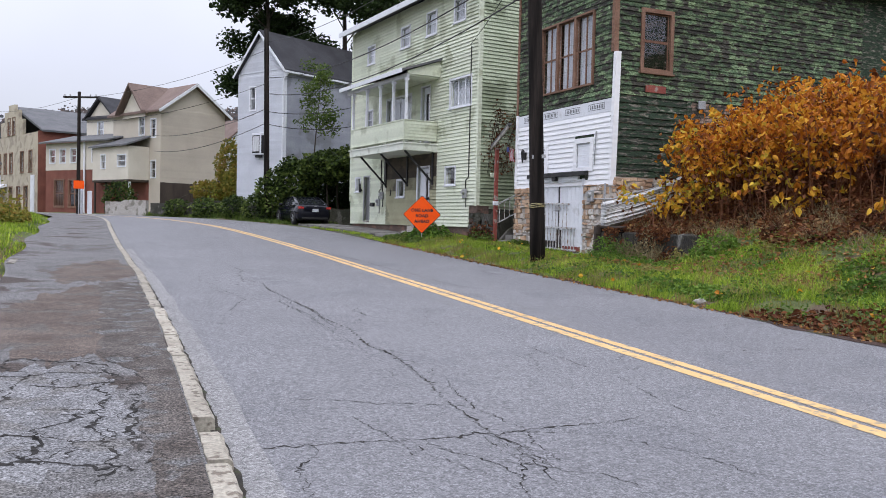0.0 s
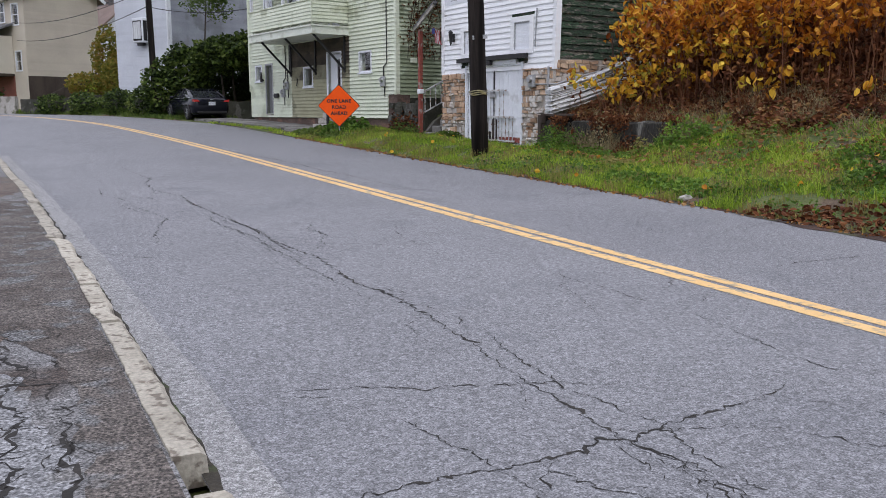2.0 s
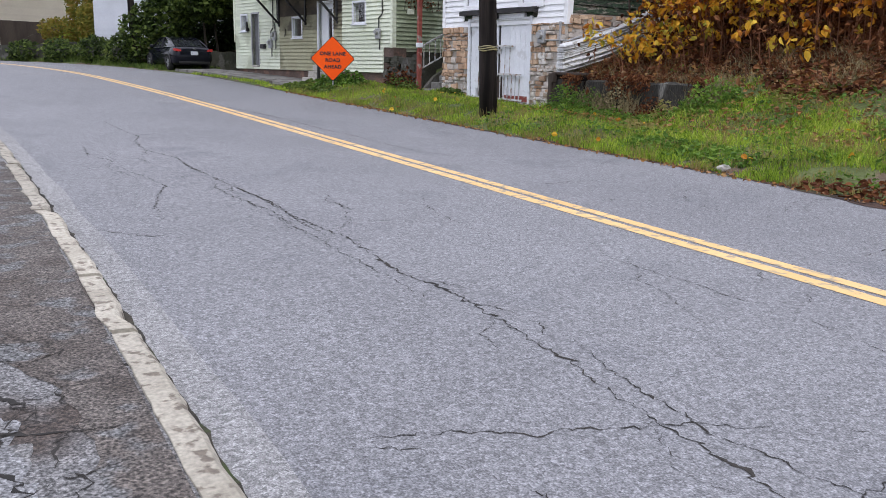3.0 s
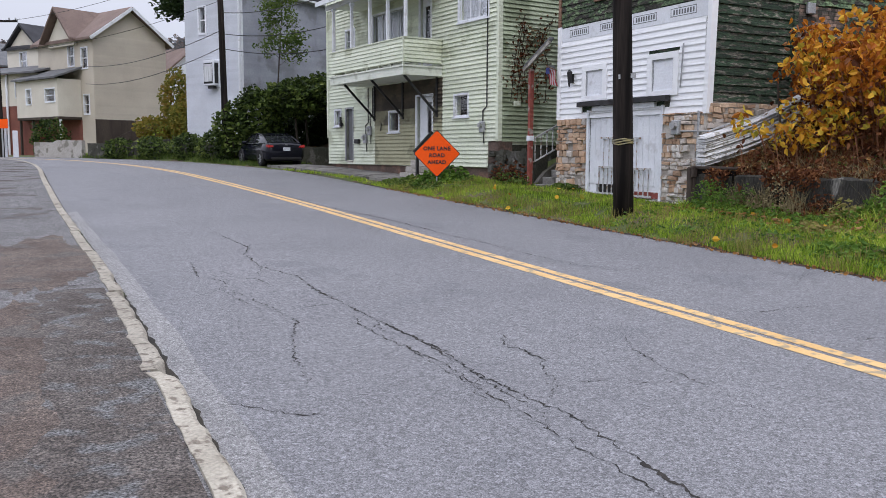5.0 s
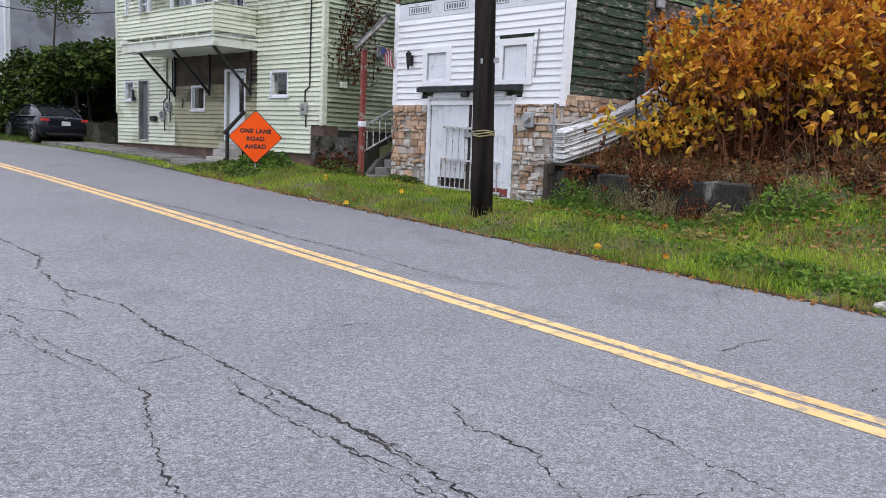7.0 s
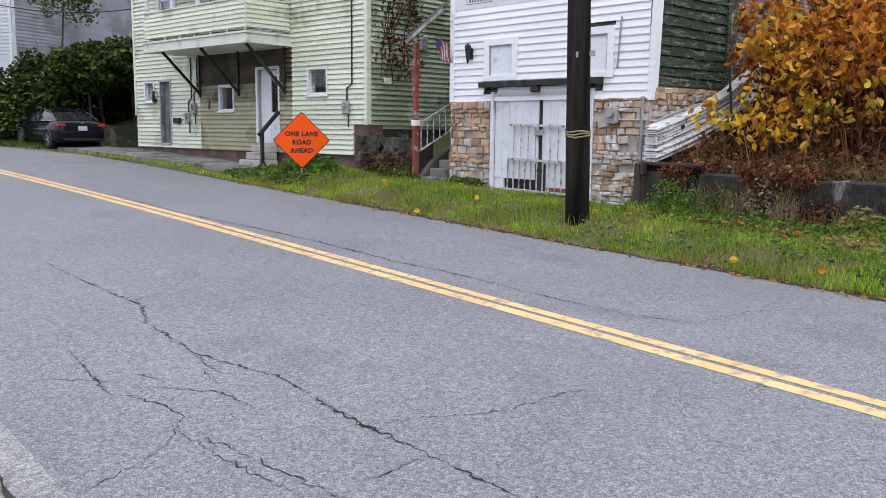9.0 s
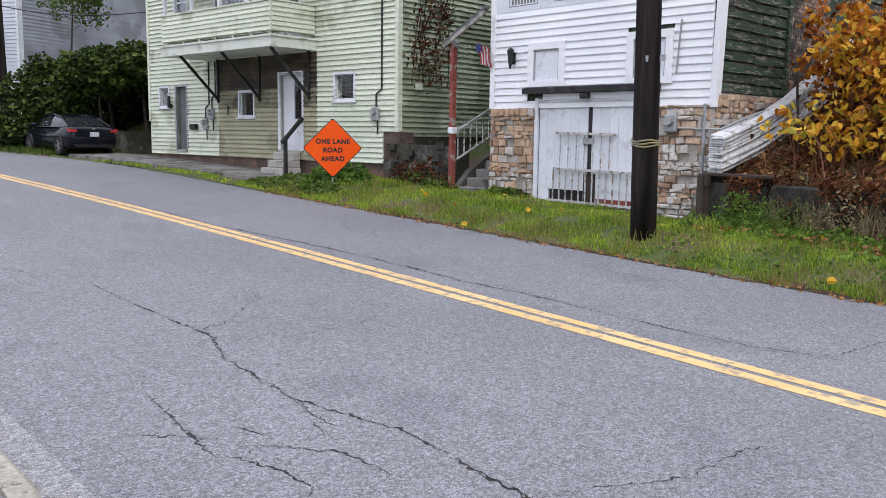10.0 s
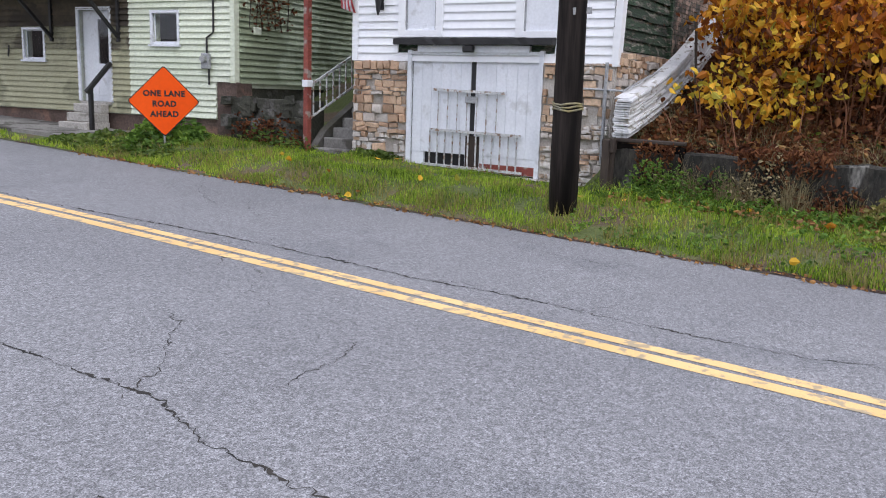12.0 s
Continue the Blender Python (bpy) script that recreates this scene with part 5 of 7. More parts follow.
# ---- poles, wires, sign ----
def utility_pole(x, y, top, arm_turn, arms, label, group="utility poles", r=(0.19, 0.14), lean=0.0, tip=0.0, z=None, arm_len=2.4):
    base = land_z(x, y) if z is None else z
    p = thing("utility_pole", pose(x, y, base, tip, lean, arm_turn), label, "pole", group)
    h = top - base
    n = 8
    part("shaft", rod([(0, 0, -0.4 + (h + 0.4) * k / n) for k in range(n + 1)], [r[0] + (r[1] - r[0]) * k / n + random.uniform(-0.004, 0.004) for k in range(n + 1)], 12), POLE_WOOD, p, smooth=True)
    for k in range(arms):
        za = h - 0.35 - 0.9 * k
        part("crossarm", box(-arm_len / 2, arm_len / 2, 0.1, 0.2, za - 0.06, za + 0.06), POLE_WOOD, p)
        for u in (-0.46, -0.3, 0.3, 0.46):
            part("insulator", rod([(u * arm_len, 0.15, za + 0.06), (u * arm_len, 0.15, za + 0.14), (u * arm_len, 0.15, za + 0.2)], [0.02, 0.05, 0.03], 8), GREY_METAL, p)
    return p


near_pole = utility_pole(10.09, 19.74, 10.5, 0, 0, "dark creosoted utility pole in the grass verge", r=(0.2, 0.165), lean=-3.0, tip=1.0, z=0.55)
part("tag", bar((-0.17, -0.1, 2.6), (0.17, -0.19, 2.62), 0.02, 0.09), GREY_METAL, near_pole, "small metal tag")
own = bmesh.new()
for k in range(3):
    rod([(0.205 * math.cos(a), 0.205 * math.sin(a), 1.32 + 0.04 * k + 0.015 * math.sin(3 * a + k)) for a in [i * math.pi / 6 for i in range(13)]], 0.014, 5, bm=own)
part("wrap", own, mat("faded yellow tape", (0.28, 0.24, 0.11), (0.2, 0.19, 0.14), fine=30, coarse=6, vary=0), near_pole, "faded yellow tape wrap")
mid_pole = utility_pole(7.5, 48.3, 12.0, 0, 0, "dark utility pole behind the hedge", r=(0.17, 0.13), lean=-1.0)
far_pole = utility_pole(-3.0, 63.0, 9.7, -25, 1, "utility pole with a single crossarm at the bend", r=(0.14, 0.10))
last_pole = utility_pole(-13.0, 92.0, 11.5, -25, 1, "distant utility pole with a crossarm", r=(0.15, 0.11))
notice = thing("work_sign", pose(-2.95, 62.6, 1.4, 0, 0, -10), "small orange work sign on the far pole", "sign")
part("sign_face", box(-0.34, 0.34, -0.03, 0.0, 1.7, 2.25, 0.02), ORANGE, notice)
part("leg", box(-0.04, 0.04, 0.002, 0.05, 0.0, 2.2), GREY_METAL, notice)


def wire(a, b, sag, r=0.012, n=14):
    a, b = Vector(a), Vector(b)
    pts = [a.lerp(b, k / n) - Vector((0, 0, sag * 4 * (k / n) * (1 - k / n))) for k in range(n + 1)]
    w = part("power_line", rod(pts, r, 5), BLACK_PAINT)
    tagged(w, "thin black overhead wire between the poles", "wire", "overhead wires")


wire((7.45, 48.3, 10.9), (-2.9, 63, 9.3), 0.5)
wire((7.45, 48.3, 9.0), (-2.9, 63, 7.6), 0.5)
wire((9.72, 19.6, 9.9), (7.45, 48.3, 11.3), 0.7)
wire((9.72, 19.6, 8.2), (7.45, 48.3, 9.3), 0.8, 0.02)
wire((9.72, 19.6, 7.4), (7.45, 48.3, 8.4), 0.9, 0.02)
wire((-2.9, 63, 9.4), (-13, 92, 11.1), 0.5)
wire((7.45, 48.3, 7.6), (2.0, 80.5, 8.6), 0.6, 0.02)
wire((7.45, 48.3, 6.8), (2.3, 80.5, 7.2), 0.6, 0.02)
wire((7.45, 48.3, 7.4), (11.2, 40.7, 7.2), 0.3, 0.02)
wire((7.45, 48.3, 6.7), (11.2, 40.7, 6.2), 0.3, 0.02)
wire((9.72, 19.6, 8.6), (11.9, 29.2, 8.0), 0.15)
wire((9.72, 19.6, 9.8), (6.0, -12, 10.2), 0.8)

SIGN_M = pose(9.83, 28.26, 0, 0, 0, -26)
sign = thing("warning_sign", SIGN_M, "orange diamond warning sign with black lettering on a metal stand", "sign")
S = 0.678


def diamond(s, y0, y1, r=0.05):
    out = []
    for k in range(4):
        a = math.pi / 2 * k
        c = Vector((math.cos(a), math.sin(a))) * (s - r * 1.414)
        for i in range(-2, 3):
            b = a + i * math.pi / 8
            out.append((c.x + r * math.cos(b), c.y + r * math.sin(b)))
    return prism(out, y0, y1, "y")


CZ = 1.667
face = part("sign_face", diamond(S, -0.006, 0.006), BLACK_PAINT, sign)
face.location = (0, 0, CZ)
panel = part("orange_panel", diamond(S - 0.022, -0.010, -0.006), ORANGE, sign)
panel.location = (0, 0, CZ)
for text, z, size in (("ONE LANE", 0.145, 0.148), ("ROAD", -0.05, 0.148), ("AHEAD", -0.245, 0.148)):
    cu = bpy.data.curves.new("lettering", "FONT")
    cu.body, cu.size, cu.align_x, cu.align_y, cu.extrude, cu.offset = text, size, "CENTER", "CENTER", 0.001, 0.007
    cu.space_character = 1.12
    tmp = new("tmp", cu)
    me = bpy.data.meshes.new_from_object(tmp.evaluated_get(bpy.context.evaluated_depsgraph_get()))
    bpy.data.objects.remove(tmp)
    me.materials.clear()
    me.materials.append(BLACK_PAINT)
    let = new("lettering", me)
    let.parent = sign
    let.matrix_local = Matrix.Translation((0, -0.0125, CZ + z)) @ pose(0, 0, 0, 90, 0, 0)
own = rod([(0, 0.03, 0.55), (0, 0.03, 2.2)], 0.022, 8)
part("mast", own, STEEL, sign)
for a in (20, 160, 200, 340):
    part("leg", bar((0, 0.03, 0.82), (0.5 * math.cos(radians(a)), 0.03 + 0.5 * math.sin(radians(a)), 0.62), 0.03), STEEL, sign)
part("brace", bar((-0.5, 0.02, CZ), (0.5, 0.02, CZ), 0.02, 0.03), STEEL, sign)

# ---- parked saloons ----
def saloon(m, label, paint):
    """Nose to +y, 4.6 m long, 1.8 m wide; the origin is on the ground at its middle."""
    car = thing("car", m, label, "car", "parked cars")
    L, W = 2.3, 0.9
    # lower body: sections along its length, each a rounded outline
    ys = [-2.3, -2.22, -1.95, -1.4, -0.6, 0.3, 1.0, 1.6, 2.05, 2.25, 2.32]
    top = [0.72, 0.98, 1.04, 1.02, 0.98, 0.96, 0.95, 0.88, 0.78, 0.66, 0.55]
    wid = [0.72, 0.82, 0.88, 0.90, 0.90, 0.90, 0.90, 0.88, 0.82, 0.70, 0.55]
    low = [0.38, 0.28, 0.22, 0.2, 0.2, 0.2, 0.2, 0.2, 0.22, 0.28, 0.34]
    own = bmesh.new()
    rings = []
    for y, t, w, b in zip(ys, top, wid, low):
        o = [(-w * 0.9, b), (-w, b + 0.15), (-w, (b + t) / 2 + 0.05), (-w * 0.95, t - 0.06), (-w * 0.82, t), (0, t + 0.02), (w * 0.82, t), (w * 0.95, t - 0.06), (w, (b + t) / 2 + 0.05), (w, b + 0.15), (w * 0.9, b)]
        rings.append([own.verts.new((x, y, z)) for x, z in o])
    for r, q in zip(rings, rings[1:]):
        for k in range(len(r)):
            own.faces.new((r[k], r[(k + 1) % len(r)], q[(k + 1) % len(r)], q[k]))
    own.faces.new(rings[0]), own.faces.new(rings[-1])
    bmesh.ops.recalc_face_normals(own, faces=own.faces[:])
    part("body", own, paint, car, smooth=True)
    # cabin
    own = bmesh.new()
    sect = [(-1.95, 1.03, 0.70, 0.0), (-1.15, 1.0, 0.80, 0.34), (-0.5, 0.98, 0.82, 0.46), (0.1, 0.97, 0.82, 0.46), (0.45, 0.96, 0.82, 0.40), (1.25, 0.94, 0.76, 0.0)]
    rings = []
    for y, b, w, h in sect:
        o = [(-w, b), (-w * 0.93, b + h * 0.45), (-w * 0.78, b + h * 0.93), (-w * 0.5, b + h + 0.01), (w * 0.5, b + h + 0.01), (w * 0.78, b + h * 0.93), (w * 0.93, b + h * 0.45), (w, b)]
        rings.append([own.verts.new((x, y, z)) for x, z in o])
    for r, q in zip(rings, rings[1:]):
        for k in range(7):
            own.faces.new((r[k], r[k + 1], q[k + 1], q[k]))
    bmesh.ops.recalc_face_normals(own, faces=own.faces[:])
    part("greenhouse", own, CAR_GLASS, car, "tinted windows")
    own = bmesh.new()
    rows = [(-1.15, 1.0, 0.80, 0.34), (-0.5, 0.98, 0.82, 0.46), (0.1, 0.97, 0.82, 0.46), (0.45, 0.96, 0.82, 0.40)]
    rings = [[own.verts.new((x, y, z + 0.012)) for x, z in ((-w * 0.80, b + h * 0.9), (-w * 0.5, b + h + 0.012), (w * 0.5, b + h + 0.012), (w * 0.80, b + h * 0.9))] for y, b, w, h in rows]
    for r, q in zip(rings, rings[1:]):
        for k in range(3):
            own.faces.new((r[k], r[k + 1], q[k + 1], q[k]))
    part("roof", own, paint, car, smooth=True)
    for s in (-1, 1):
        own = bmesh.new()
        rod([(s * 0.74, -1.95, 1.03), (s * 0.66, -1.15, 1.33), (s * 0.66, -0.5, 1.43), (s * 0.66, 0.1, 1.43), (s * 0.67, 0.45, 1.36), (s * 0.77, 1.25, 0.95)], 0.035, 6, bm=own)
        part("pillar", own, paint, car)
        part("pillar", rod([(s * 0.84, -0.35, 0.97), (s * 0.68, -0.3, 1.42)], 0.04, 6), paint, car)
        part("window_trim", rod([(s * 0.83, -1.75, 1.02), (s * 0.845, -0.4, 0.985), (s * 0.80, 1.0, 0.96)], 0.014, 6), ALLOY, car, "chrome strip")
        mir = part("mirror", box(s * 0.98 - 0.1, s * 0.98 + 0.1, 0.62, 0.78, 0.95, 1.1, 0.04), paint, car)
        part("tail_light", prism([(s * 0.58, 0.84), (s * 0.83, 0.83), (s * 0.86, 0.95), (s * 0.62, 0.92)], -2.275, -2.0, "y"), TAIL, car, "red tail light")
        part("headlight", prism([(s * 0.45, 0.60), (s * 0.74, 0.62), (s * 0.76, 0.74), (s * 0.5, 0.70)], 2.0, 2.27, "y"), PLATE, car, "clear headlight")
        for y in (-1.38, 1.36):
            wh = new("wheel")
            wh.parent, wh.location = car, (s * 0.82, y, 0.33)
            ring = [(0.20, -0.10), (0.30, -0.11), (0.33, -0.06), (0.33, 0.06), (0.30, 0.11), (0.20, 0.10)]
            own = bmesh.new()
            cols = [[own.verts.new((x, r * math.cos(a), r * math.sin(a))) for r, x in ring] for a in (2 * math.pi * k / 24 for k in range(24))]
            for k in range(24):
                c, d = cols[k], cols[(k + 1) % 24]
                for i in range(6):
                    own.faces.new((c[i], c[(i + 1) % 6], d[(i + 1) % 6], d[i]))
            bmesh.ops.recalc_face_normals(own, faces=own.faces[:])
            part("tyre", own, RUBBER, wh, smooth=True)
            own = bmesh.new()
            rod([(s * 0.02, 0, 0), (s * 0.06, 0, 0)], [0.21, 0.205], 20, bm=own)
            part("rim_barrel", own, RUBBER, wh)
            own = rod([(s * 0.06, 0, 0), (s * 0.10, 0, 0)], 0.06, 10)
            for k in range(5):
                a = 2 * math.pi * k / 5
                bar((s * 0.085, 0.04 * math.cos(a), 0.04 * math.sin(a)), (s * 0.085, 0.21 * math.cos(a), 0.21 * math.sin(a)), 0.05, 0.05, bm=own)
            part("rim", own, ALLOY, wh)
            part("wheel_arch", rod([(s * 0.085, 0.37 * math.cos(a), 0.37 * math.sin(a)) for a in [math.pi * k / 10 for k in range(11)]], 0.03, 6), BLACK_PAINT, wh)
    part("number_plate", box(-0.16, 0.16, -2.325, -2.30, 0.68, 0.84), PLATE, car)
    part("badge", box(-0.06, 0.06, -2.29, -2.26, 0.93, 0.96), ALLOY, car)
    part("bumper_strip", box(-0.7, 0.7, -2.31, -2.25, 0.3, 0.42, 0.03), BLACK_PAINT, car)
    part("grille", box(-0.45, 0.45, 2.28, 2.325, 0.38, 0.6, 0.02), BLACK_PAINT, car)
    part("antenna", prism([(-1.2, 1.36), (-1.05, 1.36), (-1.16, 1.44)], -0.015, 0.015), paint, car)
    return car


saloon(pose(8.9, 45.25, road_z(7.6, 45.25) + 0.03, 0.9, 0, 6), "dark blue saloon car parked on the verge of the road", CAR_PAINT)
saloon(pose(-7.7, 29.2, land_z(-7.7, 29.2) + 0.02, 0, 0, -62), "dark blue saloon with its nose out of tall weeds", CAR_PAINT)

# ---- plants ----
rng = np.random.default_rng(7)
HX, HY = np.arange(-16, 26.01, 0.3), np.arange(0, 64.01, 0.3)
HZ = np.array([[land_z(float(x), float(y)) for x in HX] for y in HY])


def ground_at(x, y):
    fx, fy = np.clip((x - HX[0]) / 0.3, 0, len(HX) - 1.001), np.clip((y - HY[0]) / 0.3, 0, len(HY) - 1.001)
    i, j = fx.astype(int), fy.astype(int)
    a, b = fx - i, fy - j
    return (HZ[j, i] * (1 - a) + HZ[j, i + 1] * a) * (1 - b) + (HZ[j + 1, i] * (1 - a) + HZ[j + 1, i + 1] * a) * b


def unit(v):
    return v / np.maximum(np.linalg.norm(v, axis=1, keepdims=True), 1e-9)


def leaf_mesh(name, pts, size, material, parent=None, droop=0.3, label="", kind="stuff", wide=0.55, flat=None):
    """Many small leaves, each a folded blade of its own."""
    n = len(pts)
    d = rng.normal(size=(n, 3))
    d[:, 2] = d[:, 2] * (0.5 if flat is None else flat) - droop
    d = unit(d)
    s = unit(np.cross(d, rng.normal(size=(n, 3))))
    nrm = np.cross(d, s)
    L = (size * rng.uniform(0.6, 1.3, n))[:, None]
    edge = [(-0.5, 0, 0.0), (-0.28, 0.42, 0.09), (0.1, 0.46, 0.07), (0.5, 0, -0.16), (0.1, -0.46, 0.07), (-0.28, -0.42, 0.09)]
    v = np.stack([pts + d * L * a + s * L * wide * b + nrm * L * c for a, b, c in edge], 1).reshape(-1, 3)
    q = np.arange(6 * n).reshape(-1, 6)
    f = np.concatenate([q[:, [0, 1, 2, 3]], q[:, [0, 3, 4, 5]]]).tolist()
    return raw(name, v.tolist(), f, material, parent, label, kind)


def blades(name, x, y, z, h, w, material, label, lean=0.45):
    n = len(x)
    a = rng.uniform(0, 2 * np.pi, n)
    hh = h * rng.uniform(0.5, 1.35, n)
    base = np.stack([x, y, z - 0.01], 1)
    side = np.stack([np.cos(a), np.sin(a), 0 * a], 1) * (w * rng.uniform(0.6, 1.3, n))[:, None]
    b = rng.uniform(0, 2 * np.pi, n)
    out = np.stack([np.cos(b), np.sin(b), 0 * b], 1) * (hh * lean * rng.uniform(0.2, 1.2, n))[:, None]
    up = np.stack([0 * hh, 0 * hh, hh], 1)
    v = np.stack([base - side, base + side, base + side * 0.6 + out * 0.35 + up * 0.6, base - side * 0.6 + out * 0.35 + up * 0.6, base + out + up], 1).reshape(-1, 3)
    q = np.arange(5 * n).reshape(-1, 5)
    ob = raw(name, v.tolist(), q[:, [0, 1, 2, 3]].tolist() + q[:, [3, 2, 4]].tolist(), material)
    return tagged(ob, label, "grass", kind="stuff")


def band(n, y0, y1, left, right, power=1.0):
    y = rng.uniform(y0, y1, n)
    f = rng.uniform(0, 1, n) ** power
    a, b = np.array([left(t) for t in y]), np.array([right(t) for t in y])
    return a + (b - a) * f, y


# verge beside the road: ragged front edge, then taller grass
def tufted(x, y, scale, keep):
    """Thins grass into tufts, and says how tall each tuft is."""
    v = np.array([noise.noise((a * scale, b * scale, 6)) + 0.5 * noise.noise((a * scale * 3.3, b * scale * 3.3, 2)) for a, b in zip(x, y)])
    on = v > keep
    return x[on], y[on], np.clip(0.75 + 0.9 * v[on], 0.45, 1.7)


x, y = band(82000, 5, 30, lambda t: right_x(t) - 0.02 + 0.14 * noise.noise((t * 1.3, 0, 0)), lambda t: 12.1 if t > 12.6 else 11.6, 1.25)
x, y, tall = tufted(x, y, 1.5, -0.42)
on = (y > 11.3) | (x > 10.3 + 0.4 * np.sin(y * 2))
x, y, tall = x[on], y[on], tall[on]
blades("verge_grass", x, y, ground_at(x, y), 0.095 * tall, 0.007, GRASS_LEAF, "lush green verge grass beside the road")
x, y = band(16000, 5, 30, lambda t: right_x(t) - 0.05, lambda t: right_x(t) + 2.0, 1.6)
x, y, tall = tufted(x, y, 1.6, 0.0)
blades("verge_grass", x, y, ground_at(x, y), 0.15 * tall, 0.008, DRY_GRASS, "yellowing grass along the road edge")
x, y = band(46000, 2, 16.3, lambda t: 10.3, lambda t: 13.0 + 0.7 * noise.noise((t, 5, 5)))
x, y, tall = tufted(x, y, 1.1, 0.02)
blades("slope_grass", x, y, ground_at(x, y), 0.11 * tall, 0.008, GRASS_LEAF, "patchy long grass on the roadside slope", 0.9)
x, y = band(12000, 2, 16.3, lambda t: 10.6, lambda t: 13.4)
x, y, tall = tufted(x, y, 1.9, 0.1)
blades("slope_grass", x, y, ground_at(x, y), 0.16 * tall, 0.007, DRY_GRASS, "yellowed grass wisps on the roadside slope", 1.1)
x, y = band(4200, 29, 41, lambda t: right_x(t) - 0.02, lambda t: right_x(t) + 0.6)
x, y, tall = tufted(x, y, 1.2, -0.1)
blades("verge_grass", x, y, ground_at(x, y), 0.1, 0.012, GRASS_LEAF, "thin grass along the concrete walk")
# left of the pavement
x, y = band(42000, 17, 62, lambda t: -13.5, lambda t: kerb_x(t) - 2.3 + 0.25 * noise.noise((t * 0.7, 3, 0)), 0.6)
blades("lawn_grass", x, y, ground_at(x, y), 0.12, 0.014, GRASS_LEAF, "mown green grass left of the pavement")
x, y = band(9000, 12, 26, lambda t: -7.5, lambda t: kerb_x(t) - 2.4, 0.7)
blades("lawn_grass", x, y, ground_at(x, y), 0.06, 0.012, DRY_GRASS, "short yellowed grass at the edge of bare soil")
x, y = band(9000, 44, 62, lambda t: right_x(t) + 0.1, lambda t: right_x(t) + 3.0)
blades("bank_grass", x, y, ground_at(x, y), 0.2, 0.02, WEED_LEAF, "rough green bank below the far houses")
# fallen leaves
x, y = band(1700, 4, 30, lambda t: right_x(t) - 0.28, lambda t: right_x(t) + 0.5)
ob = leaf_mesh("fallen_leaves", np.stack([x, y, np.array([road_z(min(a, right_x(b)), b) for a, b in zip(x, y)]) + 0.02 + 0.09 * np.clip(x - np.array([right_x(b) for b in y]), 0, 1)], 1), 0.06, FALLEN, droop=0, wide=0.8, flat=0.15)
tagged(ob, "scattered brown and yellow fallen leaves on the road edge", "leaves")
x, y = band(36, 8, 26, lambda t: right_x(t) - 0.1, lambda t: 11.8)
ob = leaf_mesh("fallen_leaves", np.stack([x, y, ground_at(x, y) + 0.11], 1), 0.12, YELLOWING, droop=0, wide=0.8, flat=0.15)
tagged(ob, "yellow leaves lying on the verge grass", "leaves")


STRAW = leaf_mat("dead grass blade", [(0.10, 0.075, 0.04), (0.20, 0.16, 0.085), (0.30, 0.25, 0.14), (0.16, 0.17, 0.06)], rough=0.8, through=0.1)


# knotweed on the slope
def knotweed(cx, cy, rx, ry, stems, height, label, leaf=0.15, per=28, colour=AUTUMN, toward=(-0.75, -0.25)):
    k = thing("knotweed", pose(cx, cy, 0), label, "shrub", "autumn knotweed")
    own_v, own_f, pts = [], [], []
    for _ in range(stems):
        a, r = rng.uniform(0, 2 * np.pi), math.sqrt(rng.uniform(0, 1))
        x, y = r * rx * math.cos(a), r * ry * math.sin(a)
        z = float(ground_at(np.array([cx + x]), np.array([cy + y]))[0])
        h = height * rng.uniform(0.65, 1.12)
        dx, dy = toward[0] * h * rng.uniform(0.1, 0.65) + rng.normal(0, 0.25), toward[1] * h * rng.uniform(0, 0.6) + rng.normal(0, 0.25)
        line = [Vector((x + dx * s * s, y + dy * s * s, z - 0.05 + h * (s - 0.22 * s ** 3))) for s in (0, 0.35, 0.7, 1)]
        b = len(own_v)
        for i, p in enumerate(line):
            w = 0.014 * (1 - 0.6 * i / 3)
            own_v += [(p.x - w, p.y, p.z), (p.x + w, p.y, p.z), (p.x, p.y + w * 1.6, p.z)]
        for i in range(3):
            for j in range(3):
                own_f.append((b + 3 * i + j, b + 3 * i + (j + 1) % 3, b + 3 * i + 3 + (j + 1) % 3, b + 3 * i + 3 + j))
        for _ in range(per // 4):
            s = rng.uniform(0.6, 1.06)
            p = Vector((x + dx * s * s + rng.normal(0, 0.19), y + dy * s * s + rng.normal(0, 0.19), z + h * (s - 0.22 * s ** 3) + rng.normal(-0.04, 0.12)))
            for _ in range(5):
                pts.append((p.x + rng.normal(0, 0.075), p.y + rng.normal(0, 0.075), p.z + rng.normal(0, 0.06)))
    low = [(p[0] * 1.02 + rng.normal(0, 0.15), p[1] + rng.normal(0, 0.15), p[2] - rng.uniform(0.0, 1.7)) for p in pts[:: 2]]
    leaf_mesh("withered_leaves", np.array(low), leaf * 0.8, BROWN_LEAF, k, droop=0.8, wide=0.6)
    raw("stem_mass", own_v, own_f, STALK, k, "reddish brown stalks", "stuff")
    leaf_mesh("leaves", np.array(pts), leaf, colour, k, droop=0.95, wide=0.62)


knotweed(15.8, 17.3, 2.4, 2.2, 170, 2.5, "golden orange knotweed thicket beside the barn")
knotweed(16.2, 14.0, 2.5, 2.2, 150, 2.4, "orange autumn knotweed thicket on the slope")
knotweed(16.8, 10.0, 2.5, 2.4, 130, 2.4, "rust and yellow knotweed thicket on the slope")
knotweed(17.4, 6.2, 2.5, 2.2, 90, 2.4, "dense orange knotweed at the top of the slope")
knotweed(15.2, 18.4, 1.1, 0.7, 30, 2.1, "yellow green knotweed tips hanging over the siding bundle", 0.17, 20, YELLOWING)
knotweed(13.5, 18.2, 0.9, 0.9, 34, 1.25, "young yellow and green knotweed below the thicket", 0.15, 14, YELLOWING)
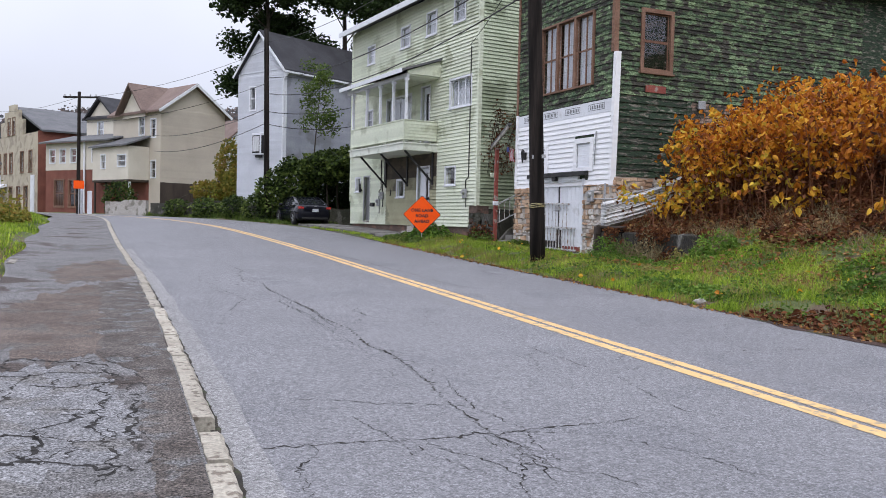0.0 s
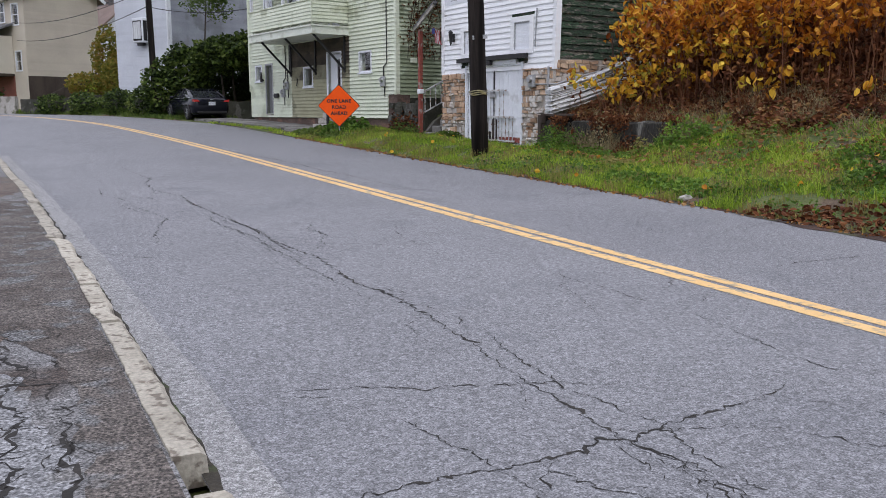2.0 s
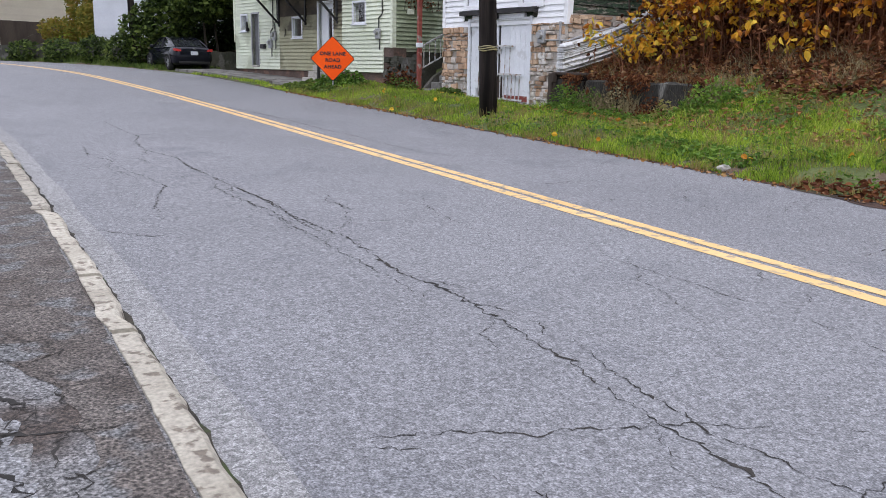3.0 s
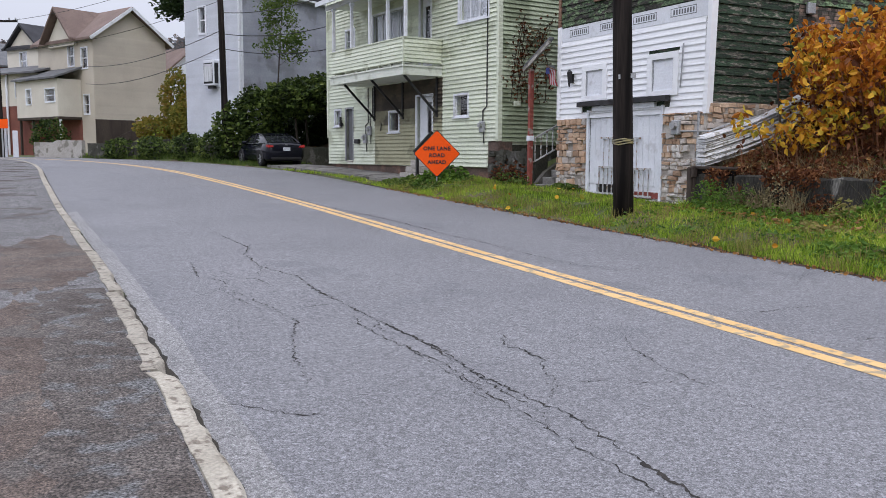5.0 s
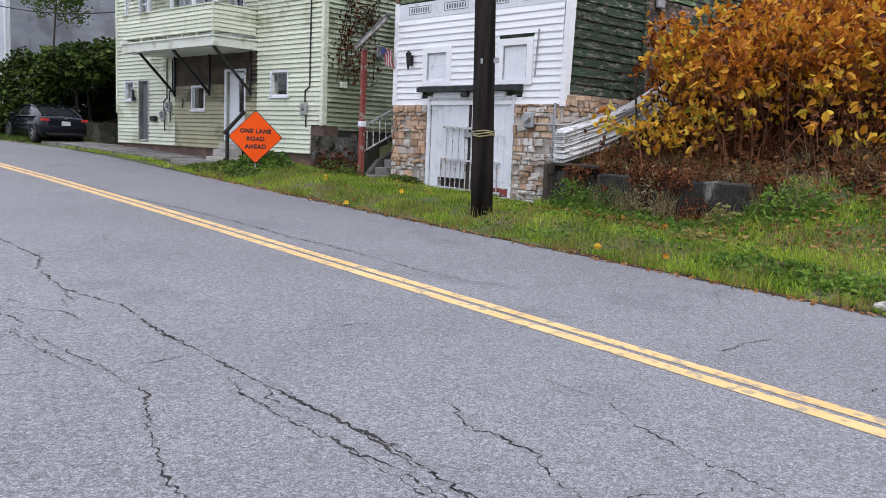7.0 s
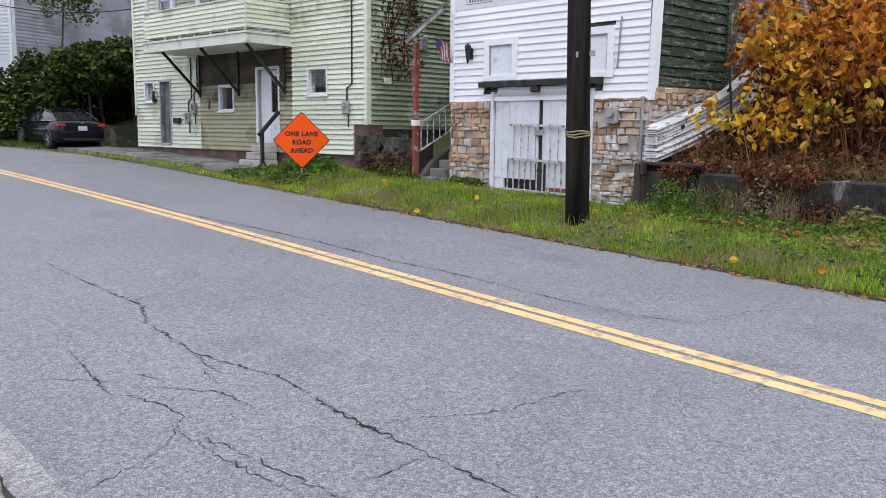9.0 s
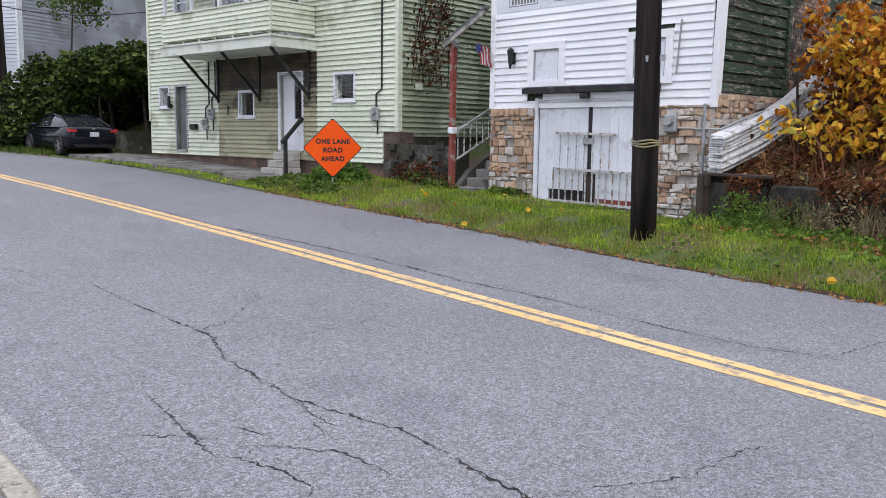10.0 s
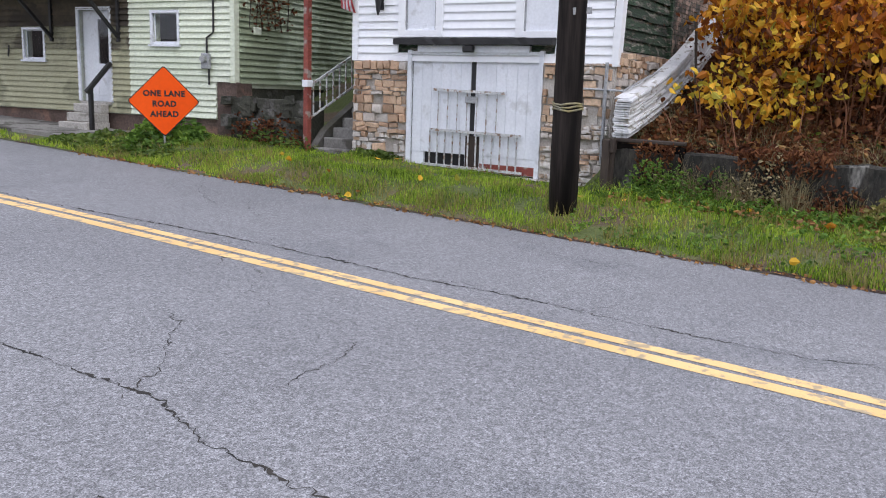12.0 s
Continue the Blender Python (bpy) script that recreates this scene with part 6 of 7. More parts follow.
knotweed(14.3, 16.4, 0.7, 1.6, 26, 1.7, "hanging yellow knotweed bunches over dead leaves", 0.17, 12, YELLOWING)
knotweed(13.6, 14.6, 0.8, 0.9, 9, 1.0, "sparse yellow knotweed shoots on the leafy slope", 0.19, 8, YELLOWING)
knotweed(14.0, 11.2, 0.9, 1.2, 9, 1.0, "sparse yellowing knotweed shoots among dead leaves", 0.19, 8, YELLOWING)
# brown understorey on the slope
def litter(n, x0, x1, y0, y1, size, material, label, up=0.16):
    x, y = rng.uniform(x0, x1, n), rng.uniform(y0, y1, n)
    keep = (y > 15.5) | (x > 12.7 + 0.7 * np.sin(y * 1.3))
    x, y = x[keep], y[keep]
    ob = leaf_mesh("leaf_litter", np.stack([x, y, ground_at(x, y) + rng.uniform(0.0, up, len(x))], 1), size, material, droop=0.05, wide=0.62, flat=0.3)
    tagged(ob, label, "leaves")


litter(17000, 12.15, 17.5, 5, 20, 0.13, BROWN_LEAF, "thick brown dead leaves covering the slope", 0.2)
litter(1500, 11.95, 12.4, 14.8, 19.2, 0.11, BROWN_LEAF, "dead leaves spilling over the top of the concrete wall", 0.14)
litter(3000, 12.15, 15.5, 5, 19.6, 0.10, FALLEN, "paler curled leaves on the brown slope", 0.22)
x, y = rng.uniform(12.25, 15.6, 9000), rng.uniform(6, 19.6, 9000)
x = np.where(y < 15.5, x + 0.7, x)
x, y, tall = tufted(x, y, 1.8, -0.1)
blades("dead_stalks", x, y, ground_at(x, y), 0.42 * tall, 0.005, BROWN_LEAF, "dry brown stalks on the slope", 1.1)
x, y = band(12000, 5, 20, lambda t: 12.15, lambda t: 14.4)
x, y, tall = tufted(x, y, 1.5, 0.12)
blades("dead_grass", x, y, ground_at(x, y), 0.34 * tall, 0.005, STRAW, "wisps of straw coloured dead grass on the bank", 1.2)
# bare stems that arch over the slope
own = bmesh.new()
for k in range(60):
    px_, py_ = rng.uniform(12.4, 15.0), rng.uniform(8, 19.2)
    if py_ < 15.5:
        px_ += 0.8
    pz = float(ground_at(np.array([px_]), np.array([py_]))[0])
    h, a = rng.uniform(0.4, 1.3), rng.uniform(0, 2 * np.pi)
    rod([(px_, py_, pz - 0.03), (px_ + 0.15 * h * math.cos(a), py_ + 0.15 * h * math.sin(a), pz + 0.6 * h), (px_ + 0.5 * h * math.cos(a), py_ + 0.5 * h * math.sin(a), pz + h)], [0.012, 0.009, 0.004], 4, bm=own)
tagged(part("dead_stems", own, STALK), "bare reddish stems arching over the slope", "stems", kind="stuff")


# weeds: clumps of broad leaves
def weeds(name, cx, cy, rx, ry, h, n, size, material, label, category="weeds"):
    a, r = rng.uniform(0, 2 * np.pi, n), np.sqrt(rng.uniform(0, 1, n))
    x, y = cx + rx * r * np.cos(a), cy + ry * r * np.sin(a)
    bump = np.array([0.55 + 0.6 * noise.noise((p * 1.7, q * 1.7, 2)) for p, q in zip(x, y)])
    z = ground_at(x, y) + rng.uniform(0.02, 1, n) * h * np.clip(bump, 0.15, 1.2) * np.sqrt(np.clip(1.05 - r * r, 0, 1))
    return tagged(leaf_mesh(name, np.stack([x, y, z], 1), size, material, droop=0.1, wide=0.6), label, category)


weeds("weeds", 12.2, 17.4, 0.25, 2.5, 0.35, 1500, 0.10, BROWN_LEAF, "withered growth hanging over the concrete wall")
weeds("weeds", 11.55, 17.2, 0.45, 2.8, 0.4, 1600, 0.09, YOUNG_LEAF, "green weeds along the foot of the concrete wall")
weeds("weeds", 11.7, 18.5, 0.3, 0.8, 1.2, 800, 0.06, YOUNG_LEAF, "spindly pale green weeds against the wall")
weeds("weeds", 11.85, 17.6, 0.2, 0.5, 1.2, 420, 0.06, STRAW, "straw coloured seed heads against the wall")
x, y = rng.uniform(11.86, 12.12, 2400), rng.uniform(14.9, 19.5, 2400)
x, y, tall = tufted(x, y, 1.3, -0.05)
drop = 0.75 * rng.uniform(0, 1, len(x)) ** 2 * (tall - 0.4) * np.clip((12.05 - x) / 0.1, 0, 1)
ob = leaf_mesh("hanging_weeds", np.stack([x, y, 1.34 - drop + rng.uniform(-0.05, 0.05, len(x))], 1), 0.09, BROWN_LEAF, droop=1.0, wide=0.4)
tagged(ob, "withered brown growth hanging over the wall top", "weeds")
x, y = band(2600, 14.6, 19.4, lambda t: 11.7, lambda t: 12.0)
x, y, tall = tufted(x, y, 2.2, 0.05)
blades("dry_stalks", x, y, ground_at(x, y), 0.5 * tall, 0.005, STRAW, "tall straw coloured stalks against the concrete wall", 0.5)
weeds("weeds", 11.85, 16.6, 0.22, 0.6, 0.9, 420, 0.07, BROWN_LEAF, "withered brown stems and leaves against the wall")
weeds("weeds", 11.8, 15.0, 0.35, 0.8, 0.8, 900, 0.08, YOUNG_LEAF, "ragged green weeds over the wall end")
weeds("weeds", 11.72, 19.2, 0.3, 0.45, 0.8, 520, 0.065, YOUNG_LEAF, "pale weeds in front of the dark hatch")
weeds("weeds", 11.75, 15.9, 0.3, 0.4, 0.7, 380, 0.07, DRY_GRASS, "yellowing weeds against the concrete wall")
x, y = band(2400, 14.5, 20, lambda t: 11.0, lambda t: 11.95)
x, y, tall = tufted(x, y, 2.0, 0.0)
blades("long_grass", x, y, ground_at(x, y), 0.2 * tall, 0.008, GRASS_LEAF, "long drooping grass at the foot of the wall", 1.2)
x, y = band(7000, 5, 19.5, lambda t: right_x(t) + 0.1, lambda t: 13.4)
x, y, tall = tufted(x, y, 1.4, 0.05)
ob = leaf_mesh("low_weeds", np.stack([x, y, ground_at(x, y) + rng.uniform(0.03, 0.13, len(x))], 1), 0.07, YOUNG_LEAF, droop=0.0, wide=0.7, flat=0.35)
tagged(ob, "small broad leaved weeds among the verge grass", "weeds")
x, y = rng.uniform(9.3, 11.2, 3600), rng.uniform(3.5, 11.2, 3600)
on = (x - 9.3) < 1.9 * np.clip((11.4 - y) / 3.5, 0, 1)
x, y = x[on], y[on]
ob = leaf_mesh("fallen_leaves", np.stack([x, y, ground_at(x, y) + rng.uniform(0.0, 0.1, len(x))], 1), 0.10, BROWN_LEAF, droop=0, wide=0.6, flat=0.3)
tagged(ob, "heap of brown fallen leaves beside the road", "leaves")
x, y = band(3600, 6, 19.5, lambda t: 10.9, lambda t: 13.8)
ob = leaf_mesh("fallen_leaves", np.stack([x, y, ground_at(x, y) + rng.uniform(0.02, 0.12, len(x))], 1), 0.085, FALLEN, droop=0, wide=0.6, flat=0.3)
tagged(ob, "brown and yellow leaves caught in the slope grass", "leaves")
for k in range(16):
    t = rng.uniform(6.5, 15.5)
    weeds("weeds", rng.uniform(10.6, 13.0), t, rng.uniform(0.2, 0.5), rng.uniform(0.3, 0.7), rng.uniform(0.18, 0.35), 320, 0.085, YOUNG_LEAF if k % 3 else DRY_GRASS, "low clump of broad leaved weeds on the bank")
weeds("weeds", 9.95, 13.6, 0.35, 1.6, 0.22, 600, 0.11, YOUNG_LEAF, "flat leafy weeds at the road edge")
weeds("weeds", 10.3, 28.9, 0.9, 0.9, 0.55, 900, 0.15, YOUNG_LEAF, "leafy weeds behind the warning sign")
weeds("weeds", 9.6, 29.8, 0.5, 2.2, 0.3, 900, 0.13, WEED_LEAF, "low weeds along the end of the walk")
weeds("weeds", 11.85, 27.6, 0.25, 1.2, 1.2, 420, 0.09, BROWN_LEAF, "withered brown weeds against the rubble wall")
weeds("weeds", 11.75, 27.3, 0.3, 1.1, 0.7, 320, 0.09, WEED_LEAF, "dark green weeds at the foot of the rubble wall")
weeds("weeds", 12.0, 24.8, 0.35, 0.6, 0.4, 420, 0.13, WEED_LEAF, "weeds at the foot of the stone pier")
weeds("goldenrod", -6.2, 36.5, 2.8, 3.4, 2.1, 5200, 0.16, GOLD_LEAF, "tall yellowing goldenrod clump beside the lawn", "shrub")
weeds("goldenrod", -5.6, 31.5, 1.1, 1.6, 1.2, 1500, 0.14, GOLD_LEAF, "russet weeds by the parked car", "shrub")
weeds("weeds", -6.6, 27.2, 2.4, 1.1, 0.6, 2600, 0.12, WEED_LEAF, "green weeds in front of a parked car")
weeds("weeds", -10.5, 30.0, 2.5, 5, 1.6, 3000, 0.16, GOLD_LEAF, "tall weeds left of the lawn", "shrub")


def leafy_mass(name, blobs, n, size, material, label, category="shrub", hollow=0.55, group=""):
    """A shrub: a few leaning stems under a ragged shell of leaves."""
    c = Vector(blobs[0][:3])
    sh_ = thing(name, pose(c.x, c.y, 0), label, category, group)
    vol = np.array([b[3] * b[4] * b[5] for b in blobs])
    pts = []
    for b, share in zip(blobs, vol / vol.sum()):
        m = int(n * share)
        d = unit(rng.normal(size=(m, 3)))
        ruff = np.array([1 + 0.35 * noise.noise((p[0] * 2.3 + b[0], p[1] * 2.3 + b[1], p[2] * 2.3)) for p in d])
        r = rng.uniform(hollow, 1.0, m) ** 0.6 * ruff
        pts.append(np.stack([b[0] - c.x + d[:, 0] * b[3] * r, b[1] - c.y + d[:, 1] * b[4] * r, b[2] + d[:, 2] * b[5] * r], 1))
    leaf_mesh("foliage", np.concatenate(pts), size, material, sh_, droop=0.45, wide=0.65)
    own = bmesh.new()
    for b in blobs:
        z = land_z(b[0], b[1])
        rod([(b[0] - c.x + 0.3, b[1] - c.y + 0.2, z - 0.2), (b[0] - c.x + 0.1, b[1] - c.y, (z + b[2]) / 2), (b[0] - c.x, b[1] - c.y, b[2] + 0.3)], [0.09, 0.06, 0.03], 6, bm=own)
    part("stems", own, BARK, sh_)
    return sh_


leafy_mass("vine_thicket", [(7.7, 47.9, 2.4, 0.9, 0.9, 1.5), (8.9, 47.4, 3.3, 1.2, 1.2, 1.5), (10.5, 46.8, 4.25, 1.5, 1.7, 0.95), (12.2, 46.6, 4.6, 1.6, 2.2, 0.9), (14.0, 46.4, 4.8, 1.8, 2.4, 1.0), (11.5, 48.6, 4.5, 1.9, 1.6, 0.8), (13.8, 49.2, 4.7, 1.9, 1.6, 0.9)], 26000, 0.21, BUSH_LEAF, "overgrown green vine thicket hanging over a dark hollow")
leafy_mass("shrub", [(6.9, 62.0, 5.0, 1.0, 1.3, 1.9), (7.3, 60.5, 3.6, 1.1, 1.4, 1.3), (5.6, 62.5, 3.2, 1.3, 1.3, 0.8)], 6000, 0.19, GOLD_LEAF, "yellow green shrub beside the pale house")
# extra dark leaves stand in for the deep shade of the hollow
leafy_mass("vine_thicket", [(11.6, 50.6, 2.2, 2.8, 0.8, 1.5), (14.6, 50.6, 2.6, 2.4, 0.9, 1.9)], 15000, 0.2, GREEN_LEAF, "dark undergrowth added as the deep shade behind the parked car")
x, y = band(9000, 60, 74, lambda t: 1.5, lambda t: 8.5)
blades("bank_grass", x, y, np.array([land_z(float(a), float(b)) for a, b in zip(x, y)]), 0.2, 0.03, GRASS_LEAF, "green grass bank beside the beige house")
leafy_mass("shrub", [(6.1, 51.4, 1.9, 0.9, 1.6, 0.8), (4.8, 54.4, 1.9, 0.9, 2.0, 0.7), (7.0, 49.2, 1.9, 0.8, 1.2, 0.9), (3.2, 57.4, 1.9, 0.9, 1.8, 0.6)], 6500, 0.16, BUSH_LEAF, "low green weeds on the roadside wall")
leafy_mass("shrub", [(-0.4, 64.6, 2.6, 1.2, 1.0, 1.2)], 1500, 0.18, BUSH_LEAF, "rounded dark shrub beside the pale wall")
leafy_mass("shrub", [(-18, 84, 3.2, 2.5, 2.5, 2.6), (-23, 86, 2.6, 2.5, 2.5, 2.4)], 2600, 0.3, BUSH_LEAF, "distant green bushes by the road")


def tree(x, y, height, spread_r, leaves_n, size, material, label, trunk=0.3, first=0.35, z=None, loose=0.27):
    base = land_z(x, y) if z is None else z
    t = thing("tree", pose(x, y, base), label, "tree", "trees behind the houses")
    own, pts = bmesh.new(), []
    bend = Vector((rng.normal(0, 0.04), rng.normal(0, 0.04), 1))
    spine = [bend * (height * s) for s in (-0.03, 0.2, 0.45, 0.7, 0.95)]
    rod(spine, [trunk * (1.15 - s) for s in (0, 0.25, 0.5, 0.75, 0.95)], 8, bm=own)
    tips = []
    for k in range(22):
        s = rng.uniform(first, 0.97)
        a = rng.uniform(0, 2 * np.pi)
        reach = spread_r * rng.uniform(0.5, 1.1) * (1.05 - 0.55 * abs(s - 0.55))
        p0 = bend * (height * s)
        p1 = p0 + Vector((math.cos(a) * reach * 0.5, math.sin(a) * reach * 0.5, reach * 0.35))
        p2 = p0 + Vector((math.cos(a) * reach, math.sin(a) * reach, reach * 0.42))
        rod([p0, p1, p2], [trunk * 0.28 * (1.2 - s), trunk * 0.16 * (1.2 - s), 0.015], 5, bm=own)
        tips += [p2, p1.lerp(p2, 0.5), p1]
    part("trunk", own, BARK, t)
    tips = np.array([tuple(p) for p in tips])
    c = tips[rng.integers(0, len(tips), leaves_n)]
    pts = c + unit(rng.normal(size=(leaves_n, 3))) * (spread_r * loose * rng.uniform(0.1, 1, leaves_n) ** 0.5)[:, None]
    leaf_mesh("crown", pts, size, material, t, droop=0.25, wide=0.6)
    return t


tree(10.5, 64.0, 19, 5.0, 13000, 0.36, GREEN_LEAF, "tall dark green tree behind the pale house")
tree(8.9, 68.0, 18, 3.4, 15000, 0.30, GREEN_LEAF, "dark leafy tree beside the pale house", trunk=0.16, first=0.3, loose=0.34)
tree(15.5, 62.0, 21, 5.5, 13000, 0.34, GREEN_LEAF, "broad dark tree above the dark roof")
tree(20.0, 58.0, 19, 5.5, 9000, 0.34, GREEN_LEAF, "dark tree behind the green house")
tree(26.0, 50.0, 17, 5.0, 4000, 0.34, GREEN_LEAF, "dark tree on the hill behind the houses")
tree(10.2, 49.7, 8.3, 1.55, 2600, 0.15, WEED_LEAF, "slender young tree in front of the pale house", trunk=0.06, first=0.5, loose=0.3)
tree(-24.5, 104, 8, 3.2, 2200, 0.3, BUSH_LEAF, "round green tree by the far white house", z=-1.5)
# creeper on the side of the green house
cre = thing("creeper", GH, "withered red brown creeper on the green side wall", "creeper")
own, pts = bmesh.new(), []
for k in range(7):
    a = -0.4 - 0.22 * k
    p = [(-0.04, a, 3.2), (-0.04, a + random.uniform(-0.3, 0.3), 4.4), (-0.04, a + random.uniform(-0.5, 0.5), 5.4 + 0.2 * (k % 3))]
    rod(p, 0.012, 5, bm=own)
    for _ in range(70):
        s = rng.uniform(0, 1)
        q = Vector(p[0]).lerp(Vector(p[1]), s * 2) if s < 0.5 else Vector(p[1]).lerp(Vector(p[2]), s * 2 - 1)
        pts.append((-0.06 - rng.uniform(0, 0.05), q.y + rng.normal(0, 0.16), q.z + rng.normal(0, 0.16)))
part("vines", own, BARK, cre)
leaf_mesh("leaves", np.array(pts), 0.1, BROWN_LEAF, cre, droop=0.5)
# dark trees cover the ridge, their colours greyed for haze
n = 5200
x, y = rng.uniform(-130, 130, n), rng.uniform(205, 330, n)
pts = []
for a, b in zip(x, y):
    z = ridge_z(float(a), float(b))
    m = 18
    d = rng.normal(size=(m, 3)) * np.array([2.6, 2.6, 1.6]) + np.array([a, b, z + 1.5])
    pts.append(d)
tagged(leaf_mesh("far_woods", np.concatenate(pts), 1.3, HAZY_WOOD, droop=0.0, wide=0.8), "brown autumn woods on the far ridge, haze in their colour", "woods")

# ---- cracks in the road and the pavement ----
def crack(points, width, height, wobble=0.06, name="crack", parent=None):
    """A ragged dark split along a few turning points."""
    pts = []
    for (ax, ay), (bx, by) in zip(points, points[1:]):
        n = max(2, int(math.hypot(bx - ax, by - ay) / 0.022))
        for k in range(n):
            f = k / n
            x, y = ax + (bx - ax) * f, ay + (by - ay) * f
            o = wobble * (noise.noise((x * 2.1, y * 2.1, 1.0)) + 0.6 * noise.noise((x * 7, y * 7, 5.0)) + 0.25 * noise.noise((x * 21, y * 21, 2)))
            o2 = wobble * (noise.noise((x * 2.1, y * 2.1, 9.0)) + 0.6 * noise.noise((x * 7, y * 7, 8.0)))
            o += 0.042 * noise.noise((x * 14, y * 17, 4)) + 0.024 * noise.noise((x * 41, y * 41, 7))
            o2 += 0.042 * noise.noise((x * 14, y * 17, 14)) + 0.024 * noise.noise((x * 41, y * 41, 17))
            pts.append((x + o, y + o2))
    vs, fs = [], []
    for i, (x, y) in enumerate(pts):
        p, q = pts[max(0, i - 1)], pts[min(len(pts) - 1, i + 1)]
        dx, dy = q[0] - p[0], q[1] - p[1]
        L = math.hypot(dx, dy) or 1
        w = width * max(0.2, 0.55 + 1.2 * noise.noise((x * 3, y * 3, 3)) + 1.5 * noise.noise((x * 26, y * 26, 6))) * (0.35 + 0.65 * math.sin(math.pi * min(1, max(0.05, i / len(pts)))))
        for s in (-1, 1):
            e = w * (0.5 + 0.9 * noise.noise((x * 61, y * 61, 11 + s)))
            vx, vy = x - s * dy / L * e, y + s * dx / L * e
            vs.append((vx, vy, height(vx, vy)))
    for i in range(len(pts) - 1):
        fs.append((2 * i, 2 * i + 1, 2 * i + 3, 2 * i + 2))
    ob = raw(name, vs, fs, CRACK, parent)
    if not parent:
        tagged(ob, "dark ragged crack across the worn asphalt", "crack", "road cracks", "structure")


def road_top(x, y):
    return road_z(x, y) + 0.003


def pave_top(x, y):
    return road_z(x, y) + 0.0885


def on_path(points, f):
    """The place a share f of the way along some turning points."""
    i = min(int(f * (len(points) - 1)), len(points) - 2)
    g = f * (len(points) - 1) - i
    (ax, ay), (bx, by) = points[i], points[i + 1]
    return ax + (bx - ax) * g, ay + (by - ay) * g


WIDE = [((2.51, 13.2), (2.53, 11.0), (2.63, 10.1), (2.55, 8.9), (2.64, 8.3), (2.57, 7.1), (2.45, 6.05), (2.42, 5.26), (2.49, 4.9), (2.47, 4.5)),
        ((0.75, 5.28), (1.75, 5.27), (2.16, 5.25), (2.29, 5.35), (2.42, 5.26), (2.71, 5.35), (3.45, 5.41), (3.78, 5.52)),
        ((2.19, 20.9), (2.3, 19.2), (2.38, 18.3), (2.18, 17.6), (2.15, 16.5), (2.41, 15.6), (2.36, 14.8), (2.42, 13.8), (2.5, 12.6), (2.57, 11.8), (2.49, 10.9), (2.51, 10.2)),
        ((5.27, 27.9), (5.4, 24.8), (5.85, 21.8), (5.95, 20.0), (5.95, 19.2), (6.1, 18.2), (6.1, 17.0), (6.2, 15.6), (6.5, 15.0))]
FORKS = [((2.81, 7.24), (2.69, 6.8), (2.59, 6.0), (2.71, 5.35), (2.63, 5.05), (2.61, 4.6)), ((1.52, 17.5), (1.4, 17.2), (1.36, 16.7), (1.3, 15.9), (1.5, 15.6), (1.55, 15.25), (1.28, 14.85), (1.1, 14.7), (0.73, 14.5)),
         ((1.5, 14.83), (1.71, 13.84), (1.75, 13.2), (1.44, 12.1), (1.36, 11.3)), ((2.35, 13.3), (2.24, 12.9), (2.3, 12.2), (2.42, 11.5), (2.37, 10.5)), ((6.5, 15.0), (7.4, 15.0), (8.25, 14.7))]
HAIR = [((4.54, 9.25), (4.35, 8.75), (4.38, 8.05), (4.43, 7.36), (4.78, 7.2), (5.15, 7.46)), ((4.46, 6.97), (4.33, 6.28), (4.25, 5.6), (4.5, 5.4)), ((6.49, 8.0), (7.0, 8.1), (8.13, 8.06)),
        ((2.32, 12.4), (2.38, 10.6), (2.4, 9.0), (2.43, 8.1)), ((1.41, 15.1), (1.44, 14.6), (1.59, 13.8)), ((2.43, 14.5), (3.3, 14.2), (3.9, 14.25), (4.13, 14.15)), ((4.27, 13.8), (4.54, 13.9), (4.86, 13.9)), ((5.0, 13.6), (5.42, 13.5), (5.84, 13.5)),
        ((2.75, 22.2), (4.0, 22.3)), ((2.85, 10.8), (3.28, 10.7), (3.74, 10.5)), ((1.56, 16.3), (1.71, 16.0)), ((1.49, 16.0), (1.51, 15.7))]
for c in WIDE:
    crack(c, 0.024 if c[0][0] < 5 else 0.032, road_top, 0.02)
for c in FORKS:
    crack(c, 0.015, road_top, 0.02)
for c in HAIR:
    crack(c, 0.010, road_top, 0.03)
# hairlines that wander over both lanes
for k in range(46):
    x, y, a = random.uniform(0.9, 9.0), random.uniform(3, 34), random.gauss(math.pi / 2, 0.5) if k % 3 else random.uniform(-0.3, 0.3)
    trail = [(x, y)]
    for _ in range(random.randint(2, 6)):
        a += random.uniform(-0.6, 0.6)
        L = random.uniform(0.2, 0.6)
        trail.append((trail[-1][0] + L * math.cos(a), trail[-1][1] + L * math.sin(a)))
    crack(trail, random.uniform(0.006, 0.011), road_top, 0.05)
for k in range(26):
    p = on_path(WIDE[k % 4], random.uniform(0.05, 0.95))
    q = (p[0] + random.uniform(-0.3, 0.3), p[1] - random.uniform(0.2, 0.7))
    crack((p, q, (q[0] + random.uniform(-0.1, 0.1), q[1] - random.uniform(0.1, 0.5))), random.uniform(0.006, 0.012), road_top, 0.06)
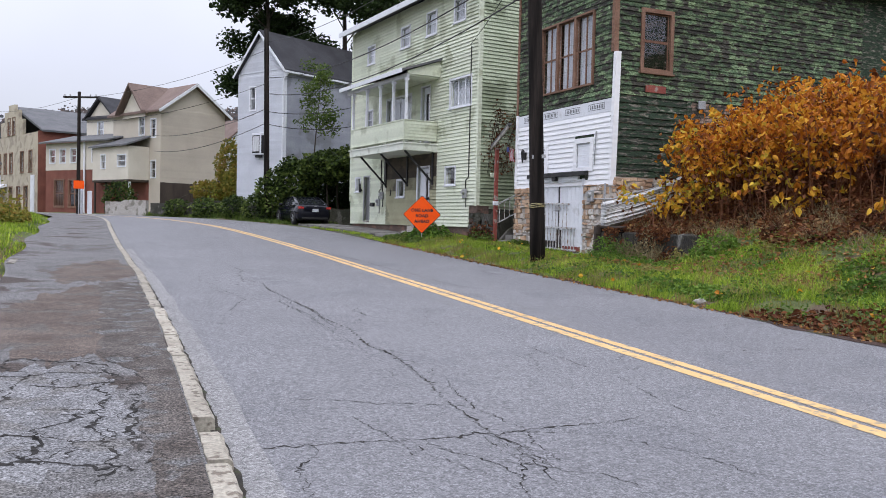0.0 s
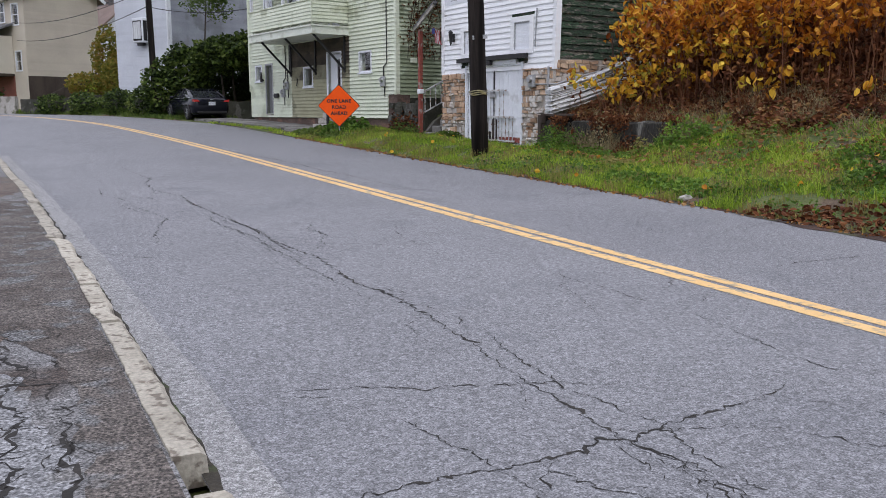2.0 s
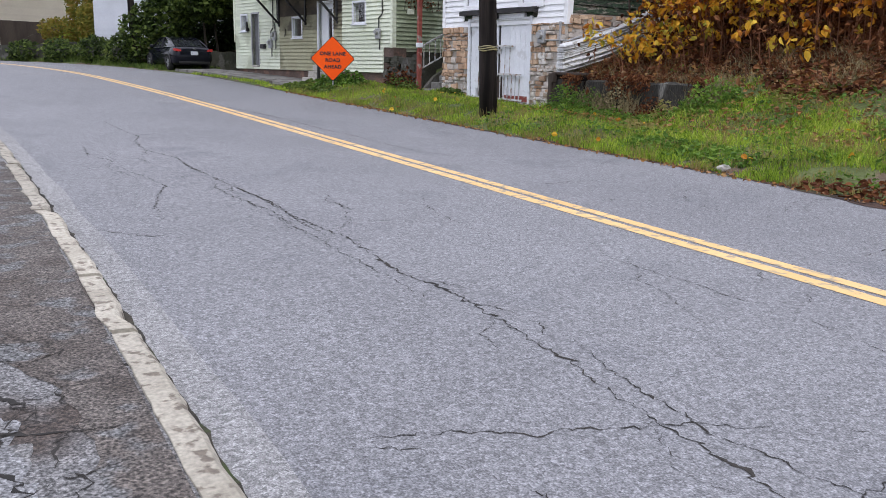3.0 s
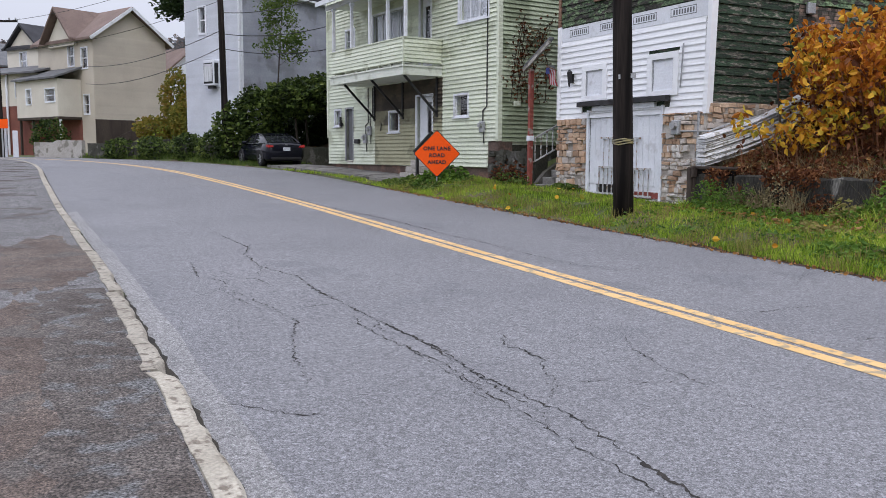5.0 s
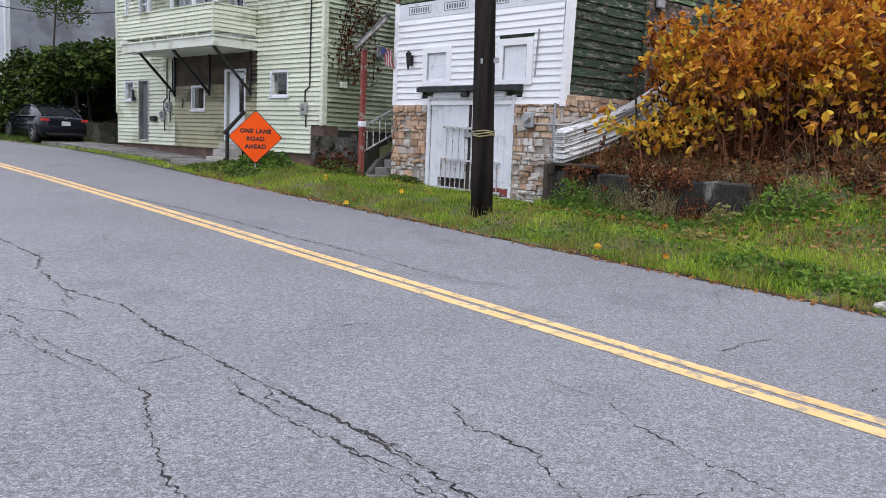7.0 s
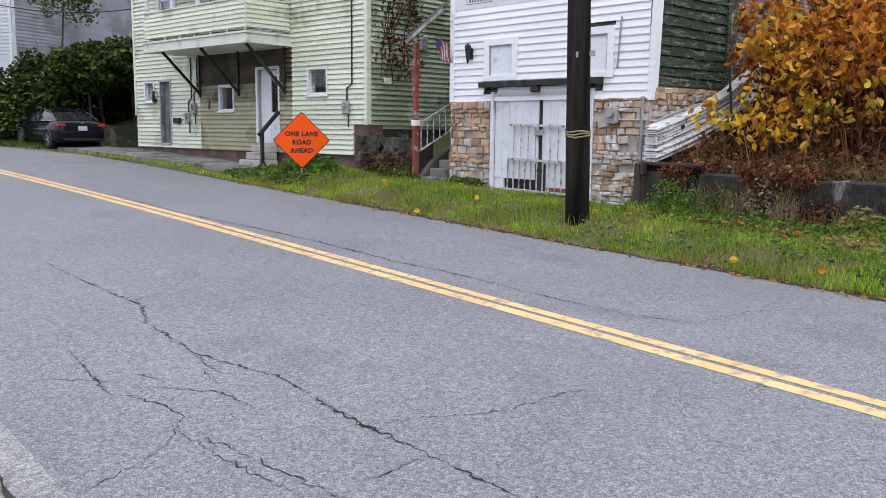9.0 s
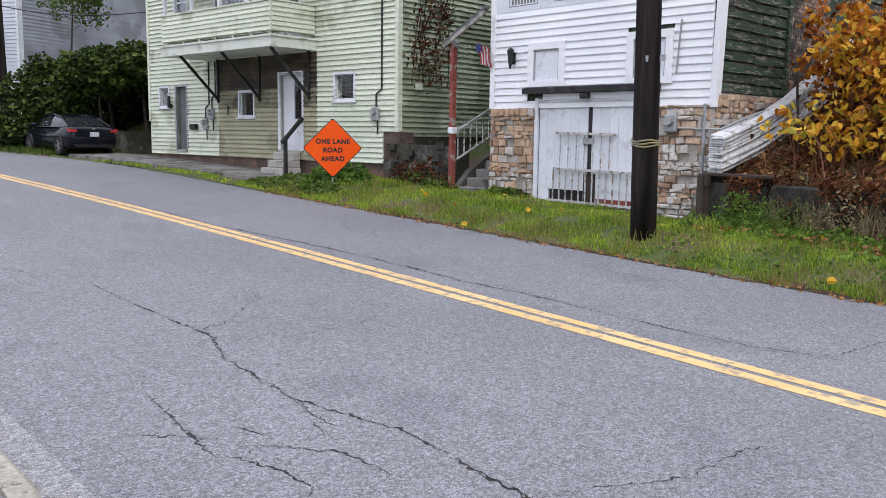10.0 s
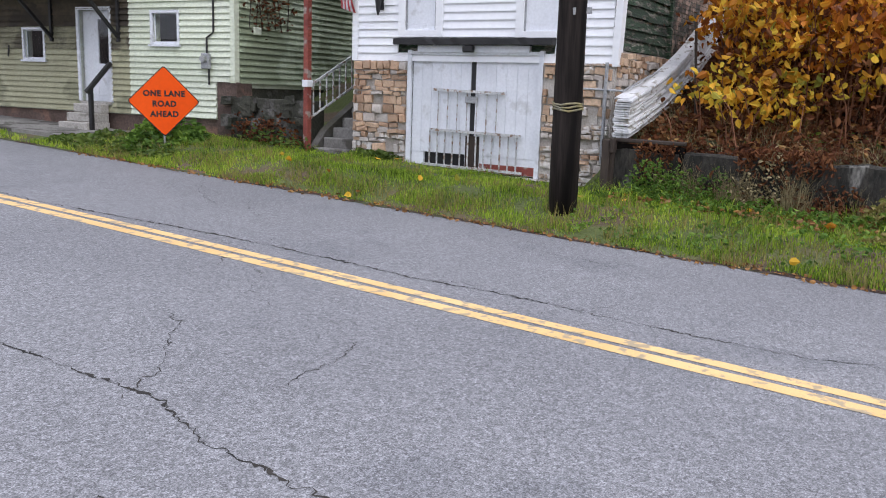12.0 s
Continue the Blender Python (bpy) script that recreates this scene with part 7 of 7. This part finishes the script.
PAVE = [((-1.5, 6.45), (-0.71, 6.24), (0.0, 6.13)), ((-0.03, 7.2), (-0.18, 6.15), (-0.1, 5.5), (0.0, 4.6)), ((-1.16, 7.9), (-0.78, 8.1), (-0.1, 7.7), (0.04, 7.0)), ((-0.47, 6.95), (0.3, 6.9)), ((-0.2, 6.2), (-0.45, 5.6), (-0.4, 4.9)), ((0.05, 6.6), (0.12, 5.6), (0.2, 4.8)),
        ((-1.4, 5.4), (-0.5, 5.5), (0.0, 5.3)), ((-1.5, 4.9), (-0.5, 5.0), (0.2, 4.7)), ((-1.6, 4.0), (-0.3, 4.2), (0.3, 4.1)), ((-0.9, 8.0), (-0.7, 7.2), (-0.8, 6.3), (-0.7, 5.5), (-0.75, 4.3)), ((-1.5, 7.4), (-0.75, 7.3), (-0.1, 7.4)), ((-0.35, 4.2), (-0.2, 3.4), (-0.4, 2.4)), ((-1.5, 3.2), (-0.2, 3.3))]
for c in PAVE:
    crack(c, 0.036, pave_top, 0.13)
for c in (((-1.4, 11.3), (-0.4, 11.5)), ((-1.6, 15.0), (0.2, 15.2)), ((-1.7, 18.4), (0.0, 18.2)), ((-1.9, 22.5), (-0.3, 22.3))):
    crack(c, 0.03, pave_top, 0.12)
for k in range(48):
    x, y, a = random.uniform(-0.45, 0.3), random.uniform(3.6, 7.8), random.uniform(0, math.pi)
    L = random.uniform(0.15, 0.45)
    crack(((x, y), (x + L * math.cos(a), y + L * math.sin(a))), 0.013, pave_top, 0.07)
for k in range(22):
    x, y, a = random.uniform(-1.6, -0.3), random.uniform(2.5, 9), random.uniform(-0.4, 0.4)
    crack(((x, y), (x + 0.6 * math.cos(a), y + 0.6 * math.sin(a))), 0.010, pave_top, 0.07)

# brown patches, laid thin over the old asphalt
def patch(cx, cy, rx, ry, material, height, label, seed):
    n = 220
    vs, fs = [(cx, cy, height(cx, cy))], []
    for k in range(n):
        a = 2 * math.pi * k / n
        r = 1 + 0.35 * noise.noise((math.cos(a) * 1.5, math.sin(a) * 1.5, seed)) + 0.16 * noise.noise((math.cos(a) * 6, math.sin(a) * 6, seed)) + 0.1 * noise.noise((math.cos(a) * 19, math.sin(a) * 19, seed))
        x, y = cx + rx * r * math.cos(a), cy + ry * r * math.sin(a)
        vs.append((x, y, height(x, y)))
        fs.append((0, k + 1, (k + 1) % n + 1))
    tagged(raw("patch", vs, fs, material), label, "patch", kind="structure")


BROWN_EARTH = mat("brown silt", (0.088, 0.066, 0.054), (0.140, 0.112, 0.094), fine=85, coarse=1.4, rough=0.95, bump=0.9, vary=0, contrast=0.65, sharp=0.14, dist=0.015, c3=(0.105, 0.093, 0.083), c3_scale=2.2, c3_amt=0.3, cells=42, cell_amt=0.3)
DARK_SILT = mat("dark gravelly silt", (0.068, 0.056, 0.048), (0.12, 0.105, 0.094), fine=70, coarse=2.4, rough=0.95, bump=1.0, vary=0, contrast=0.75, dist=0.02, sharp=0.14, c3=(0.13, 0.13, 0.13), c3_scale=4, c3_amt=0.3, cells=42, cell_amt=0.3)
CRACK_DIRT = mat("packed dirt", (0.02, 0.018, 0.014), (0.05, 0.042, 0.03), fine=50, coarse=4, rough=0.95, bump=0.6, vary=0, c3=(0.045, 0.06, 0.02), c3_scale=3, c3_amt=0.25)
MID_PATCH = mat("worn grey asphalt patch", (0.10, 0.098, 0.098), (0.15, 0.147, 0.147), fine=65, coarse=1.6, rough=0.9, bump=0.8, vary=0, contrast=0.65, sharp=0.14, dist=0.015, c3=(0.095, 0.083, 0.075), c3_scale=2.6, c3_amt=0.4, cells=42, cell_amt=0.3)
GREY_PATCH = mat("pale asphalt patch", (0.15, 0.15, 0.154), (0.20, 0.20, 0.204), fine=70, coarse=2, rough=0.9, bump=0.8, vary=0, contrast=0.6, sharp=0.14, dist=0.015, c3=(0.14, 0.135, 0.13), c3_scale=3, c3_amt=0.3, cells=42, cell_amt=0.3)
for i, (cx, cy, rx, ry) in enumerate(((-0.45, 10.9, 0.85, 2.9), (-0.5, 17.0, 0.7, 2.4), (-1.3, 9.4, 0.45, 1.0))):
    patch(cx, cy, rx, ry, BROWN_EARTH, lambda x, y: pave_top(x, y) - 0.0007, "brown silt spread over the pavement", i * 3.7)
for i, (cx, cy, rx, ry) in enumerate(((-0.75, 6.0, 0.85, 1.75), (-0.5, 2.6, 0.75, 1.2), (-1.15, 11.2, 0.35, 0.7), (-1.25, 13.8, 0.35, 0.4), (-1.2, 17.2, 0.3, 0.8), (-1.0, 23, 0.7, 1.3))):
    patch(cx, cy, rx, ry, GREY_PATCH if cy < 9 else MID_PATCH, lambda x, y: pave_top(x, y) - 0.0014, "worn pale grey asphalt on the pavement", 50 + i * 2.3)
strip("kerb_joint", lambda y: kerb_x(y) - 0.02, lambda y: kerb_x(y) + 0.045 + 0.03 * noise.noise((y * 3.7, 2, 0)) + 0.02 * noise.noise((y * 11, 2, 0)), -10, 50, 0.08, 0.007, CRACK_DIRT, 1, "dark dirt packed in the gap along the kerb", "dirt")
strip("pavement_silt", lambda y: kerb_x(y) - 0.42 - 0.35 * step(7.2, 8.2, y) + 0.16 * noise.noise((y * 1.7, 4, 0)) + 0.08 * noise.noise((y * 6, 4, 0)), lambda y: kerb_x(y) - 0.15, -6, 15, 0.08, 0.0885, DARK_SILT, 3, "dark gravelly silt between kerb and pavement", "dirt")
strip("pavement", lambda y: -7.5, lambda y: kerb_x(y) - 2.2 + 0.15 * math.sin(y), -6, 18.5, 0.5, 0.02, DIRT, 6, "bare gravelly soil left of the pavement", "ground", height=lambda x, y: land_z(x, y))

# ---- kerb stones ----
kerb = new("kerb")
tagged(kerb, "chipped pale concrete kerb along the road", "kerb", kind="structure")
KERB_RUN = {-8.0: 12.75, 4.75: 0.65, 5.4: 0.3, 5.7: 2.35, 8.05: 1.2}
y = -8.0
while y < 56:
    L = KERB_RUN.get(round(y, 2)) or random.choice((1.5, 2.4, 3.05, 3.05))
    slip = random.uniform(-0.02, 0.01)
    if y != 5.4:
        own = bmesh.new()
        n = max(3, int(L / 0.09))
        inner, w = [], 0.13
        for k in range(n + 1):
            yy = y + 0.035 + (L - 0.07) * k / n
            kx, z = kerb_x(yy) + slip, road_z(kerb_x(yy), yy)
            chip = (0.022 + 0.10 * step(8, 8.5, yy) * (1 - step(14, 18, yy))) * max(0, noise.noise((yy * 2.1, 7, 0)) + 0.35 * noise.noise((yy * 8, 7, 0))) + 0.010 * noise.noise((yy * 9, 3, 0))
            lift = 0.012 * noise.noise((yy * 1.3, 0, 8))
            inner.append([own.verts.new(p) for p in ((kx + 0.02, yy, z - 0.05), (kx + 0.01 - chip, yy, z + 0.075 + lift), (kx - 0.015 - chip, yy, z + 0.096 + lift), (kx - w - chip * 0.6, yy, z + 0.098 + lift), (kx - w - 0.01, yy, z - 0.05))])
        for r, q in zip(inner, inner[1:]):
            for i in range(5):
                own.faces.new((r[i], r[(i + 1) % 5], q[(i + 1) % 5], q[i]))
        own.faces.new(inner[0]), own.faces.new(inner[-1])
        bmesh.ops.recalc_face_normals(own, faces=own.faces[:])
        part("kerb_stone", own, CONCRETE, kerb)
    y = round(y + L, 3)
EDGING = mat("soiled concrete", (0.19, 0.175, 0.15), (0.30, 0.28, 0.245), fine=35, coarse=2.2, rough=0.9, bump=0.7, vary=0.15, c3=(0.10, 0.085, 0.065), c3_scale=4, c3_amt=0.35)
edge = new("edging")
tagged(edge, "broken concrete edging left of the pavement", "kerb", kind="structure")
for y0, y1 in ((10.4, 12.6), (12.7, 15.2), (18.3, 19.5)):
    own = bmesh.new()
    n, rings = 10, []
    for k in range(n + 1):
        yy = y0 + (y1 - y0) * k / n
        kx, z = -1.72 - 0.045 * (yy - 11), road_z(0, yy) + 0.02
        c = 0.03 * noise.noise((yy * 4, 1, 1))
        rings.append([own.verts.new(p) for p in ((kx + 0.085 + c, yy, z), (kx + 0.065 + c, yy, z + 0.09 + c), (kx - 0.065 - c, yy, z + 0.10 - c), (kx - 0.085, yy, z))])
    for r, q in zip(rings, rings[1:]):
        for i in range(4):
            own.faces.new((r[i], r[(i + 1) % 4], q[(i + 1) % 4], q[i]))
    own.faces.new(rings[0]), own.faces.new(rings[-1])
    bmesh.ops.recalc_face_normals(own, faces=own.faces[:])
    part("edging_stone", own, EDGING, edge)
rock = bmesh.new()
bmesh.ops.create_icosphere(rock, subdivisions=2, radius=1)
for v in rock.verts:
    v.co = Vector((v.co.x * 0.13, v.co.y * 0.09, v.co.z * 0.06)) * (1 + 0.3 * noise.noise(v.co * 2))
rk = part("rock", rock, PALE_CONC)
rk.location = (9.62, 12.45, road_z(9.45, 12.45) + 0.06)
tagged(rk, "pale broken stone on the road edge", "stone")

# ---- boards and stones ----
# soiled below, with shade painted in row by row towards the balcony floor
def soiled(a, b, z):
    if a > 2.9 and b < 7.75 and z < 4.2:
        return SOOT_SHADE if z > 3.12 else STAIN_SHADE if z > 2.6 else MINT_DIRTY
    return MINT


PAD = 0.05
cut = [(h[0] - PAD, h[1] + PAD, h[2] - PAD, h[3] + PAD) for h in GH_HOLES]
# the stretch under the balcony holds dirt and painted shade; rows break at its ends
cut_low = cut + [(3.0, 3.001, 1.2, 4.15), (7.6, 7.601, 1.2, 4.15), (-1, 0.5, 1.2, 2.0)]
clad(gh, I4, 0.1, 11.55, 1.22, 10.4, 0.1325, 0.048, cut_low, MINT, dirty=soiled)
clad(gh, SIDE, -9.9, -0.1, 2.0, 10.4, 0.1325, 0.048, [], MINT_SIDE)
BALC = Matrix.Translation((0, 1.456, 0))
clad(gh, BALC, 3.1, 8.24, 4.58, 5.3, 0.12, 0.034, [], MINT)
clad(gh, Matrix.Translation((3.055, 0, 0)) @ SIDE, 0.05, 1.45, 4.58, 5.3, 0.12, 0.034, [], MINT)
# the barn: white vinyl below, green boards above and along the side
wide = [(h[0] - 0.15, h[1] + 0.15, h[2] - 0.12, h[3] + 0.14) for h in BN_LOW] + [(1.06, 4.22, 2.6, 2.8)]
clad(bn, I4, 0.06, BW - 0.08, 2.5, 4.52, 0.144, 0.032, wide, WHITE)
clad(bn, I4, 0.06, BW - 0.06, 4.88, 9.0, 0.135, 0.025, [(0.9, 3.8, 5.34, 7.46)], BARN, ragged=True)
clad(bn, SIDE, -2.5, -0.1, 2.72, 4.95, 0.186, 0.034, [], BARN_DARK, ragged=True)
clad(bn, SIDE, -9.5, -0.1, 4.98, 9.0, 0.135, 0.03, [(-1.96, -0.84, 5.64, 7.41)], BARN, ragged=True)
# far houses
clad(wh, I4, 0.14, 4.4, 1.5, 10.1, 0.15, 0.032, [(h[0] - 0.09, h[1] + 0.09, h[2] - 0.09, h[3] + 0.09) for h in WF], LILAC)
clad(wh, SIDE, -10.4, -0.1, 1.8, 9.95, 0.15, 0.032, [], LILAC_SHADED)
clad(wh, I4, 0, 4.4, 10.2, 12.3, 0.15, 0.032, [], LILAC, lean=lambda z, a, b: (0.957 * (z - 10.05), 4.4 - 0.957 * (z - 10.05)))
clad(be, SIDE, -6.55, -0.05, 4.4, 10.95, 0.17, 0.05, [], BEIGE)
# stonework: courses of uneven blocks in mortar
WASHED = mat("whitewashed stone", (0.62, 0.60, 0.57), (0.50, 0.46, 0.42), fine=20, coarse=4, rough=0.9, bump=0.5, vary=0.12, c3=(0.36, 0.28, 0.21), c3_scale=7, c3_amt=0.4, contrast=0.15)
shapes = []
for k in range(5):
    own = box(-0.5, 0.5, 0, 1, -0.5, 0.5)
    bmesh.ops.bevel(own, geom=[e for e in own.edges if all(v.co.y > 0.5 for v in e.verts)], offset=0.12, segments=1, affect="EDGES")
    for v in own.verts:
        v.co += Vector((random.uniform(-0.05, 0.05), random.uniform(-0.12, 0.12) if v.co.y > 0.5 else 0, random.uniform(-0.06, 0.06)))
    me = [bpy.data.meshes.new("stone") for _ in range(3)]
    for m_, material in zip(me, (STONE, STONE_PALE, WASHED)):
        own.to_mesh(m_)
        m_.materials.append(material)
    own.free()
    shapes.append(me)


def stonework(parent, m, u0, u1, z0, z1, pale=0.12, washed=None):
    z = z0
    while z < z1 - 0.03:
        h = min(random.choice((0.08, 0.1, 0.13, 0.17)), z1 - z)
        u = u0
        while u < u1 - 0.03:
            w = min(random.uniform(0.09, 0.32), u1 - u)
            if random.random() < 0.9:
                white = washed and noise.noise((u * 1.9, z * 1.9, washed)) > 0.08
                ob = new("stone", random.choice(shapes)[2 if white else 1 if random.random() < pale else 0])
                ob.parent = parent
                ob.matrix_local = m @ Matrix.Translation((u + w / 2, 0.012, z + h / 2 + random.uniform(-0.012, 0.012))) @ pose(0, 0, 0, 0, random.uniform(-9, 9), 0) @ Matrix.Diagonal((w - random.uniform(0.012, 0.05), random.uniform(0.03, 0.10), h - random.uniform(0.01, 0.03), 1))
            u += w
        z += h


part("mortar", pierced(3.98, BW + 0.02, 0.4, 2.52, [], -0.0, 0.02), MORTAR, bn)
part("mortar", pierced(0.0, 1.24, 0.4, 2.52, [], -0.0, 0.02), MORTAR, bn)
part("mortar", pierced(-6.0, 0.0, 0.5, 2.72, [], -0.0, 0.02, m=SIDE), MORTAR, bn)
stonework(bn, I4, 4.0, BW, 0.42, 1.15, 0.2, 7.5)
stonework(bn, I4, 4.0, BW, 1.15, 2.5, 0.12)
stonework(bn, I4, 0.02, 1.22, 0.42, 2.5, 0.3, 3.5)
stonework(bn, SIDE, -2.6, -0.02, 1.4, 2.7, 0.35)
